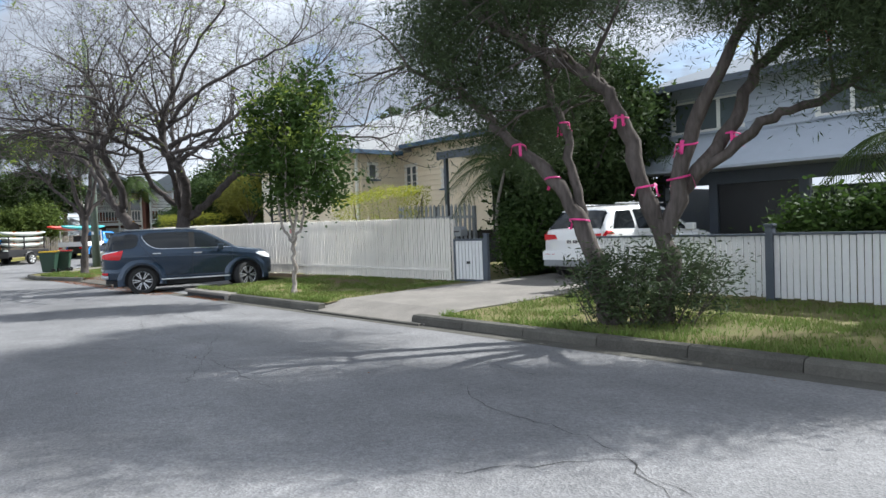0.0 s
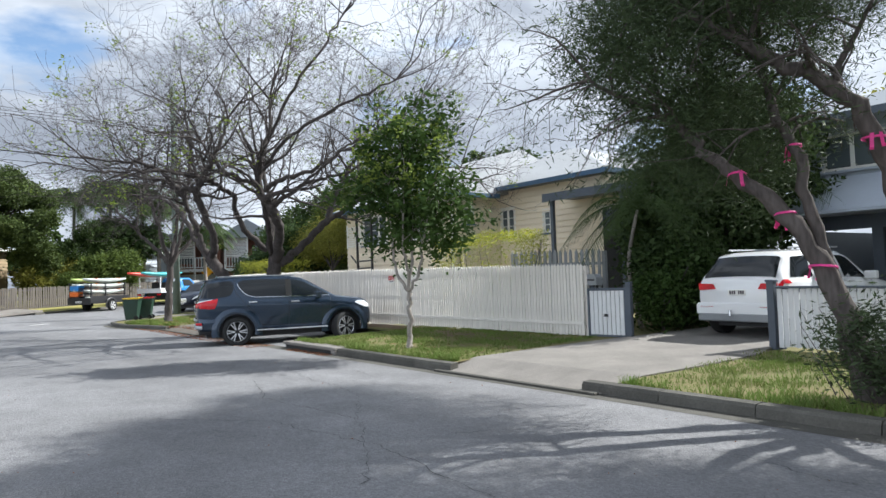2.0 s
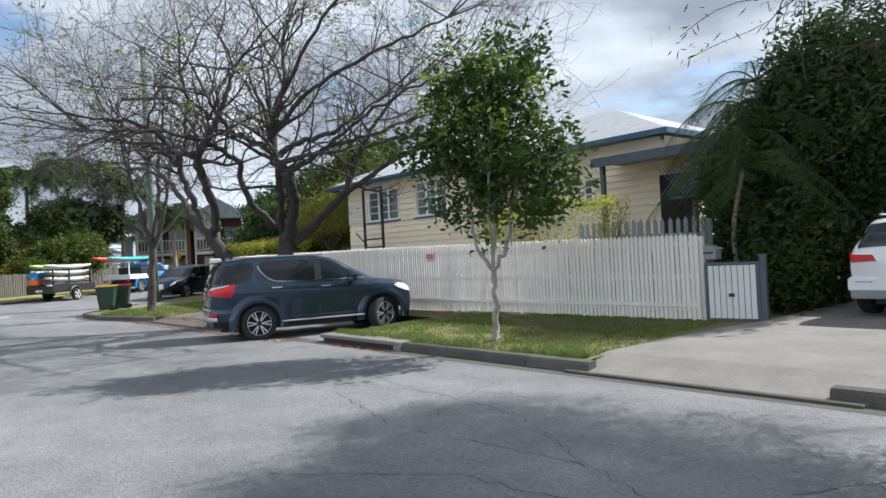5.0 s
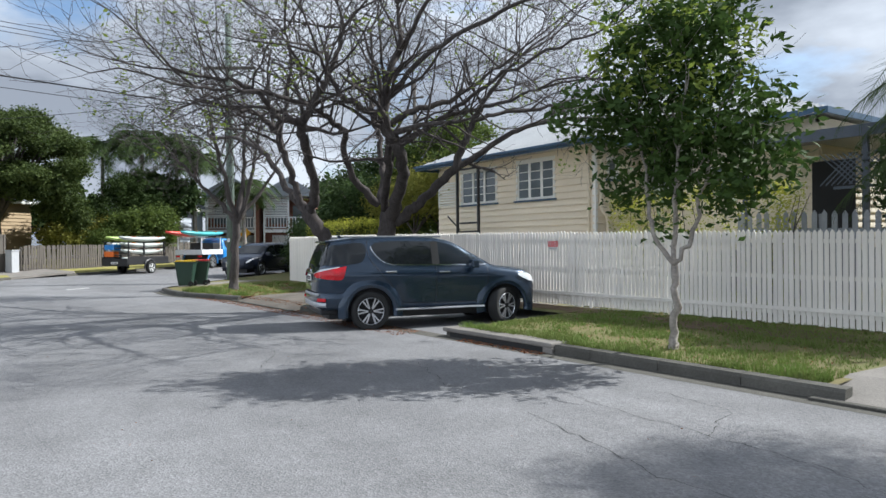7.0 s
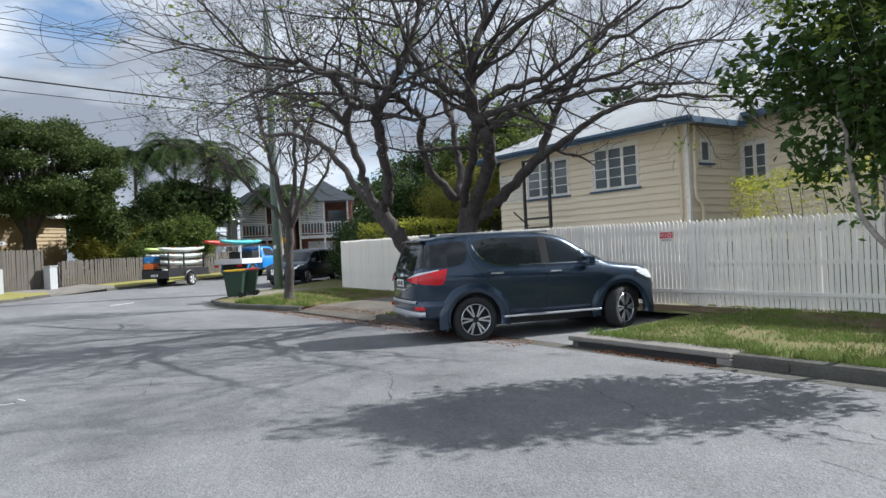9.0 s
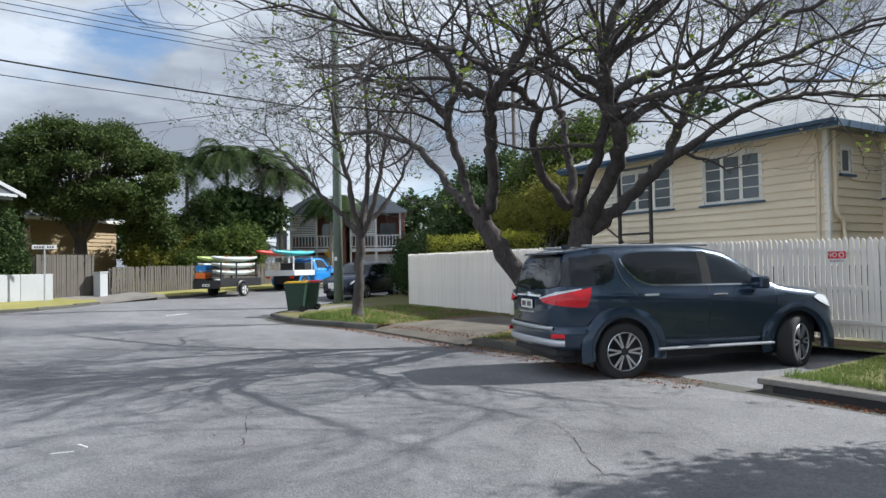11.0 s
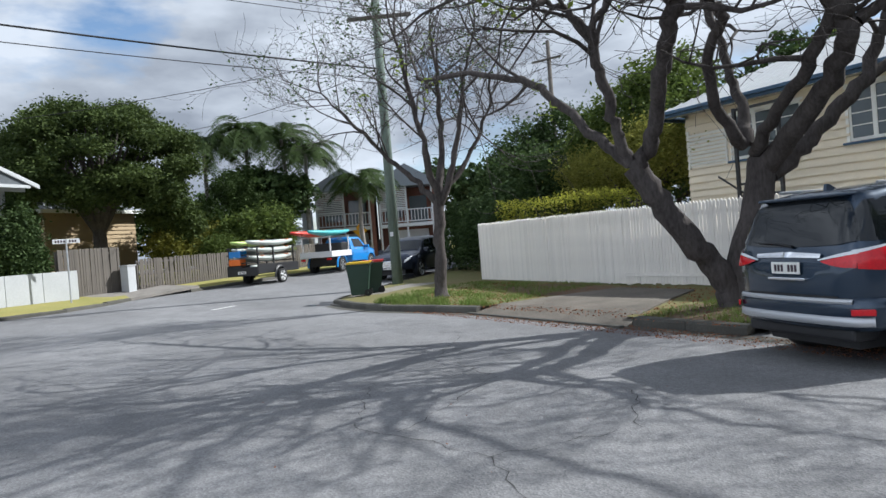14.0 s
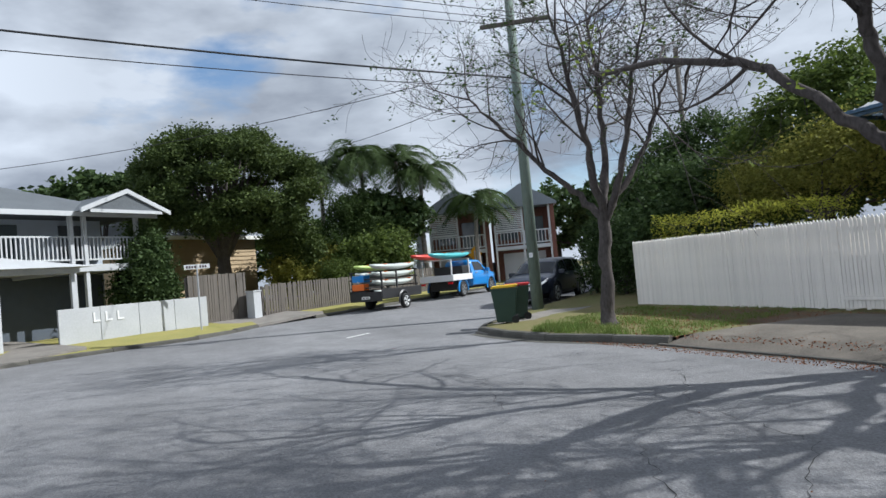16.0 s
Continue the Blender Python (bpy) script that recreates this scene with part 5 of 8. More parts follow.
def palm(name, at, height, label, seed, fronds=16, reach=2.2, trunk_r=0.13, leaf="leaf_palm", blade=0.026, fall=0.45, lift=0.0):
    rng = np.random.default_rng(seed)
    tree = thing(name, at, 0, label, "palm tree")
    tb = Tubes()
    bend = Vector((rng.normal() * 0.15, rng.normal() * 0.15, 0))
    line = [Vector((0, 0, -0.1)), Vector((0, 0, height * 0.5)) + bend, Vector((0, 0, height))]
    tb.add(smooth_line(line, 4), list(np.linspace(trunk_r * 1.2, trunk_r * 0.75, 9)), 9)
    put("trunk", tb.mesh("trunk"), "palebark", tree, smooth=True)
    for k in range(fronds):
        a = 2 * math.pi * k / fronds + rng.uniform(-0.25, 0.25)
        rise = rng.uniform(-0.1, 1.0) + lift
        out = Vector((math.cos(a), math.sin(a), 0))
        L = reach * rng.uniform(0.8, 1.15)
        mid = [Vector((0, 0, height)) + out * L * t + Vector((0, 0, L * (rise * t - (0.75 + 0.45 * rise) * t * t))) for t in np.linspace(0, 1, 10)]
        st = Tubes()
        st.add(mid, list(np.linspace(0.025, 0.005, 10)), 4)
        v, f = list(st.v), list(st.f)
        for i in range(1, 10):
            for h in (0.0, 0.2, 0.4, 0.6, 0.8):
                if i + h > 9.3:
                    continue
                p = mid[i].lerp(mid[min(i + 1, 9)], h)
                along = (mid[min(i + 1, 9)] - mid[i - 1]).normalized()
                side = along.cross(Vector((0, 0, 1))).normalized()
                ll = L * 0.31 * (1 - abs(i / 10 - 0.45) * 0.9)
                for sg in (1, -1):
                    e = p + (side * sg * 0.8 + along * 0.5 + Vector((0, 0, -fall + rng.uniform(-0.2, 0.2)))) * ll
                    w = along * blade
                    b = len(v)
                    v += [p - w, p + w, e + w * 0.2, e - w * 0.2]
                    f.append((b, b + 1, b + 2, b + 3))
        put("frond", fast_mesh("frond", np.array([tuple(q) for q in v]), np.array(f)), leaf, tree)
    return tree


def hedge(name, x0, x1, y0, y1, z0, z1, leaf, count, label, seed, size=0.03):
    rng = np.random.default_rng(seed)
    h = thing(name, ((x0 + x1) / 2, (y0 + y1) / 2, z0), 0, label, "hedge")
    n = count
    w, d, t = (x1 - x0) / 2, (y1 - y0) / 2, z1 - z0
    p = rng.uniform(-1, 1, (n, 3))
    face = rng.integers(0, 3, n)
    p[np.arange(n), face] = np.sign(p[np.arange(n), face]) * rng.uniform(0.8, 1.02, n)
    p = p * (w, d, t / 2) + (0, 0, t / 2)
    p[:, 2] += 0.10 * np.sin(p[:, 0] * 3.1) * np.sin(p[:, 0] * 1.3 + 1) + rng.normal(size=n) * 0.03
    tb = Tubes()
    for k in range(int(max(4, w * 5))):
        b = Vector((rng.uniform(-w, w), rng.uniform(-d, d) * 0.6, 0))
        tb.add([b - Vector((0, 0, 0.1)), b + Vector((rng.normal() * 0.1, 0, t * 0.5)), b + Vector((rng.normal() * 0.2, 0, t * 0.9))], [0.02, 0.014, 0.005], 5)
    put("undergrowth", tb.mesh("undergrowth"), "bark", h)
    put("foliage", leaves_mesh("foliage", p, size, rng, 2.0, 0.0), leaf, h)
    return h


# gardens behind the fence
hedge("hedge", -22.4, -17.0, 0.7, 1.9, 0.2, 2.5, "leaf_hedge", 12000, "clipped golden-green hedge behind the white fence", 31)
hedge("shrub_row", -6.4, -2.4, 0.6, 1.5, 0.2, 2.62, "leaf_hedge", 12000, "straggly yellow-green shrubs behind the picket fence", 32)
leafy("tree", (-21.5, 7.0, 0.2), 2.5, 0.2, [(0, 0, 4.6, 2.6, 2.2, 2.0), (2.2, -0.5, 4.0, 2.0, 1.8, 1.6), (-1.8, -0.5, 3.6, 1.8, 1.8, 1.6), (0.8, 0.5, 6.0, 1.8, 1.8, 1.2)], 36000, "leaf_mid", 0.09, "broad mid-green tree behind the hedge", 41)
leafy("tree", (-17.6, 8.5, 0.2), 2.0, 0.15, [(0, 0, 3.6, 2.0, 1.6, 1.6), (-1.5, -0.5, 3.2, 1.5, 1.4, 1.2)], 18000, "leaf_gold", 0.080, "olive-gold feathery shrub tree", 42, clump=0.5)
leafy("tree", (-24.6, 4.0, 0.2), 1.2, 0.15, [(0, 0, 2.6, 1.5, 1.6, 1.9), (-0.6, 1.8, 2.6, 1.5, 1.6, 2.0), (0.6, -1.4, 1.7, 1.0, 1.0, 1.3)], 19500, "leaf_dark", 0.096, "dense dark green tree beside the footpath", 43)
leafy("tree", (-28.5, 13.0, 0.3), 2.5, 0.2, [(0, 0, 4.4, 2.6, 2.6, 2.2), (2, -2, 4.0, 2.0, 2.0, 2.0)], 18000, "leaf_dark", 0.128, "dark green tree along the side street", 44)
leafy("tree", (-20.5, 16.0, 0.2), 3, 0.25, [(0, 0, 6.0, 3.6, 3.0, 2.6), (3.0, 0, 5.4, 2.6, 2.6, 2.2), (-3.0, 0, 5.2, 2.6, 2.6, 2.2)], 24000, "leaf_dark", 0.160, "tall dark tree behind the house", 45)
# dark planting beside the driveway
leafy("shrub", (0.4, 3.0, 0.15), 0.8, 0.06, [(0, 0, 1.2, 0.9, 1.4, 1.2), (-0.6, 0.6, 2.2, 0.9, 1.2, 1.2), (0.3, 1.6, 2.2, 0.9, 1.2, 1.4)], 21000, "leaf_dark", 0.080, "dense dark evergreen shrub beside the driveway", 46, category="shrub")
leafy("shrub", (0.0, 6.2, 0.15), 1.5, 0.1, [(0, 0, 3.0, 1.5, 1.5, 1.8), (1.0, 0.5, 3.6, 1.2, 1.2, 1.5), (-0.6, 0, 4.2, 1.3, 1.3, 1.2)], 19500, "leaf_dark", 0.096, "tall dark shrubs at the driveway's edge", 47, category="shrub")
for i, (x, y, h) in enumerate(((-0.6, 3.4, 3.6), (0.5, 4.6, 4.0), (-0.2, 2.2, 2.8), (1.0, 6.0, 3.6), (-1.3, 4.6, 4.6))):
    palm("cane_palm", (x, y, 0.15), h, "slender cane palm with arching fronds by the driveway", 60 + i, 12, 1.7, 0.05, blade=0.011)
palm("palm_tree", (-0.9, 4.6, 0.2), 5.0, "tall feathery palm behind the small gate", 66, 16, 2.0, 0.10, blade=0.009, fall=0.2)
leafy("tree", (0.9, 4.2, 0.15), 2.2, 0.09, [(0, 0, 3.6, 1.1, 1.2, 1.3), (-0.3, 0.4, 5.0, 1.1, 1.1, 1.0), (0.8, 0.3, 4.6, 1.0, 1.0, 1.2), (-0.9, 0.2, 2.6, 0.8, 0.9, 1.0)], 22000, "leaf_dark", 0.075, "tall dark evergreen tree beside the driveway", 51)
leafy("tree", (-1.1, 4.3, 0.15), 1.6, 0.08, [(0, 0, 1.6, 0.9, 0.9, 1.2), (-0.3, 0.2, 2.9, 0.9, 1.0, 0.9), (0.5, 0.2, 3.6, 0.9, 1.0, 0.9), (0.3, -0.6, 2.3, 0.8, 0.8, 1.0)], 20000, "leaf_dark", 0.07, "dark leafy tree under the palm by the gate", 93)
leafy("shrub", (0.75, 1.7, 0.15), 0.5, 0.04, [(0, 0, 0.7, 0.5, 0.7, 0.6), (0.1, 0.8, 1.1, 0.55, 0.7, 0.8)], 7000, "leaf_young", 0.05, "glossy green shrub at the driveway's edge", 52, category="shrub")
palm("palm_tree", (9.0, 3.4, 0.2), 2.6, "feathery palm in the garden behind the slat fence", 67, 14, 2.2, 0.1, blade=0.013)
leafy("shrub", (8.2, 1.2, 0.15), 0.5, 0.05, [(0, 0, 1.1, 0.9, 0.6, 0.4), (1.2, 0, 1.2, 0.9, 0.6, 0.5)], 7500, "leaf_young", 0.064, "leafy green shrub behind the slat fence", 48, category="shrub")
leafy("shrub", (11.5, 1.8, 0.15), 1.0, 0.08, [(0, 0, 2.2, 1.6, 1.0, 1.3), (1.5, 0, 2.6, 1.4, 1.0, 1.5)], 13500, "leaf_dark", 0.080, "dark garden shrubs behind the slat fence", 49, category="shrub")
leafy("tree", (3.6, 10.5, 0.15), 2.5, 0.12, [(0, 0, 4.2, 1.6, 1.4, 1.8), (-1.6, 0, 4.8, 1.3, 1.3, 1.3)], 13500, "leaf_gold", 0.080, "yellow-green tree beyond the driveway", 50)

leafy("shrub", (-19.8, 4.4, 0.2), 2.0, 0.08, [(0, 0, 3.4, 1.6, 0.9, 0.8), (-2.1, 0.2, 3.1, 1.3, 0.9, 0.8), (1.9, 0.3, 3.3, 1.2, 0.9, 0.7), (0.6, 0.4, 4.0, 1.0, 0.8, 0.5)], 26000, "leaf_gold", 0.05, "olive-gold feathery shrubs above the hedge", 55, category="shrub", clump=0.5)
leafy("tree", (-27.6, 5.6, 0.2), 1.8, 0.14, [(0, 0, 3.4, 1.3, 1.5, 1.9), (-0.4, 1.2, 4.6, 1.3, 1.4, 1.5), (0.8, 1.0, 2.2, 1.4, 1.5, 1.6), (0.5, 2.6, 5.4, 1.5, 1.5, 1.4)], 26000, "leaf_dark", 0.085, "dark evergreen tree overhanging the side street", 56)
leafy("shrub", (-26.3, 2.7, 0.15), 0.6, 0.07, [(0, 0, 1.0, 0.8, 0.8, 0.8), (-0.4, 0.7, 1.9, 1.0, 1.0, 1.0), (0.5, 0.6, 1.6, 0.9, 0.9, 1.2)], 16000, "leaf_dark", 0.06, "dark leafy shrub beside the side-street footpath", 57, category="shrub")
leafy("shrub", (-28.35, 3.0, 0.1), 0.6, 0.06, [(0, 0, 1.1, 0.6, 0.6, 0.9), (-0.2, 0.6, 1.9, 0.8, 0.8, 0.9), (0.4, 0.5, 1.4, 0.7, 0.7, 1.0)], 14000, "leaf_dark", 0.055, "dark evergreen shrub close behind the parked wagon", 58, category="shrub")


# ---- vehicles ----
def lerp_table(table, x):
    return float(np.interp(x, [p[0] for p in table], [p[1] for p in table]))


class Shape:
    """A car body as a skin over stations along x (front at +x) and points round its half section."""

    def __init__(self, half_w, roof, belt, sill, roof_w, plan, roof_start, roof_end):
        self.half_w, self.roof, self.belt, self.sill, self.roof_w, self.plan = half_w, roof, belt, sill, roof_w, plan
        self.x0, self.x1 = plan[0][0], plan[-1][0]

    def section(self, x):
        w = self.half_w * lerp_table(self.plan, x)
        zb, zr, zs = lerp_table(self.belt, x), lerp_table(self.roof, x), lerp_table(self.sill, x)
        rw = w * lerp_table(self.roof_w, x)
        cab = max(zr - zb, 0.0)
        r = min(0.12, 0.35 * cab + 0.03)
        return [(w * 0.90, zs), (w * 0.965, zs + 0.06), (w * 0.985, zs + 0.3 * (zb - zs)), (w, zs + 0.62 * (zb - zs)), (w * 0.99, zb - 0.05), (w * 0.955, zb), (rw + (w * 0.955 - rw) * 0.5, zb + cab * 0.5 - 0.0), (rw, zr - r * 0.6), (rw * 0.9, zr - r * 0.12), (rw * 0.55, zr + 0.005), (0.0, zr + 0.012)]

    def point(self, x, s, side=-1, out=0.0):
        sec = self.section(x)
        i = min(int(s), len(sec) - 2)
        t = s - i
        y = sec[i][0] + (sec[i + 1][0] - sec[i][0]) * t
        z = sec[i][1] + (sec[i + 1][1] - sec[i][1]) * t
        dy, dz = sec[i + 1][0] - sec[i][0], sec[i + 1][1] - sec[i][1]
        l = math.hypot(dy, dz) or 1
        return Vector((x, side * (y + out * dz / l), z - out * dy / l))

    def skin(self, arches, step=0.07):
        bm = bmesh.new()
        n = int((self.x1 - self.x0) / step)
        xs = [self.x0 + (self.x1 - self.x0) * i / n for i in range(n + 1)]
        s_list = [0, 0.5, 1, 1.33, 1.66, 2, 2.33, 2.66, 3, 3.5, 4, 4.5, 5, 5.5, 6, 6.5, 7, 7.5, 8, 9, 10]
        for side in (-1, 1):
            rows = []
            for x in xs:
                row = []
                for s in s_list:
                    p = self.point(x, s, side)
                    for ax, az, ar in arches:
                        d = Vector((p.x - ax, p.z - az))
                        if s <= 4 and d.length < ar:
                            if d.length < 1e-4:
                                d = Vector((0, 1))
                            d = d.normalized() * ar
                            if d.y < -0.2 * ar:
                                d.y = d.y
                            p = Vector((ax + d.x, p.y, az + d.y))
                    row.append(bm.verts.new(p))
                rows.append(row)
            for i in range(n):
                for j in range(len(s_list) - 1):
                    q = [rows[i][j], rows[i + 1][j], rows[i + 1][j + 1], rows[i][j + 1]]
                    c = sum((v.co for v in q), Vector()) / 4
                    if any(math.hypot(c.x - ax, c.z - az) < ar * 0.985 for ax, az, ar in arches) and s_list[j] < 4:
                        continue
                    bm.faces.new(q if side < 0 else q[::-1])
            for row in (rows[0], rows[-1]):
                pass
        # close nose and tail
        for x in (self.x0, self.x1):
            loop = [bm.verts.new(self.point(x, s, -1)) for s in s_list] + [bm.verts.new(self.point(x, s, 1)) for s in s_list[::-1][1:]]
            try:
                bm.faces.new(loop)
            except ValueError:
                pass
        bmesh.ops.remove_doubles(bm, verts=bm.verts[:], dist=0.004)
        bmesh.ops.recalc_face_normals(bm, faces=bm.faces[:])
        return bm

    def patch(self, lo, hi, s0, s1, side, out=0.006, nx=8, ns=5):
        """A panel lying on the skin; lo and hi are its ends along x at the lower and upper edge."""
        bm = bmesh.new()
        rows = []
        for j in range(ns + 1):
            t = j / ns
            s = s0 + (s1 - s0) * t
            a, b = lo[0] + (hi[0] - lo[0]) * t, lo[1] + (hi[1] - lo[1]) * t
            rows.append([bm.verts.new(self.point(a + (b - a) * i / nx, s, side, out)) for i in range(nx + 1)])
        for j in range(ns):
            for i in range(nx):
                bm.faces.new((rows[j][i], rows[j][i + 1], rows[j + 1][i + 1], rows[j + 1][i]))
        if side > 0:
            bmesh.ops.reverse_faces(bm, faces=bm.faces[:])
        return bm


def make_wheel(parent_thing, x, y, r, width, steer=0.0, spokes=6, rim_mat="alloy", side=-1):
    """Tyre, dark rim and machined spokes; its outer face looks along side."""
    w = part("wheel", bm_lathe([(r * 0.62, -width * 0.42), (r * 0.90, -width / 2), (r * 0.975, -width * 0.42), (r, -width * 0.25), (r, width * 0.25), (r * 0.975, width * 0.42), (r * 0.90, width / 2), (r * 0.70, width * 0.46), (r * 0.66, width * 0.40)], 40), "rubber", parent_thing, m=pose(x, y, r, 0, 0, steer) @ pose(0, 0, 0, 90 if side < 0 else -90, 0, 0), smooth=True)
    part("rim", bm_lathe([(r * 0.68, width * 0.43), (r * 0.655, width * 0.44), (r * 0.63, width * 0.30), (r * 0.55, width * 0.05), (0.001, width * 0.05)], 32), "plastic", w, smooth=True)
    part("rim_lip", bm_lathe([(r * 0.685, width * 0.44), (r * 0.665, width * 0.47), (r * 0.645, width * 0.43)], 32), rim_mat, w)
    for k in range(spokes):
        a = 2 * math.pi * k / spokes
        for off in (-0.16, 0.16):
            bm = bmesh.new()
            vs = []
            for rr, ww, zz in ((r * 0.14, 0.011, 0.36), (r * 0.64, 0.015, 0.40)):
                aa = a + (off if rr > r * 0.3 else off * 0.6)
                c, s2 = math.cos(aa), math.sin(aa)
                for q in (-1, 1):
                    vs.append(bm.verts.new((c * rr - s2 * ww * q, s2 * rr + c * ww * q, width * zz)))
            bm.faces.new((vs[0], vs[2], vs[3], vs[1]))
            ret = bmesh.ops.extrude_face_region(bm, geom=bm.faces[:])
            bmesh.ops.translate(bm, verts=[e for e in ret["geom"] if isinstance(e, bmesh.types.BMVert)], vec=(0, 0, 0.02))
            bmesh.ops.recalc_face_normals(bm, faces=bm.faces[:])
            part("spoke", bm, rim_mat, w)
    part("hub_cap", bm_cyl(r * 0.15, r * 0.12, width * 0.30, width * 0.44, 16), "plastic", w)
    return w


def arch_ring(x, y, z, r, w, side):
    """A raised lip round a wheel opening."""
    bm = bmesh.new()
    rings = []
    for k in range(19):
        a = math.radians(-12 + 204 * k / 18)
        c, s = math.cos(a), math.sin(a)
        rings.append([bm.verts.new((x + c * rr, y + side * oo, z + s * rr)) for rr, oo in ((r, -0.06), (r, 0.028), (r + w * 0.6, 0.034), (r + w * 1.5, -0.004))])
    for a, b in zip(rings, rings[1:]):
        for i in range(3):
            bm.faces.new((a[i], b[i], b[i + 1], a[i + 1]))
    bmesh.ops.recalc_face_normals(bm, faces=bm.faces[:])
    return bm


def suv(name, at, rz, label, paint, cfg, steer=0.0, group=""):
    car = thing(name, at, rz, label, "car", group)
    sh = cfg["shape"]
    wx0, wx1, wr = cfg["axles"][0], cfg["axles"][1], cfg["wheel_r"]
    arches = [(wx0, wr, wr + 0.075), (wx1, wr, wr + 0.075)]
    body = part("body", sh.skin(arches), paint, car, smooth=True)
    # dark wheel wells and underbody
    part("underbody", bm_box(sh.x0 + 0.25, sh.x1 - 0.3, -sh.half_w * 0.62, sh.half_w * 0.62, cfg["clear"] - 0.02, 0.75), "plastic", car)
    for wx in (wx0, wx1):
        part("wheel_well", bm_box(wx - wr - 0.05, wx + wr + 0.05, -sh.half_w * 0.80, sh.half_w * 0.80, wr * 0.9, 2 * wr + 0.06), "plastic", car)
    for side in (-1, 1):
        for wx in (wx0, wx1):
            yy = side * sh.half_w * lerp_table(sh.plan, wx) * 0.985
            part("arch_lip", arch_ring(wx, yy, wr, wr + 0.07, cfg.get("lip_width", 0.07), side), cfg.get("lip", paint), car, smooth=True)
            make_wheel(car, wx, side * (sh.half_w - 0.125), wr, 0.25, steer if wx == wx1 else 0, cfg.get("spokes", 6), cfg.get("rim", "alloy"), side)
        for kind, lo, hi, s0, s1 in cfg["side_glass"]:
            part("side_window", sh.patch(lo, hi, s0, s1, side, 0.008), kind, car, smooth=True)
            # bright or dark strip under the glass
        for lo, hi, s0, s1, m_name, pname in cfg["side_parts"]:
            part(pname, sh.patch(lo, hi, s0, s1, side, 0.011, 10, 2), m_name, car, smooth=True)
        for dx in cfg["door_lines"]:
            part("door_gap", sh.patch((dx - 0.006, dx + 0.006), (dx - 0.006, dx + 0.006), 0.8, 5.0, side, 0.004, 1, 10), "plastic", car)
        for hx in cfg["handles"]:
            p = sh.point(hx, 4.05, side, 0.03)
            part("door_handle", bm_box(-0.11, 0.11, -0.018, 0.018, -0.018, 0.018, 0.012), cfg.get("handle_mat", "silver"), car, m=Matrix.Translation(p))
        mx = cfg["mirror"]
        p = sh.point(mx, 5.15, side, 0.13)
        part("mirror", bm_box(-0.07, 0.09, -0.13, 0.10, -0.08, 0.09, 0.03), cfg.get("mirror_mat", paint), car, m=Matrix.Translation(p), smooth=False)
    return car, sh


def end_panel(sh, x, y0, y1, z0, z1, dirn, depth=0.012, bevel=0.004):
    return bm_box(min(x, x + dirn * depth), max(x, x + dirn * depth), y0, y1, z0, z1, bevel)


def bars(parent_thing, n, w, h, m, material="ink"):
    """Unreadable characters as plain bars."""
    for i in range(n):
        if i == n // 2:
            continue
        part("mark", bm_box(-w / 2 + i * w / n, -w / 2 + (i + 0.62) * w / n, -0.002, 0.002, -h / 2, h / 2), material, parent_thing, m=m)


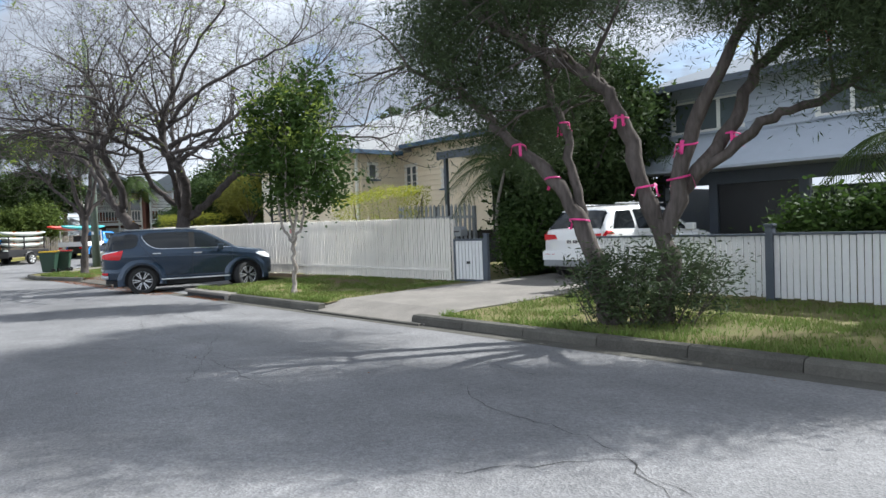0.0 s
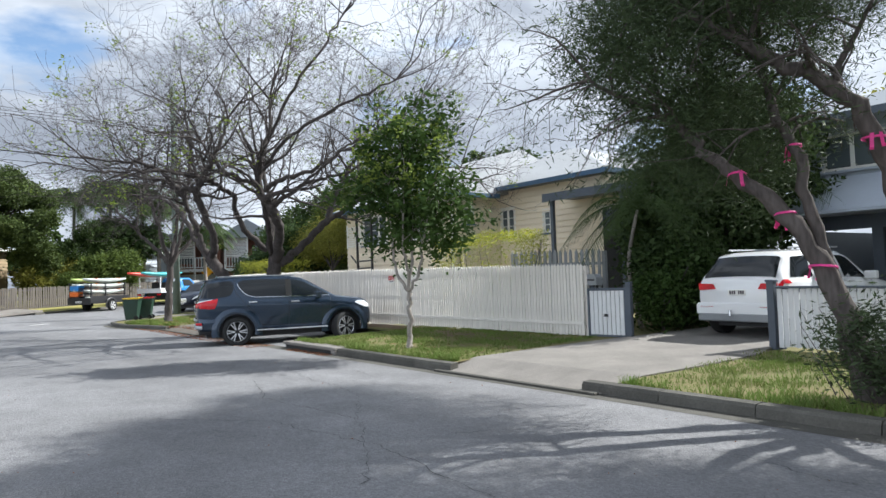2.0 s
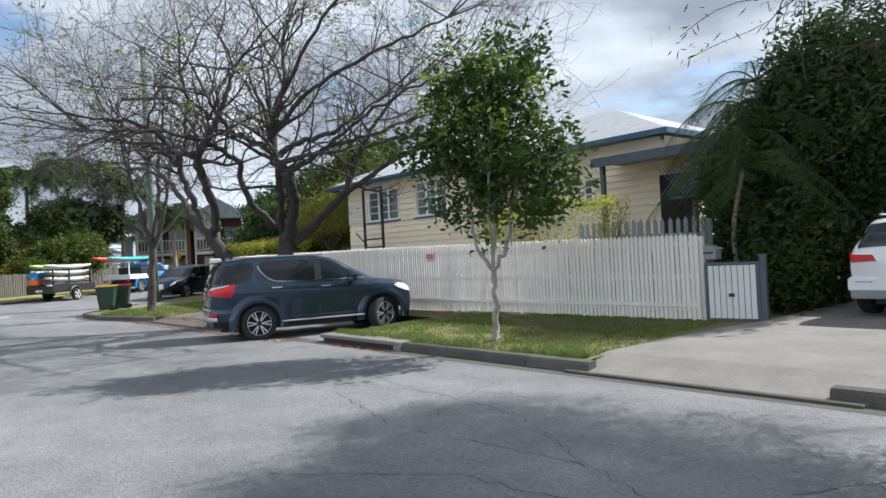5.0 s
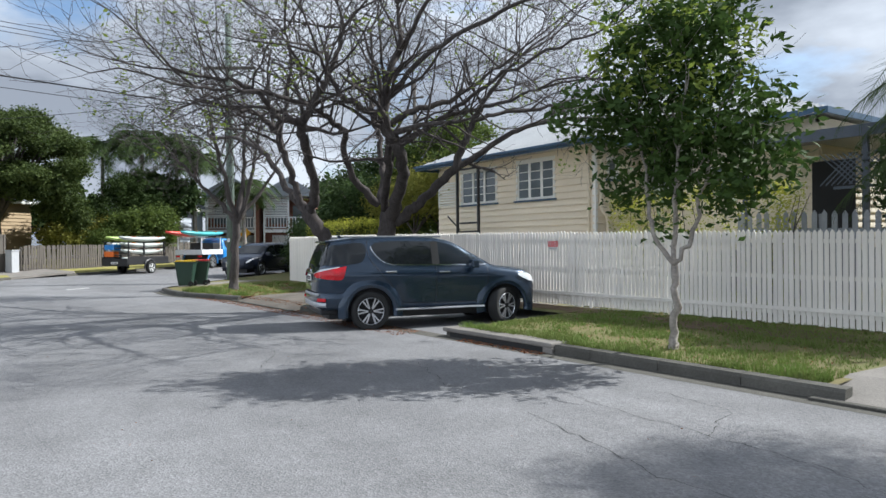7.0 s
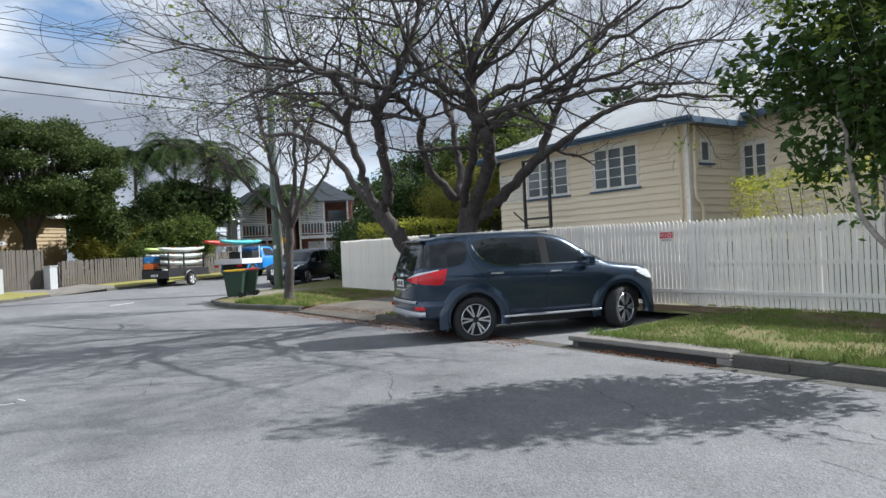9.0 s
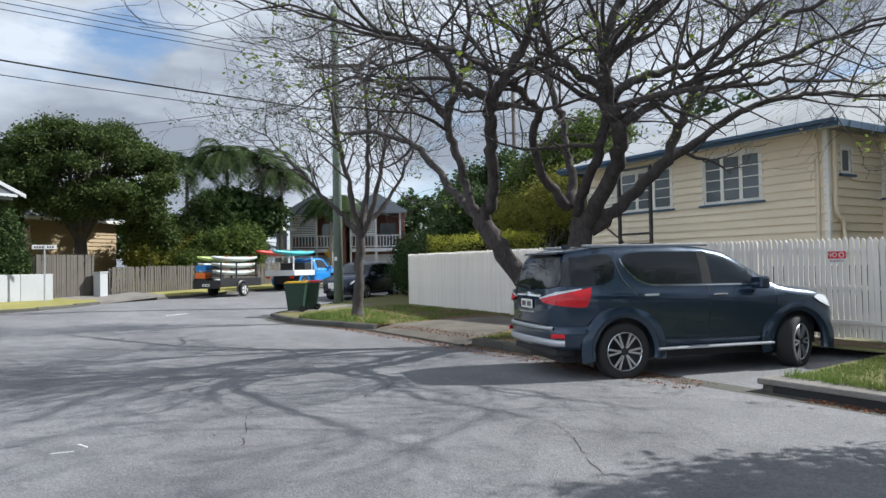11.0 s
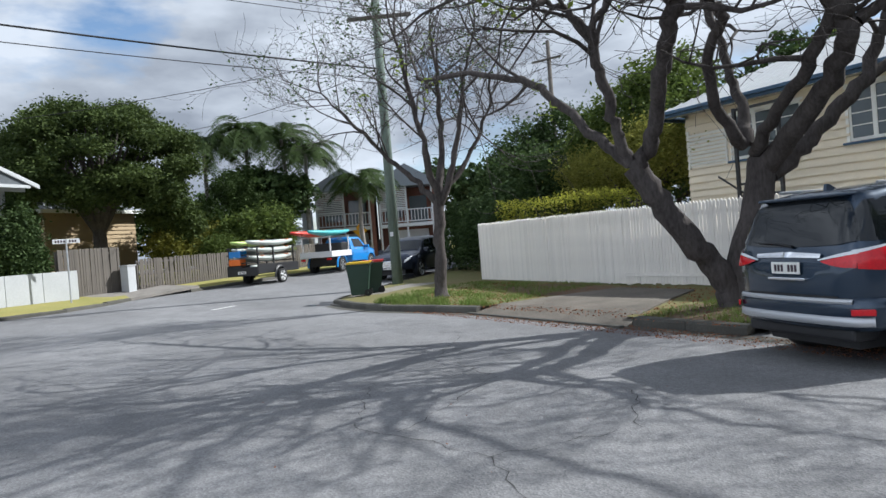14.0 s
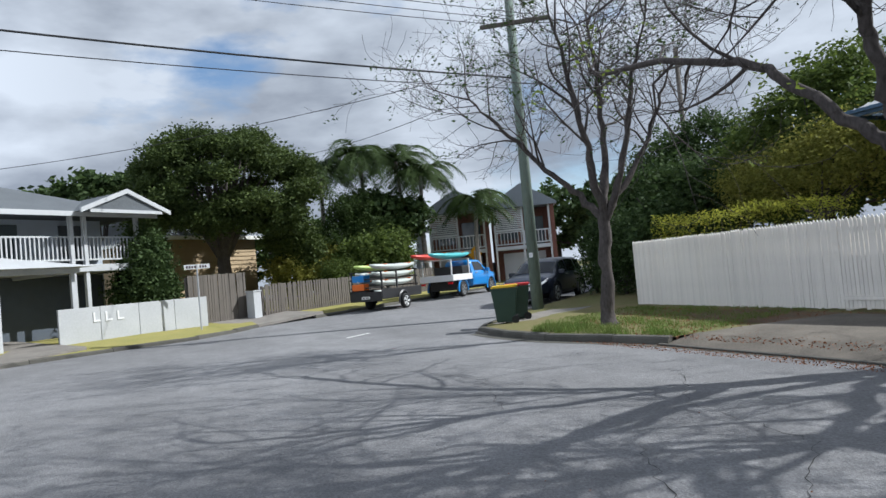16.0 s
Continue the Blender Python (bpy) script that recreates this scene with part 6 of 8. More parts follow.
# the blue-grey wagon parked across the driveway; x runs to its nose
class Body(Shape):
    """A body whose panels are laid on by their place in side view (x, z) or from behind (y, z)."""

    def section(self, x):
        soft = lambda tab: sum(lerp_table(tab, min(max(x + d, self.x0), self.x1)) for d in (-0.05, -0.025, 0, 0.025, 0.05)) / 5
        w = self.half_w * lerp_table(self.plan, x)
        zb, zr, zs = soft(self.belt), soft(self.roof), lerp_table(self.sill, x)
        rw = w * lerp_table(self.roof_w, x)
        cab = max(zr - zb, 0.02)
        r = min(0.13, 0.35 * cab + 0.02)
        return [(w * 0.90, zs), (w * 0.955, zs + 0.07), (w * 0.975, zs + 0.32 * (zb - zs)), (w * 0.995, zs + 0.66 * (zb - zs)), (w, zb - 0.10), (w * 0.955, zb), (rw + (w * 0.955 - rw) * 0.45, zb + cab * 0.52), (rw, zr - r * 0.62), (rw * 0.91, zr - r * 0.16), (rw * 0.6, zr + 0.004), (0.0, zr + 0.014)]

    def width_at(self, x, z):
        sec = self.section(x)
        if z >= sec[-1][1]:
            return 0.0
        return float(np.interp(z, [q[1] for q in sec], [q[0] for q in sec]))

    def side_point(self, x, z, side, out):
        y = self.width_at(x, z)
        nx = -(self.width_at(min(x + 0.03, self.x1), z) - self.width_at(max(x - 0.03, self.x0), z)) / 0.06
        nz = -(self.width_at(x, z + 0.03) - self.width_at(x, z - 0.03)) / 0.06
        nrm = Vector((max(min(nx, 2), -2), 1, max(min(nz, 1.2), -1.2))).normalized() * out
        return Vector((x + nrm.x, side * (y + nrm.y), z + nrm.z))

    def rear_point(self, y, z, out):
        lo, hi = self.x0, -1.0
        if self.width_at(lo, z) < abs(y):
            for _ in range(18):
                mid = (lo + hi) / 2
                if self.width_at(mid, z) < abs(y):
                    lo = mid
                else:
                    hi = mid
        else:
            hi = lo
        return Vector((hi - out, y * (1 + out), z + out * 0.3))

    def columns(self, table, place, nu=22, nv=6):
        """A panel from rows of (position, lower z, upper z)."""
        bm = bmesh.new()
        us = [q[0] for q in table]
        grid = []
        for i in range(nu + 1):
            u = us[0] + (us[-1] - us[0]) * i / nu
            a, b = np.interp(u, us, [q[1] for q in table]), np.interp(u, us, [q[2] for q in table])
            grid.append([bm.verts.new(place(u, a + (b - a) * k / nv)) for k in range(nv + 1)])
        for a, b in zip(grid, grid[1:]):
            for k in range(nv):
                bm.faces.new((a[k], b[k], b[k + 1], a[k + 1]))
        return bm

    def on_side(self, table, side, out=0.008, nu=22, nv=6):
        bm = self.columns(table, lambda x, z: self.side_point(x, z, side, out), nu, nv)
        if side > 0:
            bmesh.ops.reverse_faces(bm, faces=bm.faces[:])
        return bm

    def on_rear(self, table, out=0.01, nu=24, nv=6):
        bm = self.columns(table, lambda y, z: self.rear_point(y, z, out), nu, nv)
        bmesh.ops.reverse_faces(bm, faces=bm.faces[:])
        return bm

    def ribbon(self, pts, side, w=0.012, out=0.012):
        """A narrow strip along a line in side view."""
        line = smooth_line([Vector((x, 0, z)) for x, z in pts], 5)
        bm = bmesh.new()
        rows = []
        for i, p in enumerate(line):
            d = (line[min(i + 1, len(line) - 1)] - line[max(i - 1, 0)]).normalized()
            n = Vector((-d.z, 0, d.x)) * w / 2
            rows.append([bm.verts.new(self.side_point(q.x, q.z, side, out)) for q in (p - n, p + n)])
        for a, b in zip(rows, rows[1:]):
            bm.faces.new((a[0], b[0], b[1], a[1]))
        if side > 0:
            bmesh.ops.reverse_faces(bm, faces=bm.faces[:])
        return bm


MUX = dict(
    shape=Body(0.93,
               roof=[(-2.08, 1.02), (-2.06, 1.13), (-2.03, 1.22), (-1.97, 1.38), (-1.90, 1.56), (-1.84, 1.70), (-1.76, 1.755), (-1.5, 1.795), (-0.9, 1.83), (-0.2, 1.835), (0.3, 1.805), (0.62, 1.745), (0.82, 1.655), (1.52, 1.245), (1.66, 1.215), (2.2, 1.15), (2.4, 1.09), (2.5, 1.0), (2.56, 0.82)],
               belt=[(-2.08, 0.98), (-2.04, 1.14), (-1.95, 1.225), (-1.2, 1.235), (0.0, 1.21), (1.2, 1.18), (1.6, 1.15), (2.25, 1.05), (2.45, 0.95), (2.56, 0.72)],
               sill=[(-2.08, 0.66), (-1.8, 0.50), (-1.4, 0.42), (0, 0.40), (1.6, 0.40), (2.3, 0.36), (2.56, 0.44)],
               roof_w=[(-2.08, 0.90), (-1.9, 0.80), (-1.6, 0.775), (0.6, 0.77), (1.5, 0.84), (2.0, 0.86), (2.56, 0.82)],
               plan=[(-2.08, 0.62), (-2.06, 0.74), (-2.02, 0.82), (-1.94, 0.89), (-1.8, 0.945), (-1.5, 0.985), (-1.1, 1.0), (0, 0.99), (1.5, 1.0), (2.1, 0.98), (2.35, 0.92), (2.5, 0.82), (2.56, 0.64)], roof_start=0, roof_end=0),
    axles=(-1.085, 1.76), wheel_r=0.385, clear=0.25, spokes=6, lip_width=0.125, side_glass=[], side_parts=[], door_lines=(), handles=(-0.68, 0.42), handle_mat="chrome", mirror=1.02, mirror_mat="carblue")
CAR_RZ = 74.0
mux, sh = suv("car", (-8.166, -3.539, -0.115), CAR_RZ, "blue-grey family wagon parked nose-in across the verge", "carblue", MUX, steer=26)
for sd in (-1, 1):
    quarter = [(-1.80, 1.30, 1.34), (-1.76, 1.285, 1.50), (-1.70, 1.28, 1.64), (-1.60, 1.28, 1.675), (-1.36, 1.30, 1.70), (-1.26, 1.325, 1.70), (-1.20, 1.37, 1.69), (-1.165, 1.44, 1.66), (-1.15, 1.52, 1.60)]
    part("rear_pillar", sh.on_side([(-1.985, 1.29, 1.33), (-1.93, 1.28, 1.44), (-1.86, 1.275, 1.58), (-1.80, 1.275, 1.655), (-1.68, 1.28, 1.67)], sd, 0.006), "glass", mux, smooth=True)
    part("quarter_window", sh.on_side(quarter, sd), "glass", mux, smooth=True)
    rear_door = [(-1.03, 1.60, 1.64), (-1.00, 1.54, 1.68), (-0.94, 1.46, 1.70), (-0.86, 1.38, 1.71), (-0.76, 1.32, 1.72), (-0.64, 1.285, 1.725), (-0.5, 1.272, 1.728), (0.19, 1.262, 1.72)]
    part("side_window", sh.on_side(rear_door, sd), "glass", mux, smooth=True)
    part("door_pillar", sh.on_side([(0.19, 1.262, 1.72), (0.34, 1.26, 1.715)], sd, 0.0095, 4), "shade_and_trim", mux, smooth=True)
    front_door = [(0.34, 1.26, 1.715), (0.5, 1.258, 1.69), (0.66, 1.255, 1.645), (0.82, 1.252, 1.57), (1.0, 1.25, 1.47), (1.16, 1.248, 1.375), (1.28, 1.247, 1.30), (1.34, 1.246, 1.262)]
    part("side_window", sh.on_side(front_door, sd), "clearglass", mux, smooth=True)
    part("chrome_strip", sh.ribbon([(1.36, 1.240), (0.6, 1.246), (-0.1, 1.254), (-0.5, 1.262), (-0.66, 1.274), (-0.79, 1.315), (-0.89, 1.385), (-0.97, 1.47), (-1.03, 1.56), (-1.05, 1.63)], sd, 0.017), "chrome", mux)
    for gap in ([(-1.10, 1.75), (-1.13, 1.60), (-1.06, 1.36), (-0.93, 1.20), (-0.82, 1.05), (-0.66, 0.86), (-0.58, 0.55)], [(0.27, 1.24), (0.26, 0.9), (0.25, 0.48)], [(1.38, 1.20), (1.37, 0.9), (1.30, 0.5)], [(-0.58, 0.53), (0.3, 0.50), (1.30, 0.51)]):
        part("door_gap", sh.ribbon(gap, sd, 0.011, 0.004), "plastic", mux)
    part("body_crease", sh.ribbon([(-1.5, 1.155), (-0.7, 1.13), (0.4, 1.11), (1.5, 1.075)], sd, 0.022, 0.010), "carblue", mux, smooth=True)
    lamp_side = [(-2.0, 1.03, 1.165), (-1.9, 1.015, 1.185), (-1.75, 1.0, 1.215), (-1.64, 1.0, 1.235), (-1.60, 1.06, 1.243), (-1.57, 1.15, 1.25), (-1.545, 1.235, 1.255)]
    lamp = part("tail_lamp", sh.on_side(lamp_side, sd, 0.022), "redlens", mux, smooth=True)
    lamp_rear = [(0.44, 1.088, 1.10), (0.58, 1.05, 1.125), (0.68, 1.035, 1.145), (0.775, 1.03, 1.162)]
    part("lamp_inner", sh.on_rear(lamp_rear if sd > 0 else sorted((-a, b, c) for a, b, c in lamp_rear), 0.022), "redlens", lamp, smooth=True)
    clear_rear = [(0.40, 1.10, 1.112), (0.56, 1.126, 1.152), (0.68, 1.147, 1.178), (0.775, 1.163, 1.195)]
    part("lamp_clear", sh.on_rear(clear_rear if sd > 0 else sorted((-a, b, c) for a, b, c in clear_rear), 0.020), "clearlens", lamp, smooth=True)
    part("lamp_clear", sh.on_side([(-2.0, 1.166, 1.198), (-1.85, 1.197, 1.222), (-1.68, 1.23, 1.243)], sd, 0.020, 10, 2), "clearlens", lamp, smooth=True)
    part("head_lamp", sh.on_side([(2.06, 1.01, 1.03), (2.14, 0.96, 1.06), (2.32, 0.89, 1.04), (2.46, 0.86, 0.95)], sd, 0.014, 10, 4), "clearlens", mux, smooth=True)
    part("roof_rail", bm_box(-1.55, 0.45, sd * 0.63 - 0.016, sd * 0.63 + 0.016, 1.80, 1.838, 0.012), "grey", mux)
    part("side_step", bm_box(-0.60, 1.28, sd * 0.90 - 0.09, sd * 0.90 + 0.06, 0.385, 0.418, 0.014), "silver", mux)
    part("mud_flap", bm_box(-1.60, -1.57, sd * 0.80 - 0.13, sd * 0.80 + 0.11, 0.22, 0.52, 0.008), "plastic", mux)
rear_glass = [(-0.74, 1.28, 1.36), (-0.68, 1.27, 1.52), (-0.62, 1.26, 1.63), (-0.55, 1.25, 1.675), (-0.3, 1.24, 1.70), (0, 1.235, 1.705), (0.3, 1.24, 1.70), (0.55, 1.25, 1.675), (0.62, 1.26, 1.63), (0.68, 1.27, 1.52), (0.74, 1.28, 1.36)]
part("rear_window", sh.on_rear(rear_glass, 0.012), "glass", mux, smooth=True)
part("tailgate_chrome", sh.on_rear([(-0.42, 1.125, 1.165), (0, 1.13, 1.185), (0.42, 1.125, 1.165)], 0.025), "chrome", mux, smooth=True)
plate = part("number_plate", bm_box(-2.115, -2.10, -0.19, 0.19, 0.97, 1.09, 0.003), "plate", mux)
bars(plate, 7, 0.32, 0.07, pose(-2.118, 0, 1.03, 0, 0, 90))
part("plate_chrome", bm_box(-2.12, -2.06, -0.25, 0.25, 0.905, 0.935, 0.01), "chrome", mux)
part("tailgate_gap", sh.on_rear([(-0.60, 0.745, 0.765), (0.60, 0.745, 0.765)], 0.006, 20, 1), "plastic", mux)


def wrap(path, profile):
    """A skin swept round the tail: path of (x, y) from one side to the other, profile of (outward, z)."""
    line = smooth_line([Vector((x, y, 0)) for x, y in path], 4)
    bm = bmesh.new()
    rows = []
    for i, p in enumerate(line):
        d = (line[min(i + 1, len(line) - 1)] - line[max(i - 1, 0)]).normalized()
        n = Vector((-d.y, d.x, 0))
        rows.append([bm.verts.new(p + n * o + Vector((0, 0, z))) for o, z in profile])
    for a, b in zip(rows, rows[1:]):
        for k in range(len(profile) - 1):
            bm.faces.new((a[k], b[k], b[k + 1], a[k + 1]))
    bmesh.ops.recalc_face_normals(bm, faces=bm.faces[:])
    return bm


TAIL = [(-1.53, -0.915), (-1.75, -0.905), (-1.93, -0.86), (-2.04, -0.74), (-2.09, -0.5), (-2.11, 0), (-2.09, 0.5), (-2.04, 0.74), (-1.93, 0.86), (-1.75, 0.905), (-1.53, 0.915)]
part("rear_bumper", wrap(TAIL, [(-0.10, 0.765), (-0.01, 0.745), (0.012, 0.68), (0.005, 0.60), (-0.01, 0.50), (-0.05, 0.44), (-0.16, 0.42)]), "carblue", mux, smooth=True)
part("bumper_trim", wrap(TAIL[2:9], [(0.0, 0.575), (0.022, 0.565), (0.024, 0.50), (0.004, 0.485)]), "silver", mux, smooth=True)
part("bumper_step", wrap(TAIL[3:8], [(0.0, 0.745), (0.02, 0.735), (0.02, 0.70), (0.0, 0.69)]), "silver", mux, smooth=True)
part("bumper_lower", bm_box(-2.02, -1.70, -0.70, 0.70, 0.33, 0.45, 0.03), "plastic", mux)
for sd in (-1, 1):
    part("reflector", bm_box(-0.10, 0.10, -0.012, 0.012, 0.595, 0.655, 0.008), "redlens", mux, m=pose(-2.02, sd * 0.825, 0, 0, 0, 48 * sd))
part("spoiler", bm_box(-1.90, -1.66, -0.58, 0.58, 1.712, 1.748, 0.017), "carblue", mux)
part("fin_aerial", bm_prism([(-0.09, 0), (0.07, 0), (-0.05, 0.06), (-0.08, 0.06)], -0.02, 0.02), "carblue", mux, m=pose(-1.45, 0, 1.80))
tb = Tubes()
tb.add([Vector((-2.05, -0.05, 1.24)), Vector((-2.04, 0.15, 1.275)), Vector((-2.03, 0.45, 1.285))], [0.018, 0.013, 0.009], 6)
put("rear_wiper", tb.mesh("rear_wiper"), "plastic", mux)
part("front_grille", bm_box(2.50, 2.59, -0.42, 0.42, 0.58, 0.88, 0.02), "plastic", mux)
part("windscreen", sh.columns([(0.86, -0.60, 0.60), (1.20, -0.66, 0.66), (1.48, -0.70, 0.70)], lambda x, y: Vector((x, y, float(np.interp(abs(y), [q[0] for q in sh.section(x)[::-1]], [q[1] for q in sh.section(x)[::-1]])) + 0.008)), 12, 12), "glass", mux, smooth=True)

# the white wagon on the concrete driveway, tail to the street
Q5 = dict(
    shape=Shape(0.94,
                roof=[(-2.05, 0.98), (-2.0, 1.08), (-1.95, 1.18), (-1.82, 1.36), (-1.62, 1.56), (-1.4, 1.61), (-0.4, 1.645), (0.4, 1.60), (0.75, 1.50), (1.45, 1.08), (2.1, 0.98), (2.45, 0.86), (2.58, 0.74)],
                belt=[(-2.05, 0.95), (-1.95, 1.08), (-1.2, 1.06), (0.0, 1.03), (1.3, 1.0), (2.2, 0.90), (2.58, 0.66)],
                sill=[(-2.05, 0.45), (-1.7, 0.38), (0, 0.32), (1.6, 0.32), (2.58, 0.40)],
                roof_w=[(-2.05, 0.90), (-1.7, 0.76), (0.6, 0.76), (1.5, 0.84), (2.58, 0.80)],
                plan=[(-2.05, 0.86), (-1.95, 0.94), (-1.5, 0.985), (0, 0.99), (1.5, 1.0), (2.2, 0.92), (2.58, 0.62)], roof_start=0, roof_end=0),
    axles=(-1.3, 1.5), wheel_r=0.36, clear=0.22, spokes=5,
    side_glass=[("glass", (-1.70, -0.95), (-1.45, -0.95), 5.2, 6.8), ("glass", (-0.85, 0.1), (-0.85, 0.05), 5.15, 6.85), ("glass", (0.2, 1.1), (0.14, 0.6), 5.15, 6.85)],
    side_parts=[((-1.2, 1.2), (-1.2, 1.2), 0.05, 0.8, "grey", "sill_trim")], door_lines=(-0.9, 0.15, 1.2), handles=(-0.7, 0.35), mirror=1.0, handle_mat="carwhite")
audi, sq = suv("car", (3.0, 3.05, 0.17), 87, "white wagon parked on the concrete driveway, tail outwards", "carwhite", Q5)
pl = part("number_plate", end_panel(sq, -2.05, -0.18, 0.18, 0.80, 0.91, -1, 0.02), "plate", audi)
bars(pl, 7, 0.31, 0.07, pose(-2.073, 0, 0.855, 0, 0, 90))
for sd in (-1, 1):
    part("tail_lamp", sq.patch((-2.045, -1.74), (-2.02, -1.80), 3.9, 4.95, sd, 0.016, 6, 3), "redlens", audi, smooth=True)
    part("tail_lamp_inner", bm_prism([(sd * 0.44, 0.92), (sd * 0.80, 0.90), (sd * 0.81, 1.03), (sd * 0.5, 1.02)], -0.025, 0.0), "redlens", audi, m=pose(-2.05, 0, 0, 0, 0, -90))
    part("reflector", bm_box(-2.10, -2.05, sd * 0.62 - 0.15, sd * 0.62 + 0.15, 0.56, 0.60, 0.008), "redlens", audi)
    part("roof_rail", bm_box(-1.3, 0.5, sd * 0.62 - 0.02, sd * 0.62 + 0.02, 1.66, 1.69, 0.01), "silver", audi)
bump = bm_prism([(-0.88, 0.42), (0.88, 0.42), (0.88, 0.66), (-0.88, 0.66)], 0, 0.22)
bmesh.ops.bevel(bump, geom=bump.edges[:], offset=0.03, segments=2, affect="EDGES")
part("rear_bumper", bump, "carwhite", audi, m=pose(-1.88, 0, 0, 0, 0, 90))
part("bumper_lower", bm_box(-2.10, -1.85, -0.84, 0.84, 0.30, 0.46, 0.03), "grey", audi)
part("tow_ball", bm_cyl(0.03, 0.025, 0, 0.1, 12), "chrome", audi, m=pose(-2.14, 0.1, 0.42))


# ---- the side street and the far side of the junction ----
CD = math.degrees(math.atan2(0.8, -0.6))      # heading of the side street

# white wall with three plain number shapes
wall = thing("garden_wall", (-33.1, -10.65, 0.35), CD + 180 - 9, "low white panelled garden wall by the corner", "wall")
for i in range(4):
    part("panel", bm_box(i * 1.27, i * 1.27 + 1.255, -0.05, 0.05, -0.3, 1.1, 0.006), "farwhite", wall)
for i in range(3):
    part("number_shape", bm_box(3.05 + i * 0.38, 3.27 + i * 0.38, 0.05, 0.07, 0.62, 0.68), "white", wall)
    part("number_shape", bm_box(3.21 + i * 0.38, 3.27 + i * 0.38, 0.05, 0.07, 0.68, 0.92), "white", wall)
pil = thing("gate_pillar", (-34.6, -8.75, 0.4), CD, "white rendered gate pillar", "pillar")
part("shaft", bm_box(-0.2, 0.2, -0.2, 0.2, -0.2, 1.05, 0.01), "farwhite", pil)
part("cap", bm_box(-0.23, 0.23, -0.23, 0.23, 1.05, 1.1, 0.01), "farwhite", pil)
fence_line("paling_fence", (-33.6, -11.2), (-34.9, -9.0), 0.4, 0.4, 2.25, 2.25, 0.105, 0.10, "oldwood", "tall dark timber paling gate beside a white pillar", pointed=False)
fence_line("paling_fence", (-34.9, -8.3), (-39.3, -2.4), 0.4, 0.5, 1.70, 1.75, 0.15, 0.115, "oldwood", "old grey timber paling fence behind the trailer", pointed=False, lean=2.5)
fence_line("paling_fence", (-39.3, -2.4), (-43.0, 2.6), 0.5, 0.5, 1.75, 1.9, 0.15, 0.115, "oldwood", "old grey timber paling fence along the side street", pointed=False, lean=2.5)
fw = thing("garden_wall", (-44.5, 4.4, 0.4), CD, "long white rendered wall along the side street", "wall")
part("wall_body", bm_box(0, 7, -0.1, 0.1, -0.2, 1.5, 0.01), "farwhite", fw)

# street name sign
ss = thing("street_sign", (-31.9, -10.95, 0.22), CD - 35, "street name sign with a white blade on a steel pole", "sign")
part("pole", bm_cyl(0.03, 0.03, -0.1, 2.35, 12), "silver", ss)
bl = part("blade", bm_box(-0.42, 0.42, -0.015, 0.015, 2.20, 2.36, 0.004), "white", ss)
bars(bl, 8, 0.7, 0.08, pose(0, -0.018, 2.28))
ys = thing("warning_sign", (-46.4, 6.9, 0.45), CD + 100, "yellow diamond warning sign on a steel pole", "sign")
part("pole", bm_cyl(0.035, 0.035, -0.1, 2.3, 10), "silver", ys)
part("diamond", bm_box(-0.35, 0.35, -0.01, 0.01, -0.35, 0.35, 0.004), "signyellow", ys, m=pose(0, -0.05, 2.1, 0, 45, 0))
part("symbol", bm_box(-0.07, 0.07, -0.025, -0.012, -0.2, 0.2), "plastic", ys, m=pose(0, -0.05, 2.1))

# power pole, cross-arms and cables
pole = thing("power_pole", (-25.65, -1.3, 0.05), 0, "tall green-grey treated timber power pole with cross-arm", "power pole")
part("pole", bm_cyl(0.19, 0.13, -0.2, 11.6, 18), "polegreen", pole, smooth=True)
arm = part("cross_arm", bm_box(-0.06, 0.06, -1.1, 1.1, 0, 0.12, 0.01), "oldwood", pole, m=pose(0.2, 0, 9.15, 0, 0, -35))
for k in range(4):
    part("insulator", bm_cyl(0.04, 0.025, 0.12, 0.26, 10), "grey", arm, m=pose(0, -0.95 + k * 0.63, 0))
part("bracket", bm_box(-0.02, 0.02, -0.02, 0.02, 0, 0.9), "grey", pole, m=pose(0.2, 0.1, 8.5, -40, 0, -35))
part("number_tag", bm_box(-0.06, 0.06, -0.205, -0.19, 1.7, 1.85), "silver", pole, m=pose(0, 0, 0, 0, 0, 40))


def cable(a, b, sag, r, label):
    tb = Tubes()
    a, b = Vector(a), Vector(b)
    pts = [a.lerp(b, i / 16) - Vector((0, 0, sag * 4 * (i / 16) * (1 - i / 16))) for i in range(17)]
    tb.add(pts, [r] * 17, 5)
    return tagged(put("overhead_cable", tb.mesh("overhead_cable"), "wire"), label, "cable", "overhead cables")


cable((-25.7, -1.4, 7.55), (-24.0, -36, 9.8), 0.45, 0.028, "thick black overhead cable strung from the power pole")
cable((-25.7, -1.4, 7.2), (-24.2, -36, 9.2), 0.45, 0.014, "thin overhead cable strung from the power pole")
for k in range(3):
    cable((-25.65 + 0.5 * k - 0.4, -1.3 + 0.7 * k - 0.6, 9.4), (-24.6 + 0.7 * k, -36, 11.3), 0.5, 0.012, "bare overhead line from the cross-arm")
cable((-25.6, -1.3, 8.1), (-37.5, -18.5, 6.9), 0.4, 0.012, "thin service cable to a house across the junction")
cable((-25.6, -1.3, 7.6), (-41.5, -5.0, 8.1), 0.3, 0.012, "thin service cable over the side street")
cable((-25.6, -1.3, 7.5), (-45.5, 2.2, 8.4), 0.3, 0.010, "thin service cable along the side street")
cable((-25.6, -1.3, 8.2), (-36, 15.2, 11.6), 0.3, 0.012, "thin overhead line between two power poles")
p2 = thing("power_pole", (-36.0, 15.4, 0.3), 0, "grey timber power pole behind the garden trees", "power pole")
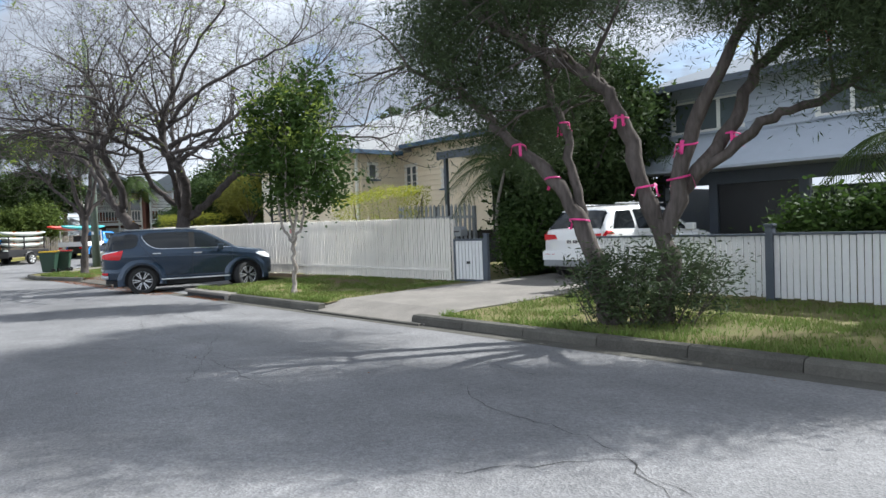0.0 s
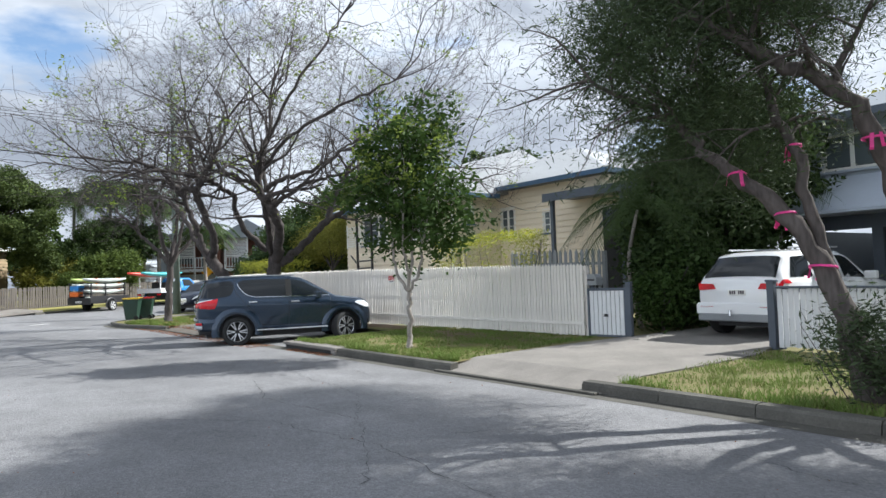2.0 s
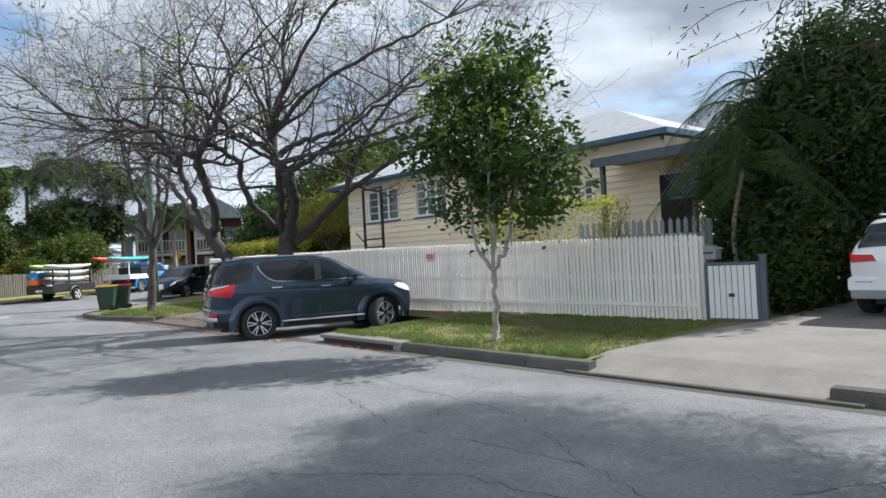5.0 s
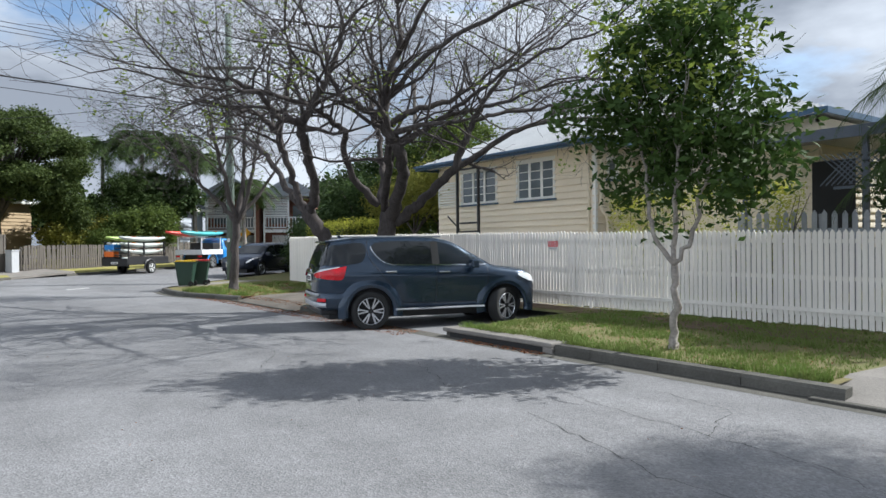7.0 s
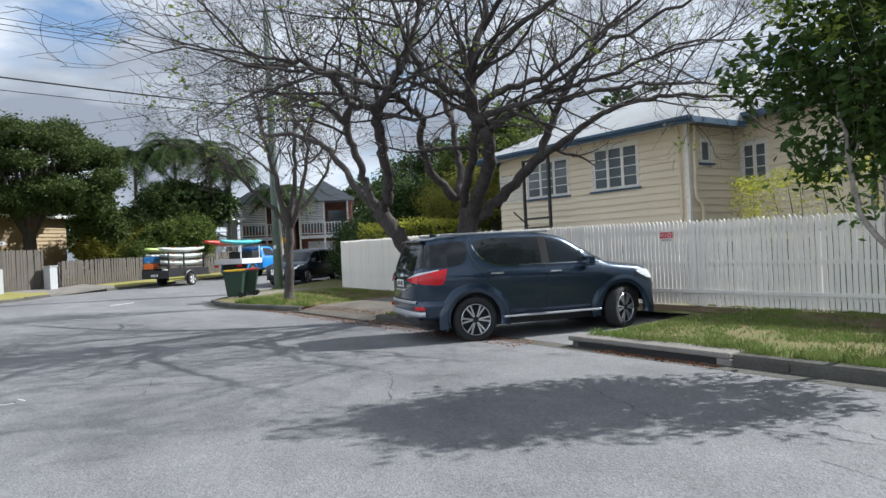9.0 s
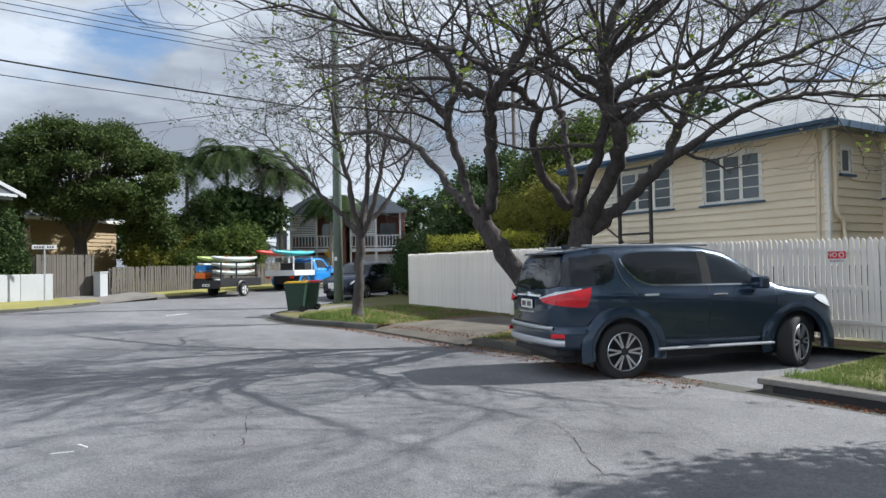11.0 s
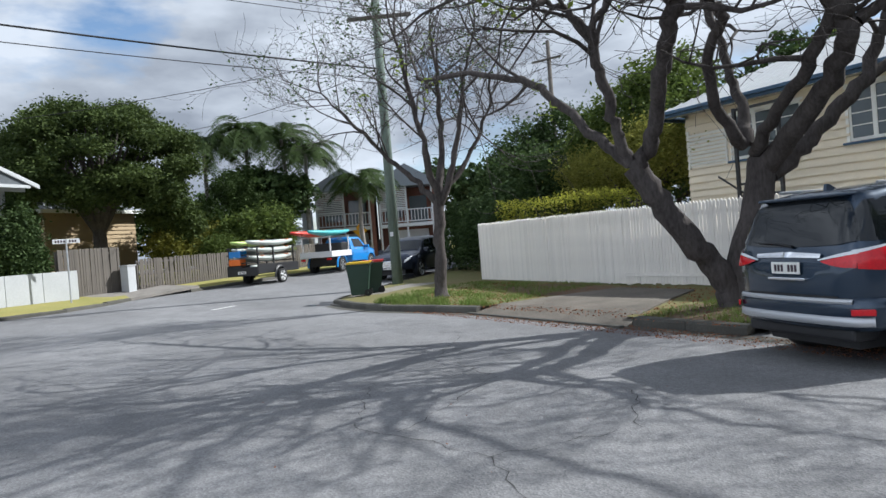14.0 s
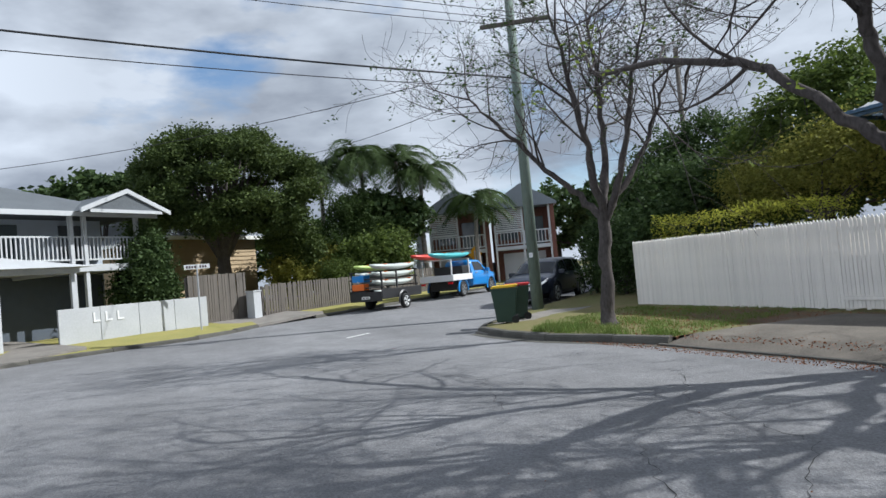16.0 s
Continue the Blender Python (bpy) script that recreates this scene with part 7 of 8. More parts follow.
part("pole", bm_cyl(0.17, 0.12, -0.2, 12.6, 14), "oldwood", p2, smooth=True)
part("cross_arm", bm_box(-1.0, 1.0, -0.05, 0.05, 11.4, 11.52, 0.01), "oldwood", p2, m=pose(0, -0.2, 0, 0, 0, 20))
ant = thing("aerial", (-16.4, 6.5, 5.3), 0, "thin rooftop television aerial", "aerial")
part("mast", bm_cyl(0.015, 0.012, 0, 2.0, 8), "silver", ant)
for k in range(4):
    part("element", bm_box(-0.3, 0.3, -0.006, 0.006, 1.5 + k * 0.13, 1.512 + k * 0.13), "silver", ant, m=pose(0, 0, 0, 0, 0, 30))

# wheelie bins
def bin_at(x, y, rz, lid):
    b = thing("wheelie_bin", (x, y, 0.06), rz, f"dark green wheelie bin with a {lid} lid by the footpath", "bin", "bins by the footpath")
    bm = bmesh.new()
    lo = [bm.verts.new(p) for p in ((-0.21, -0.22, 0.04), (0.21, -0.22, 0.04), (0.21, 0.24, 0.04), (-0.21, 0.24, 0.04))]
    hi = [bm.verts.new(p) for p in ((-0.29, -0.32, 0.92), (0.29, -0.32, 0.92), (0.29, 0.36, 0.92), (-0.29, 0.36, 0.92))]
    bm.faces.new(lo[::-1])
    bm.faces.new(hi)
    for i in range(4):
        bm.faces.new((lo[i], lo[(i + 1) % 4], hi[(i + 1) % 4], hi[i]))
    bmesh.ops.bevel(bm, geom=bm.edges[:], offset=0.025, segments=2, affect="EDGES")
    part("tub", bm, "bingreen", b)
    part("rim", bm_box(-0.31, 0.31, -0.34, 0.38, 0.88, 0.925, 0.012), "bingreen", b)
    bl = bm_prism([(-0.33, 0.93), (0.35, 0.93), (0.40, 1.0), (-0.28, 0.99)], -0.3, 0.3)
    bmesh.ops.bevel(bl, geom=bl.edges[:], offset=0.015, segments=2, affect="EDGES")
    part("lid", bl, "binyellow" if lid == "yellow" else "binred", b, m=pose(0, 0, 0, 0, 0, 90))
    part("handle", bm_box(-0.24, 0.24, 0.42, 0.45, 0.95, 0.98, 0.01), "bingreen", b)
    for sx in (-0.27, 0.27):
        part("wheel", bm_lathe([(0.02, -0.025), (0.1, -0.025), (0.1, 0.025), (0.02, 0.025)], 18), "rubber", b, m=pose(sx, 0.26, 0.1, 0, 90, 0))


bin_at(-22.75, -4.05, -30, "yellow")
bin_at(-23.35, -3.35, -25, "red")
bin_at(-38.7, 5.9, 150, "red")

# trailer stacked with kayaks
trl = thing("trailer", (-34.7, -3.2, road_z(-34, -3) + 0.0), CD, "black box trailer carrying stacked kayaks", "trailer")
part("bed", bm_box(-1.5, 1.5, -0.78, 0.78, 0.48, 0.55, 0.01), "blackmetal", trl)
for sd in (-1, 1):
    part("side_panel", bm_box(-1.5, 1.5, sd * 0.78 - 0.02, sd * 0.78 + 0.02, 0.5, 0.88, 0.005), "blackmetal", trl)
    for x in (-1.4, -0.3, 1.2):
        part("rack_post", bm_box(x - 0.03, x + 0.03, sd * 0.74 - 0.03, sd * 0.74 + 0.03, 0.55, 1.62, 0.005), "blackmetal", trl)
    part("mudguard", arch_ring(0.0, sd * 0.86, 0.33, 0.36, 0.06, sd), "blackmetal", trl)
    make_wheel(trl, 0.0, sd * 0.90, 0.31, 0.18, 0, 5, "white", sd)
for x in (-1.4, 1.2):
    for z in (0.95, 1.3, 1.6):
        part("rack_bar", bm_box(x - 0.03, x + 0.03, -0.85, 0.85, z, z + 0.05, 0.005), "blackmetal", trl)
part("tailgate", bm_box(-1.54, -1.5, -0.78, 0.78, 0.42, 0.80, 0.005), "blackmetal", trl)
part("crate", bm_box(-1.47, -1.0, 0.1, 0.7, 1.22, 1.5, 0.03), "carbright", trl)
part("storage_box", bm_box(-1.46, -0.9, 0.06, 0.72, 0.55, 0.86, 0.02), "blackmetal", trl)
part("crate", bm_box(-1.5, -1.1, 0.1, 0.7, 0.88, 1.15, 0.03), "orange", trl)
tb = Tubes()
tb.add([Vector((1.5, 0, 0.5)), Vector((2.6, 0, 0.5))], [0.05, 0.05], 8)
put("drawbar", tb.mesh("drawbar"), "blackmetal", trl)
pl = part("number_plate", bm_box(-1.57, -1.545, -0.2, 0.2, 0.52, 0.63), "plate", trl)
bars(pl, 6, 0.3, 0.06, pose(-1.573, 0, 0.575, 0, 0, 90))


def kayak(at, rz, length, w, h, material, tilt=0):
    k = thing("kayak", at, rz, "pale plastic sit-on kayak strapped to the rack" if "white" in material else "bright coloured plastic kayak strapped to the rack", "kayak", "kayaks on the trailer")
    bm = bmesh.new()
    rows = []
    for i in range(15):
        t = -1 + 2 * i / 14
        s = max(1 - abs(t) ** 2.4, 0.02)
        rise = 0.10 * t * t
        rows.append([bm.verts.new((t * length / 2, math.cos(a) * w / 2 * s ** 0.7, rise + (math.sin(a) * h / 2) * (0.35 + 0.65 * s))) for a in [2 * math.pi * j / 12 for j in range(12)]])
    for a, b in zip(rows, rows[1:]):
        for j in range(12):
            bm.faces.new((a[j], a[(j + 1) % 12], b[(j + 1) % 12], b[j]))
    bm.faces.new(rows[0][::-1])
    bm.faces.new(rows[-1])
    bmesh.ops.recalc_face_normals(bm, faces=bm.faces[:])
    part("hull", bm, material, k, smooth=True)
    part("cockpit", bm_lathe([(0.20, 0.0), (0.24, 0.02), (0.20, 0.03)], 20), "plastic", k, m=pose(-0.1, 0, h / 2 - 0.015) @ Matrix.Diagonal((2.0, 0.75, 1, 1)))
    for x in (-0.9, 0.9):
        part("strap", bm_box(x - 0.025, x + 0.025, -w / 2 * 0.86, w / 2 * 0.86, h / 2 - 0.02, h / 2 + 0.012), "orange", k)
    return k


tz = road_z(-34, -3)
for dy, z, m_name, ln in ((-0.42, 0.72, "kayak_white", 3.0), (-0.38, 1.12, "kayak_white", 3.1), (-0.40, 1.47, "kayak_white", 3.2), (0.42, 1.12, "kayak_white", 3.0), (0.40, 1.47, "kayak_white", 3.2), (-0.42, 1.78, "kayak_white", 3.4), (0.40, 1.78, "kayak_green", 3.4)):
    p = Vector((-34.7, -3.2, 0)) + Vector((-0.6, 0.8, 0)) * 0.0 + Vector((0.8, 0.6, 0)) * (-dy)
    kayak((p.x, p.y, tz + z), CD + random.uniform(-1.5, 1.5), ln, 0.72, 0.26, m_name)

# blue utility truck towing it
UTE = dict(
    shape=Shape(0.92,
                roof=[(-0.3, 1.30), (-0.2, 1.70), (0.0, 1.78), (0.8, 1.76), (1.0, 1.70), (1.55, 1.22), (2.3, 1.08), (2.6, 0.95), (2.7, 0.85)],
                belt=[(-0.3, 1.15), (1.5, 1.13), (2.4, 1.02), (2.7, 0.75)], sill=[(-0.3, 0.45), (1.6, 0.42), (2.7, 0.48)],
                roof_w=[(-0.3, 0.8), (1.0, 0.78), (1.6, 0.84), (2.7, 0.8)], plan=[(-0.3, 0.97), (1.5, 1.0), (2.3, 0.94), (2.7, 0.7)], roof_start=0, roof_end=0),
    axles=(-1.35, 1.75), wheel_r=0.37, clear=0.35, spokes=6, rim="grey",
    side_glass=[("glass", (0.0, 1.2), (-0.05, 0.75), 5.2, 6.8)], side_parts=[((-0.2, 1.3), (-0.2, 1.3), 0.1, 0.8, "plastic", "sill_trim")], door_lines=(-0.15, 1.3), handles=(0.1,), mirror=1.15)
ut = Vector((-38.6, 2.1, 0))
ute, su = suv("utility_truck", (ut.x, ut.y, road_z(ut.x, ut.y)), CD, "bright blue flat-tray utility truck with a kayak rack", "carbright", UTE)
ute["category"] = "truck"
part("tray", bm_box(-2.4, -0.42, -0.92, 0.92, 0.80, 0.88, 0.01), "white", ute)
for sd in (-1, 1):
    part("tray_side", bm_box(-2.4, -0.42, sd * 0.92 - 0.015, sd * 0.92 + 0.015, 0.82, 1.10, 0.005), "white", ute)
    for x in (-2.3, -0.5):
        part("rack_post", bm_box(x - 0.03, x + 0.03, sd * 0.8 - 0.03, sd * 0.8 + 0.03, 0.88, 1.8, 0.005), "white", ute)
    part("tail_lamp", bm_box(-2.42, -2.38, sd * 0.75 - 0.12, sd * 0.75 + 0.12, 0.66, 0.76), "redlens", ute)
part("tray_back", bm_box(-2.42, -2.38, -0.92, 0.92, 0.82, 1.10, 0.005), "white", ute)
part("toolbox", bm_box(-1.2, -0.5, -0.8, 0.8, 0.88, 1.5, 0.03), "plastic", ute)
for x in (-2.3, -0.5):
    part("rack_bar", bm_box(x - 0.03, x + 0.03, -0.85, 0.85, 1.8, 1.85, 0.005), "white", ute)
kp = ut + Vector((-0.6, 0.8, 0)) * -1.6
uz = road_z(ut.x, ut.y)
kayak((kp.x + 0.32, kp.y + 0.24, uz + 2.02), CD, 4.0, 0.75, 0.3, "kayak_teal")
kayak((kp.x - 0.36, kp.y - 0.27, uz + 2.02), CD, 4.4, 0.72, 0.3, "kayak_red")

# dark wagon facing out of the side street
dk, sd_ = suv("car", (-29.7, 1.68, road_z(-29.7, 1.7) - 0.02), CD + 180, "dark navy wagon parked facing out of the side street", "cardark", Q5)
part("grille", bm_box(2.53, 2.60, -0.35, 0.35, 0.5, 0.75, 0.02), "chrome", dk)
for s in (-1, 1):
    part("head_lamp", sd_.patch((2.25, 2.5), (2.2, 2.45), 3.8, 4.9, s, 0.014, 6, 3), "clearlens", dk, smooth=True)
pl = part("number_plate", bm_box(2.60, 2.62, -0.18, 0.18, 0.42, 0.52), "plate", dk)
bars(pl, 6, 0.3, 0.06, pose(2.623, 0, 0.47, 0, 0, 90))


def top_glass(sh, x0, x1, parent_thing, name, material="glass", inset=0.9, nx=8):
    """Glass lying over the slope of the skin between two stations."""
    bm = bmesh.new()
    rows = []
    ss_ = [7.25, 7.6, 8, 8.5, 9, 9.5, 10]
    for i in range(nx + 1):
        x = x0 + (x1 - x0) * i / nx
        rows.append([bm.verts.new(sh.point(x, s, -1, 0.0) + Vector((0, 0, 0.0))) for s in ss_] + [bm.verts.new(sh.point(x, s, 1, 0.0)) for s in ss_[::-1][1:]])
    for a, b in zip(rows, rows[1:]):
        for j in range(len(a) - 1):
            bm.faces.new((a[j], a[j + 1], b[j + 1], b[j]))
    bm.normal_update()
    bmesh.ops.recalc_face_normals(bm, faces=bm.faces[:])
    if sum(f_.normal.z for f_ in bm.faces) < 0:
        bmesh.ops.reverse_faces(bm, faces=bm.faces[:])
    bm.normal_update()
    for v_ in bm.verts:
        v_.co += v_.normal * 0.010
    part(name, bm, material, parent_thing, smooth=True)


top_glass(sq, -1.97, -1.66, audi, "rear_window")
top_glass(sq, 0.80, 1.40, audi, "windscreen")
top_glass(sd_, 0.80, 1.40, dk, "windscreen")
top_glass(su, 1.05, 1.50, ute, "windscreen")


def plain_house(name, at, rz, w, d, z0, z1, ridge, board, label, roof="roofwhite", windows=(), overhang=0.5, pitch=0.25):
    """A boarded house with a hip roof; x along its street front, which looks along -y."""
    h = thing(name, at, rz, label, "house")
    I = Matrix.Identity(4)
    _, b0 = board_wall((0, 0), (w, 0), z0, z1, [(a, b, c, e) for a, b, c, e in windows], h, I, board, pitch)
    board_wall((w, 0), (w, d), z0, z1, [], h, I, board, pitch)
    board_wall((0, d), (0, 0), z0, z1, [], h, I, board, pitch)
    board_wall((w, d), (0, d), z0, z1, [], h, I, board, pitch * 3)
    for a, b, c, e in windows:
        casement(h, b0, a, b, c, e, 2, 1, False, sill_mat="trimwhite")
    # near-black block in place of the shade below the floor
    part("base", bm_box(0.1, w - 0.1, 0.1, d - 0.1, -0.3, z0), "shade_and_trim", h)
    bm = bmesh.new()
    o = overhang
    c = [bm.verts.new(p) for p in ((-o, -o, z1), (w + o, -o, z1), (w + o, d + o, z1), (-o, d + o, z1))]
    rr = min(w, d) / 2
    if w > d:
        r = [bm.verts.new((rr, d / 2, ridge)), bm.verts.new((w - rr, d / 2, ridge))]
        fs = ((c[0], c[1], r[1], r[0]), (c[1], c[2], r[1]), (c[2], c[3], r[0], r[1]), (c[3], c[0], r[0]))
    else:
        r = [bm.verts.new((w / 2, rr, ridge)), bm.verts.new((w / 2, max(d - rr, rr + 0.1), ridge))]
        fs = ((c[0], c[1], r[0]), (c[1], c[2], r[1], r[0]), (c[2], c[3], r[1]), (c[3], c[0], r[0], r[1]))
    for f_ in fs:
        bm.faces.new(f_)
    bm.faces.new(c[::-1])
    part("roof", bm, roof, h)
    for x0, x1, y0, y1 in ((-o, w + o, -o - 0.04, -o), (-o - 0.04, -o, -o, d + o), (w + o, w + o + 0.04, -o, d + o)):
        part("fascia", bm_box(x0, x1, y0, y1, z1 - 0.16, z1 + 0.02), "trimwhite", h)
    return h


# tan house behind the timber gate: corner towards the junction
house_t = plain_house("house", (-49.3, -16.7, 0.4), math.degrees(math.atan2(0.6, 0.8)), 9.0, 5.4, 0.8, 4.0, 6.2, "tanboard", "tan weatherboard house with pale roof behind the timber gate", windows=((6.4, 7.2, 1.75, 3.0), (2.5, 3.5, 1.75, 3.0)), pitch=0.22)
aw = part("awning", bm_box(-0.55, 0.55, -0.5, 0.02, -0.02, 0.02, 0.005), "greyboard", house_t, m=pose(6.8, -0.28, 3.0, 25, 0, 0))
# pale house with balcony, and its carport
bal = thing("house", (-35.3, -13.0, 0.35), CD, "white two-storey house with a railed balcony and hip roof", "house")
bal.matrix_basis = bal.matrix_basis @ Matrix.Diagonal((-1, 1, 1, 1))
part("wall", bm_box(0, 12, 1.8, 8, 0, 4.4, 0.0), "greyboard", bal)
part("balcony_floor", bm_box(-0.3, 12, -0.2, 1.8, 2.35, 2.6, 0.01), "farwhite", bal)
for i, x in enumerate((-0.2, 1.9, 2.4, 5.5, 8.5, 11.5)):
    part("post", bm_box(x - 0.07, x + 0.07, -0.15, 0.0, 0, 4.4, 0.006), "farwhite", bal)
for z in (2.75, 3.55):
    part("rail", bm_box(-0.2, 12, -0.11, -0.05, z, z + 0.06, 0.005), "farwhite", bal)
for i in range(75):
    part("baluster", bm_box(0, 0.045, -0.1, -0.06, 2.8, 3.56), "farwhite", bal, m=pose(-0.1 + i * 0.15, 0, 0))
part("dark_window", bm_box(3.2, 4.6, 1.74, 1.8, 2.7, 4.2), "pane", bal)
part("dark_window", bm_box(7.0, 9.0, 1.74, 1.8, 2.7, 4.2), "pane", bal)
part("door", bm_box(0.8, 1.7, 1.74, 1.8, 2.6, 4.2), "roofdark", bal)
part("under_wall", bm_box(0.2, 5, 1.6, 1.8, 0, 2.3), "slate", bal)
bm = bmesh.new()
c = [bm.verts.new(p) for p in ((-0.7, -0.6, 4.4), (12.5, -0.6, 4.4), (12.5, 8.5, 4.4), (-0.7, 8.5, 4.4))]
r = [bm.verts.new((4.0, 4, 6.1)), bm.verts.new((8, 4, 6.1))]
for q in ((c[0], c[1], r[1], r[0]), (c[1], c[2], r[1]), (c[2], c[3], r[0], r[1]), (c[3], c[0], r[0])):
    bm.faces.new(q)
bm.faces.new(c[::-1])
part("roof", bm, "roofdark", bal)
gb = bm_prism([(-0.9, 4.4), (2.6, 4.4), (0.85, 5.15)], -1.1, 3.5)
part("gable_roof", gb, "roofdark", bal)
for outline in ([(-0.95, 4.32), (0.85, 5.06), (0.85, 5.22), (-0.95, 4.48)], [(2.65, 4.32), (2.65, 4.48), (0.85, 5.22), (0.85, 5.06)]):
    part("barge_board", bm_prism(outline, -1.18, -1.1), "farwhite", bal)
part("gable_beam", bm_box(-0.6, 2.3, -1.14, -1.1, 4.34, 4.46), "farwhite", bal)
part("fascia", bm_box(-0.74, 12.5, -0.66, -0.6, 4.25, 4.42, 0.005), "farwhite", bal)
cp = thing("carport", (-31.6, -14.6, 0.3), CD, "white open carport with a low pitched roof", "carport")
cp.matrix_basis = cp.matrix_basis @ Matrix.Diagonal((-1, 1, 1, 1))
for x in (0.1, 2.4, 4.7, 7.0):
    for y in (0.1, 4.6):
        part("post", bm_box(x - 0.06, x + 0.06, y - 0.06, y + 0.06, -0.2, 2.3, 0.006), "farwhite", cp)
part("beam", bm_box(-0.1, 7.2, -0.02, 0.1, 2.28, 2.45, 0.006), "farwhite", cp)
part("beam", bm_box(-0.1, 0.05, 0, 4.8, 2.28, 2.45, 0.006), "farwhite", cp)
bm = bmesh.new()
c = [bm.verts.new(p) for p in ((-0.4, -0.4, 2.46), (7.6, -0.4, 2.46), (7.6, 5.0, 2.46), (-0.4, 5.0, 2.46))]
r = [bm.verts.new((2.5, 2.3, 3.15)), bm.verts.new((5, 2.3, 3.15))]
for q in ((c[0], c[1], r[1], r[0]), (c[1], c[2], r[1]), (c[2], c[3], r[0], r[1]), (c[3], c[0], r[0])):
    bm.faces.new(q)
bm.faces.new(c[::-1])
part("roof", bm, "farwhite", cp)
part("red_machine", bm_box(1.0, 2.6, 3.0, 4.2, 0, 1.1, 0.1), "brick", cp)
part("stored_box", bm_box(3.4, 4.6, 3.2, 4.4, 0, 0.9, 0.05), "plastic", cp)

# houses along the side street
plain_house("house", (-50.5, -2.5, 0.4), 37, 6.0, 4.0, 0.8, 3.9, 5.8, "greyboard", "pale grey boarded house behind the palms", windows=((1.2, 2.3, 1.8, 3.1), (3.8, 5.0, 1.8, 3.1)), pitch=0.3)
for k in range(2):
    tx, ty = -49.3 + 0.46 * (4.2 * k + 4.1), 5.0 + 0.888 * (4.2 * k + 4.1)
    th = thing("townhouse", (tx, ty, 0.4), 62.6, "brown brick townhouse with white balcony and pale louvred screen", "house", "townhouses")
    part("wall", bm_box(-4.0, 0, 0, 6, 0, 4.9), "brick", th)
    part("fin_wall", bm_box(-0.25, 0.0, -1.7, 0, 0, 4.9, 0.01), "brick", th)
    part("roof", bm_prism([(-4.3, 4.9), (0.2, 4.9), (0.2, 5.05), (-2.0, 6.4), (-4.3, 5.05)], -1.9, 6.5), "roofwhite", th)
    part("balcony", bm_box(-3.9, -0.25, -1.6, 0.0, 2.2, 2.42, 0.01), "white", th)
    for x in (-3.84, -2.05, -0.32):
        part("post", bm_box(x - 0.06, x + 0.06, -1.6, -1.48, 0, 4.9, 0.005), "white", th)
    for z in (2.52, 3.3):
        part("rail", bm_box(-3.84, -0.32, -1.56, -1.5, z, z + 0.07), "white", th)
    for i in range(16):
        part("baluster", bm_box(0, 0.05, -1.55, -1.51, 2.55, 3.3), "white", th, m=pose(-3.75 + i * 0.22, 0, 0))
    sc_ = part("screen", bm_box(-3.8, -2.1, -1.53, -1.5, 3.40, 3.46), "white", th)
    for i in range(12):
        part("slat", bm_box(-3.8, -2.1, -1.56, -1.5, 3.46 + i * 0.12, 3.53 + i * 0.12), "white", sc_)
    part("door", bm_box(-1.8, -0.6, -0.03, 0, 2.42, 4.3), "pane", th)
    part("window", bm_box(-3.5, -2.3, -0.03, 0, 2.9, 4.3), "pane", th)
    part("garage_door", bm_box(-3.4, -0.6, -0.03, 0, 0, 2.0), "white", th)

# trees across the junction
frng = np.random.default_rng(17)
FIG = []
for k in range(46):
    a, u = 2.39996 * k, (k + 0.5) / 46
    rr = 4.0 * math.sqrt(max(1 - (1 - u) ** 2.2, 0)) * frng.uniform(0.82, 1.12)
    FIG.append((rr * math.cos(a) * 0.9, rr * math.sin(a) + 0.2, 5.0 + 3.6 * (1 - u) ** 0.8 + frng.uniform(-0.5, 0.4), frng.uniform(0.6, 1.15), frng.uniform(0.6, 1.15), frng.uniform(0.3, 0.55)))
FIG += [(2.6 * math.cos(0.9 * k + 0.3), 3.3 * math.sin(0.9 * k + 0.3), 4.2 + 0.8 * math.sin(2.3 * k), 0.9, 0.95, 0.45) for k in range(7)]
FIG += [(2.5, -3.2 + 0.85 * k, 4.7 + 0.5 * math.sin(1.7 * k), 1.0, 0.85, 0.6) for k in range(8)]
FIG += [(1.0, 3.4, 3.6, 1.0, 1.0, 0.7), (0.6, 4.0, 2.8, 0.8, 0.8, 0.7), (0.5, 2.7, 3.2, 0.8, 0.7, 0.5), (0.4, -3.5, 4.2, 0.9, 0.8, 0.6)]
leafy("tree", (-41.0, -9.1, 0.4), 2.9, 0.36, FIG, 125000, "leaf_fig", 0.085, "huge spreading dark evergreen tree", 71, clump=0.36, shell=0.3, limbs=18)
leafy("shrub", (-35.6, -12.6, 0.35), 0.6, 0.1, [(0, 0, 1.4, 1.15, 1.2, 1.3), (0, 0, 2.6, 0.9, 0.9, 1.0), (0, 0.1, 3.4, 0.5, 0.5, 0.6)], 26000, "leaf_dark", 0.075, "dense upright dark green shrub by the wall", 72, category="shrub", shell=0.5)
leafy("tree", (-42.0, -1.6, 0.4), 0.8, 0.12, [(0, 0, 2.0, 1.7, 1.7, 1.5), (0.2, 1.2, 2.4, 1.3, 1.3, 1.3)], 20000, "leaf_mid", 0.10, "round bright green bushy tree behind the palings", 73)
leafy("tree", (-43.6, -3.6, 0.4), 0.8, 0.1, [(0, 0, 2.0, 1.4, 1.6, 1.2), (0.6, -1.8, 1.8, 1.2, 1.4, 1.2)], 14300, "leaf_gold", 0.095, "olive and brown shrub behind the palings", 74)
leafy("tree", (-46.5, -14.5, 0.4), 3.0, 0.2, [(0, 0, 6.6, 2.0, 2.4, 1.2), (-2, -3, 6.2, 2.4, 2.4, 1.0), (0, 2.5, 6.8, 2, 2, 1.2)], 15600, "leaf_dark", 0.190, "dark tree behind the white house", 75)
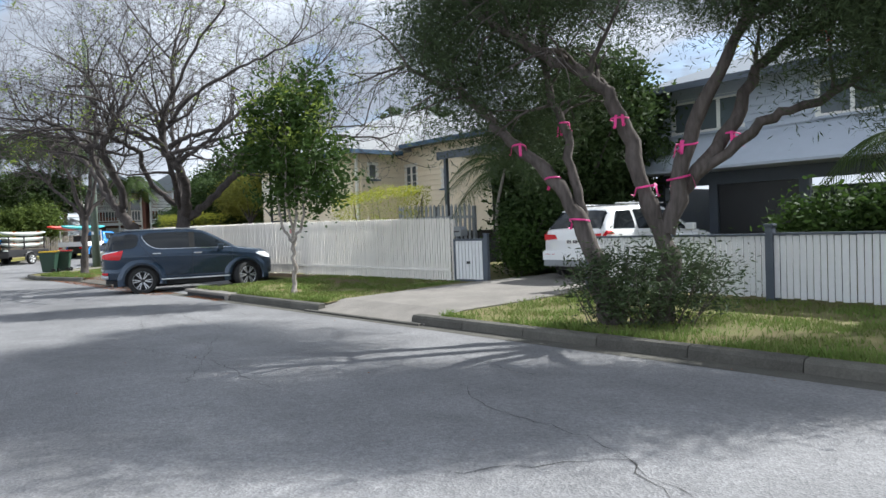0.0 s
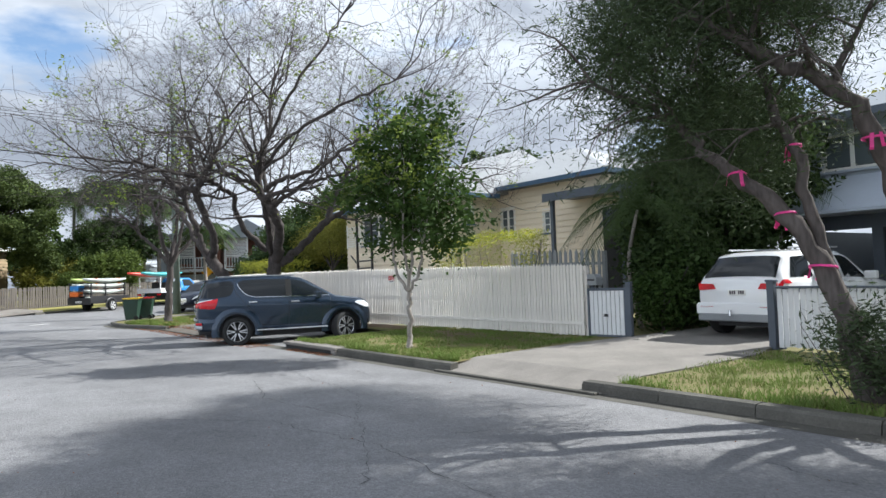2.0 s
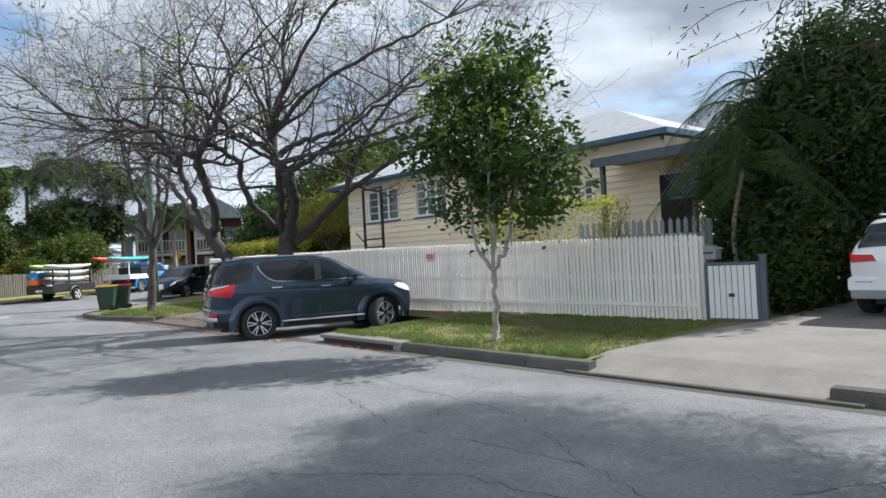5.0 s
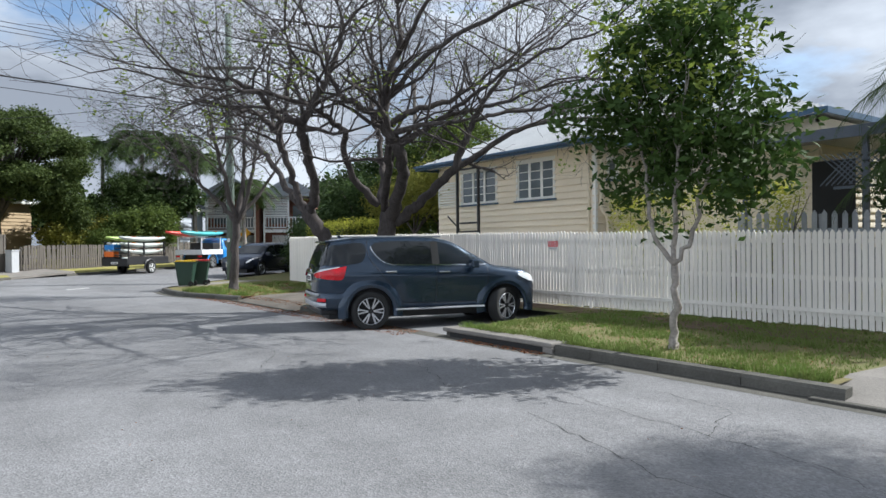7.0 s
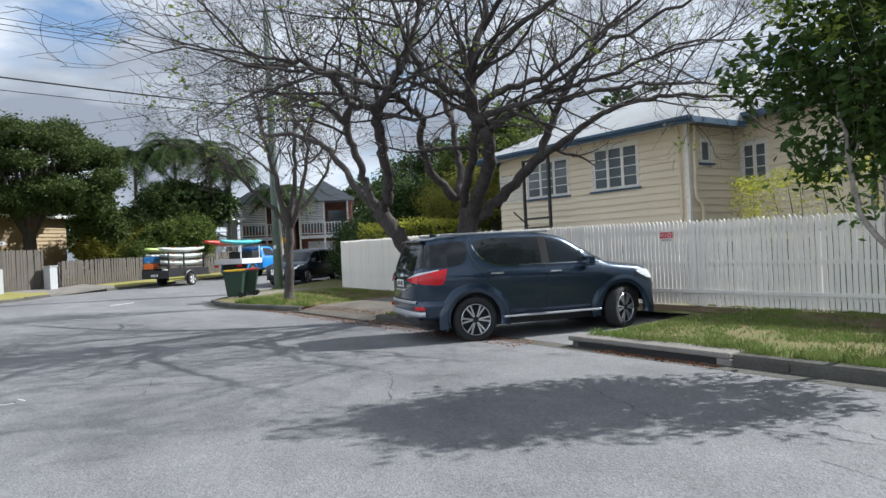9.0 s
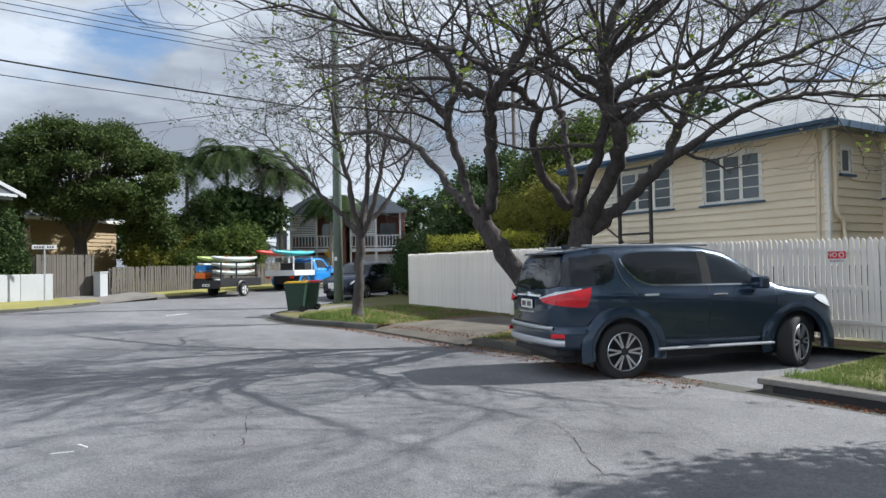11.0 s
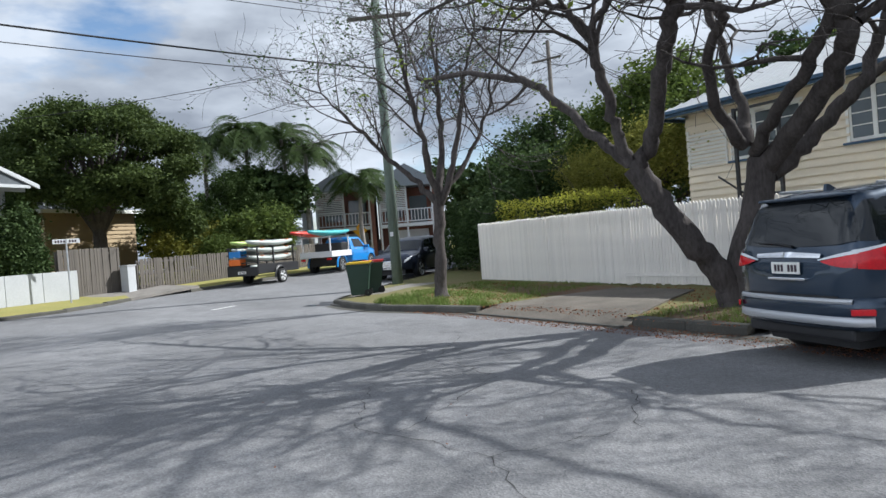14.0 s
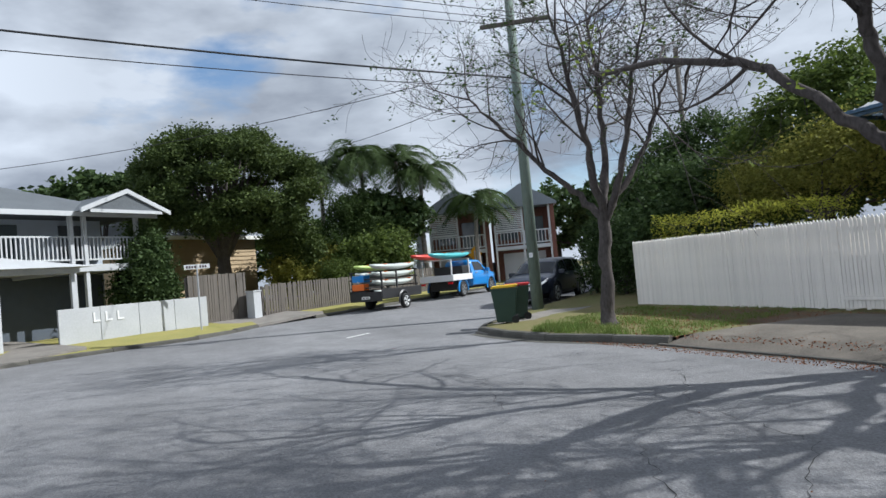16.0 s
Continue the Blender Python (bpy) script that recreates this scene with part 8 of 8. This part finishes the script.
leafy("tree", (-45.0, -0.2, 0.4), 3.0, 0.15, [(0, 0, 5.0, 1.8, 1.8, 1.2), (0.6, 1.6, 4.6, 1.6, 1.6, 1.2)], 10400, "leaf_dark", 0.171, "dark tree among the palms", 76)
for i, (x, y, h, r_) in enumerate(((-47.0, -2.6, 7.8, 2.6), (-46.0, -0.4, 8.6, 2.6), (-45.2, 1.6, 8.0, 2.8), (-44.4, 2.8, 7.0, 2.4), (-44.2, 6.2, 5.2, 2.3))):
    palm("palm_tree", (x, y, 0.4), h, "feathery palm tree along the side street", 80 + i, 28, r_, 0.14, blade=0.034, fall=0.3, lift=0.3)
leafy("tree", (-52.0, 17.0, 0.4), 3, 0.2, [(0, 0, 4.5, 3.5, 3.5, 2.5), (4, 2, 4.5, 3, 3, 2.4)], 10400, "leaf_dark", 0.247, "dark trees at the end of the street", 77)
leafy("tree", (-61.0, -6.0, 0.4), 3, 0.2, [(0, 0, 5.0, 4, 5, 2.8), (2, 9, 4.6, 4, 5, 2.4), (0, -10, 5, 4, 5, 2.8)], 15600, "leaf_dark", 0.304, "distant dark treetops behind the houses", 78)
leafy("tree", (-36.0, 26.0, 0.4), 3, 0.2, [(0, 0, 4.6, 4.5, 4, 2.6), (7, 0, 5, 4, 4, 2.6), (13, 0, 5, 4, 4, 2.6)], 15600, "leaf_dark", 0.266, "distant dark treetops past the garden", 79)

leafy("tree", (-31.0, 8.6, 0.3), 1.6, 0.15, [(0, 0, 2.8, 1.6, 1.8, 2.2), (-1.4, 2.4, 3.2, 1.7, 1.8, 2.2)], 16000, "leaf_dark", 0.12, "dark hedge-like tree along the side street", 53)
leafy("tree", (-34.5, 14.0, 0.3), 2.0, 0.15, [(0, 0, 3.4, 2.0, 2.2, 2.6), (-2.0, 3.0, 3.6, 2.0, 2.2, 2.6)], 14000, "leaf_fig", 0.13, "green tree further along the side street", 54)

# the blue-grey neighbour behind the bottlebrush tree
rh = thing("house", (1.3, 7.2, 0.15), 0, "two-storey blue-grey boarded house with an open garage", "house")
I4 = Matrix.Identity(4)
board_wall((0, 0), (11, 0), 2.6, 5.0, [(0.6, 2.6, 3.7, 4.6), (4.5, 6.8, 3.7, 4.6)], rh, I4, "greyboard", 0.2)
for a, b in ((0.6, 2.6), (4.5, 6.8)):
    casement(rh, Matrix.Identity(4), a, b, 3.7, 4.6, 3, 1, False, sill_mat="greyboard")
board_wall((0, 8), (0, 0), 2.6, 5.0, [], rh, I4, "greyboard", 0.2)
part("garage_frame", bm_box(0, 11, 0.0, 0.2, 2.2, 2.6), "slate", rh)
part("garage_wall", bm_box(0, 11, 6.0, 6.2, -0.1, 2.2), "slate", rh)
for x in (0.0, 1.6, 4.0, 7.0, 10.8):
    part("pier", bm_box(x, x + 0.25, 0, 0.2, -0.1, 2.2), "slate", rh)
part("roller_door", bm_box(1.85, 4.0, 0.1, 0.16, -0.1, 2.2), "blackmetal", rh)
part("side_wall", bm_box(0, 0.2, 0.2, 6.0, -0.1, 2.2), "slate", rh)
bm = bmesh.new()
c = [bm.verts.new(p) for p in ((-0.6, -0.7, 5.0), (11.6, -0.7, 5.0), (11.6, 8.6, 5.0), (-0.6, 8.6, 5.0))]
r = [bm.verts.new((4, 4, 6.8)), bm.verts.new((7.5, 4, 6.8))]
for q in ((c[0], c[1], r[1], r[0]), (c[1], c[2], r[1]), (c[2], c[3], r[0], r[1]), (c[3], c[0], r[0])):
    bm.faces.new(q)
bm.faces.new(c[::-1])
part("roof", bm, "roofwhite", rh)
part("fascia", bm_box(-0.64, 11.64, -0.76, -0.7, 4.84, 5.02), "slate", rh)
aw = part("awning_roof", bm_prism([(-0.0, 2.55), (-1.3, 2.55), (-1.3, 2.62), (-0.0, 3.55)], 0, 11), "greyboard", rh, m=pose(11, 0, 0, 0, 0, 90))

# ---- grass, leaf litter, cracks ----
rng = np.random.default_rng(9)


def blades(name, region, count, h, material, label):
    """Grass blades over a stretch of the verge."""
    v, q = [], []
    x = rng.uniform(region[0], region[1], count)
    y = rng.uniform(region[2], region[3], count)
    keep = []
    for i in range(count):
        dens = noise.noise((x[i] * 1.1, y[i] * 1.5, 3.0)) * 0.42 + noise.noise((x[i] * 4, y[i] * 4, 1.0)) * 0.2 + 0.5
        if region[4](x[i], y[i]) and rng.uniform() < 0.10 + max(0.0, min(1.0, (dens - 0.36) * 3.2)):
            keep.append(i)
    n = len(keep)
    c = np.array([(x[i], y[i], region[5](x[i], y[i])) for i in keep])
    a = rng.uniform(0, 6.283, n)
    hh = h * rng.uniform(0.4, 1.3, n)
    side = np.stack([np.cos(a), np.sin(a), np.zeros(n)], 1) * 0.007
    lean = np.stack([np.cos(a + 1.2), np.sin(a + 1.2), np.zeros(n)], 1) * (hh * rng.uniform(0.2, 0.9, n))[:, None]
    up = np.stack([np.zeros(n), np.zeros(n), hh], 1)
    vv = np.stack([c - side, c + side, c + side * 0.3 + lean + up, c - side * 0.3 + lean + up], 1)
    return tagged(put(name, fast_mesh(name, vv, np.arange(4 * n).reshape(-1, 4)), material), label, "grass", kind="stuff")


def on_verge(x, y):
    if y < kerb_y(x) + 0.17 or -10.1 < x < -5.9 or -16.4 < x < -12.2 or 0.4 < x < 4.1:
        return False
    if x < -20 and y < -2.4 - (x + 20) * 0.9 - 2.5:
        return False
    return True


blades("grass_blades", (-5.9, 0.5, -4.1, -0.1, on_verge, verge_z), 42000, 0.045, "blades", "short green grass on the verge")
blades("grass_blades", (4.0, 13.0, -4.1, -0.5, on_verge, verge_z), 42000, 0.05, "blades", "short green grass before the slat fence")
blades("grass_blades", (-12.2, -10.2, -4.1, -0.8, on_verge, verge_z), 7000, 0.07, "blades", "rough grass round the big tree's foot")
blades("grass_blades", (-21.5, -16.3, -5.0, -0.6, on_verge, verge_z), 17000, 0.06, "blades", "rough green grass on the corner verge")


blades("grass_tufts", (-5.9, 0.4, -4.12, -3.75, on_verge, verge_z), 7000, 0.11, "blades", "longer grass hanging over the kerb")
blades("grass_tufts", (4.1, 12.5, -4.12, -3.8, on_verge, verge_z), 6000, 0.10, "blades", "longer grass hanging over the kerb")
blades("grass_tufts", (-20.5, -16.4, -5.1, -3.9, on_verge, verge_z), 7000, 0.13, "blades", "lush green tufts by the corner kerb")


def scatter(name, region, count, size, material, label, z):
    x, y = rng.uniform(region[0], region[1], count), rng.uniform(region[2], region[3], count)
    pts = np.stack([x, y, [z(a, b) + 0.012 for a, b in zip(x, y)]], 1)
    return tagged(put(name, leaves_mesh(name, pts, size, rng, 1.6, 0, 0.15), material), label, "leaf litter", kind="stuff")


scatter("leaf_litter", (-18.5, -6.6, -4.95, -4.2), 4200, 0.017, "litter", "reddish fallen leaves along the gutter", road_z)
scatter("leaf_litter", (-5.4, -3.4, -4.5, -4.24), 420, 0.022, "litter", "reddish fallen leaves by the drain", road_z)
scatter("leaf_litter", (-20.5, -10.3, -4.3, -0.8), 6500, 0.022, "litter", "dry brown leaves on the verge", verge_z)
scatter("leaf_litter", (-5.5, 0.3, -4.0, -0.2), 700, 0.018, "litter", "dry brown leaves on the grass", verge_z)
scatter("leaf_litter", (-12, 10, -11, -4.4), 150, 0.011, "litter", "stray leaves and scraps on the asphalt", road_z)

cv, cf = [], []
CRACKS = [[(10.6, -7.9), (9.4, -7.3), (8.3, -7.2), (7.3, -6.6)], [(11.0, -8.4), (9.9, -7.5), (9.2, -8.6)], [(7.8, -6.0), (6.2, -5.7), (5.0, -5.9), (4.4, -7.2)],
          [(5.4, -8.6), (3.2, -7.4), (1.6, -6.5), (-0.4, -6.3), (-2.2, -5.9)], [(3.2, -7.4), (1.0, -7.6), (-1.0, -7.0)], [(0.6, -6.4), (0.2, -5.4), (-1.0, -5.2)],
          [(-0.8, -6.4), (-2.4, -6.9), (-4.0, -6.2)], [(-6.8, -10.2), (-8.4, -9.6), (-9.8, -10.0), (-11.5, -9.0)], [(-8.4, -9.6), (-8.2, -8.4), (-9.2, -7.4)],
          [(-4.6, -8.2), (-6.0, -7.4), (-7.2, -7.6)], [(-9.4, -9.8), (-10.6, -8.0), (-12.4, -7.6), (-14.0, -6.2)], [(-13.5, -9.2), (-15.5, -8.4), (-18, -8.8)], [(1.5, -9.2), (2.6, -8.2), (4.4, -7.9), (6.4, -8.1)]]
for c in CRACKS:
    v, f = crack(c, 0.010)
    b = len(cv)
    cv += v
    cf += [tuple(i + b for i in q) for q in f]
tagged(put("road_cracks", fast_mesh("road_cracks", np.array(cv), np.array(cf)), "crack"), "thin dark wandering cracks in the asphalt", "road crack", kind="stuff")
for x, y, r_ in ((-7.6, -11.3, 20), (-7.45, -11.45, 80)):
    tagged(part("road_scrap", bm_prism([(-0.10, 0), (0.09, 0), (0.07, 0.02), (-0.08, 0.025)], 0, 0.006), "line", None, m=pose(x, y, road_z(x, y) + 0.004, -90, 0, r_)), "scrap of white paint on the asphalt", "road marking", kind="structure")
# rails that close the driveway lip
for x0, x1, y in ((0.4, 3.95, -4.3), (-16.5, -12.2, -4.42)):
    tagged(part("gutter_lip", bm_box(x0, x1, -0.05, 0.05, -0.05, 0.03, 0.012), "kerb", None, m=pose(0, y, -0.09)), "raised concrete lip across the driveway mouth", "kerb", kind="structure")

leafy("tree", (-44.0, -2.8, 0.4), 2.2, 0.14, [(0, 0, 3.4, 1.4, 1.5, 1.2), (0.3, 2.0, 3.6, 1.4, 1.5, 1.3), (0.4, -2.2, 3.2, 1.3, 1.4, 1.1), (0, 1.0, 5.0, 1.3, 1.4, 1.0)], 30000, "leaf_palm", 0.075, "dense green garden trees under the palms", 91)
leafy("shrub", (-40.6, -3.6, 0.4), 0.6, 0.08, [(0, 0, 1.4, 0.8, 1.0, 0.8), (-1.0, 1.6, 1.6, 0.9, 1.1, 0.9)], 14000, "leaf_mid", 0.06, "leafy green shrubs leaning over the palings", 92, category="shrub")
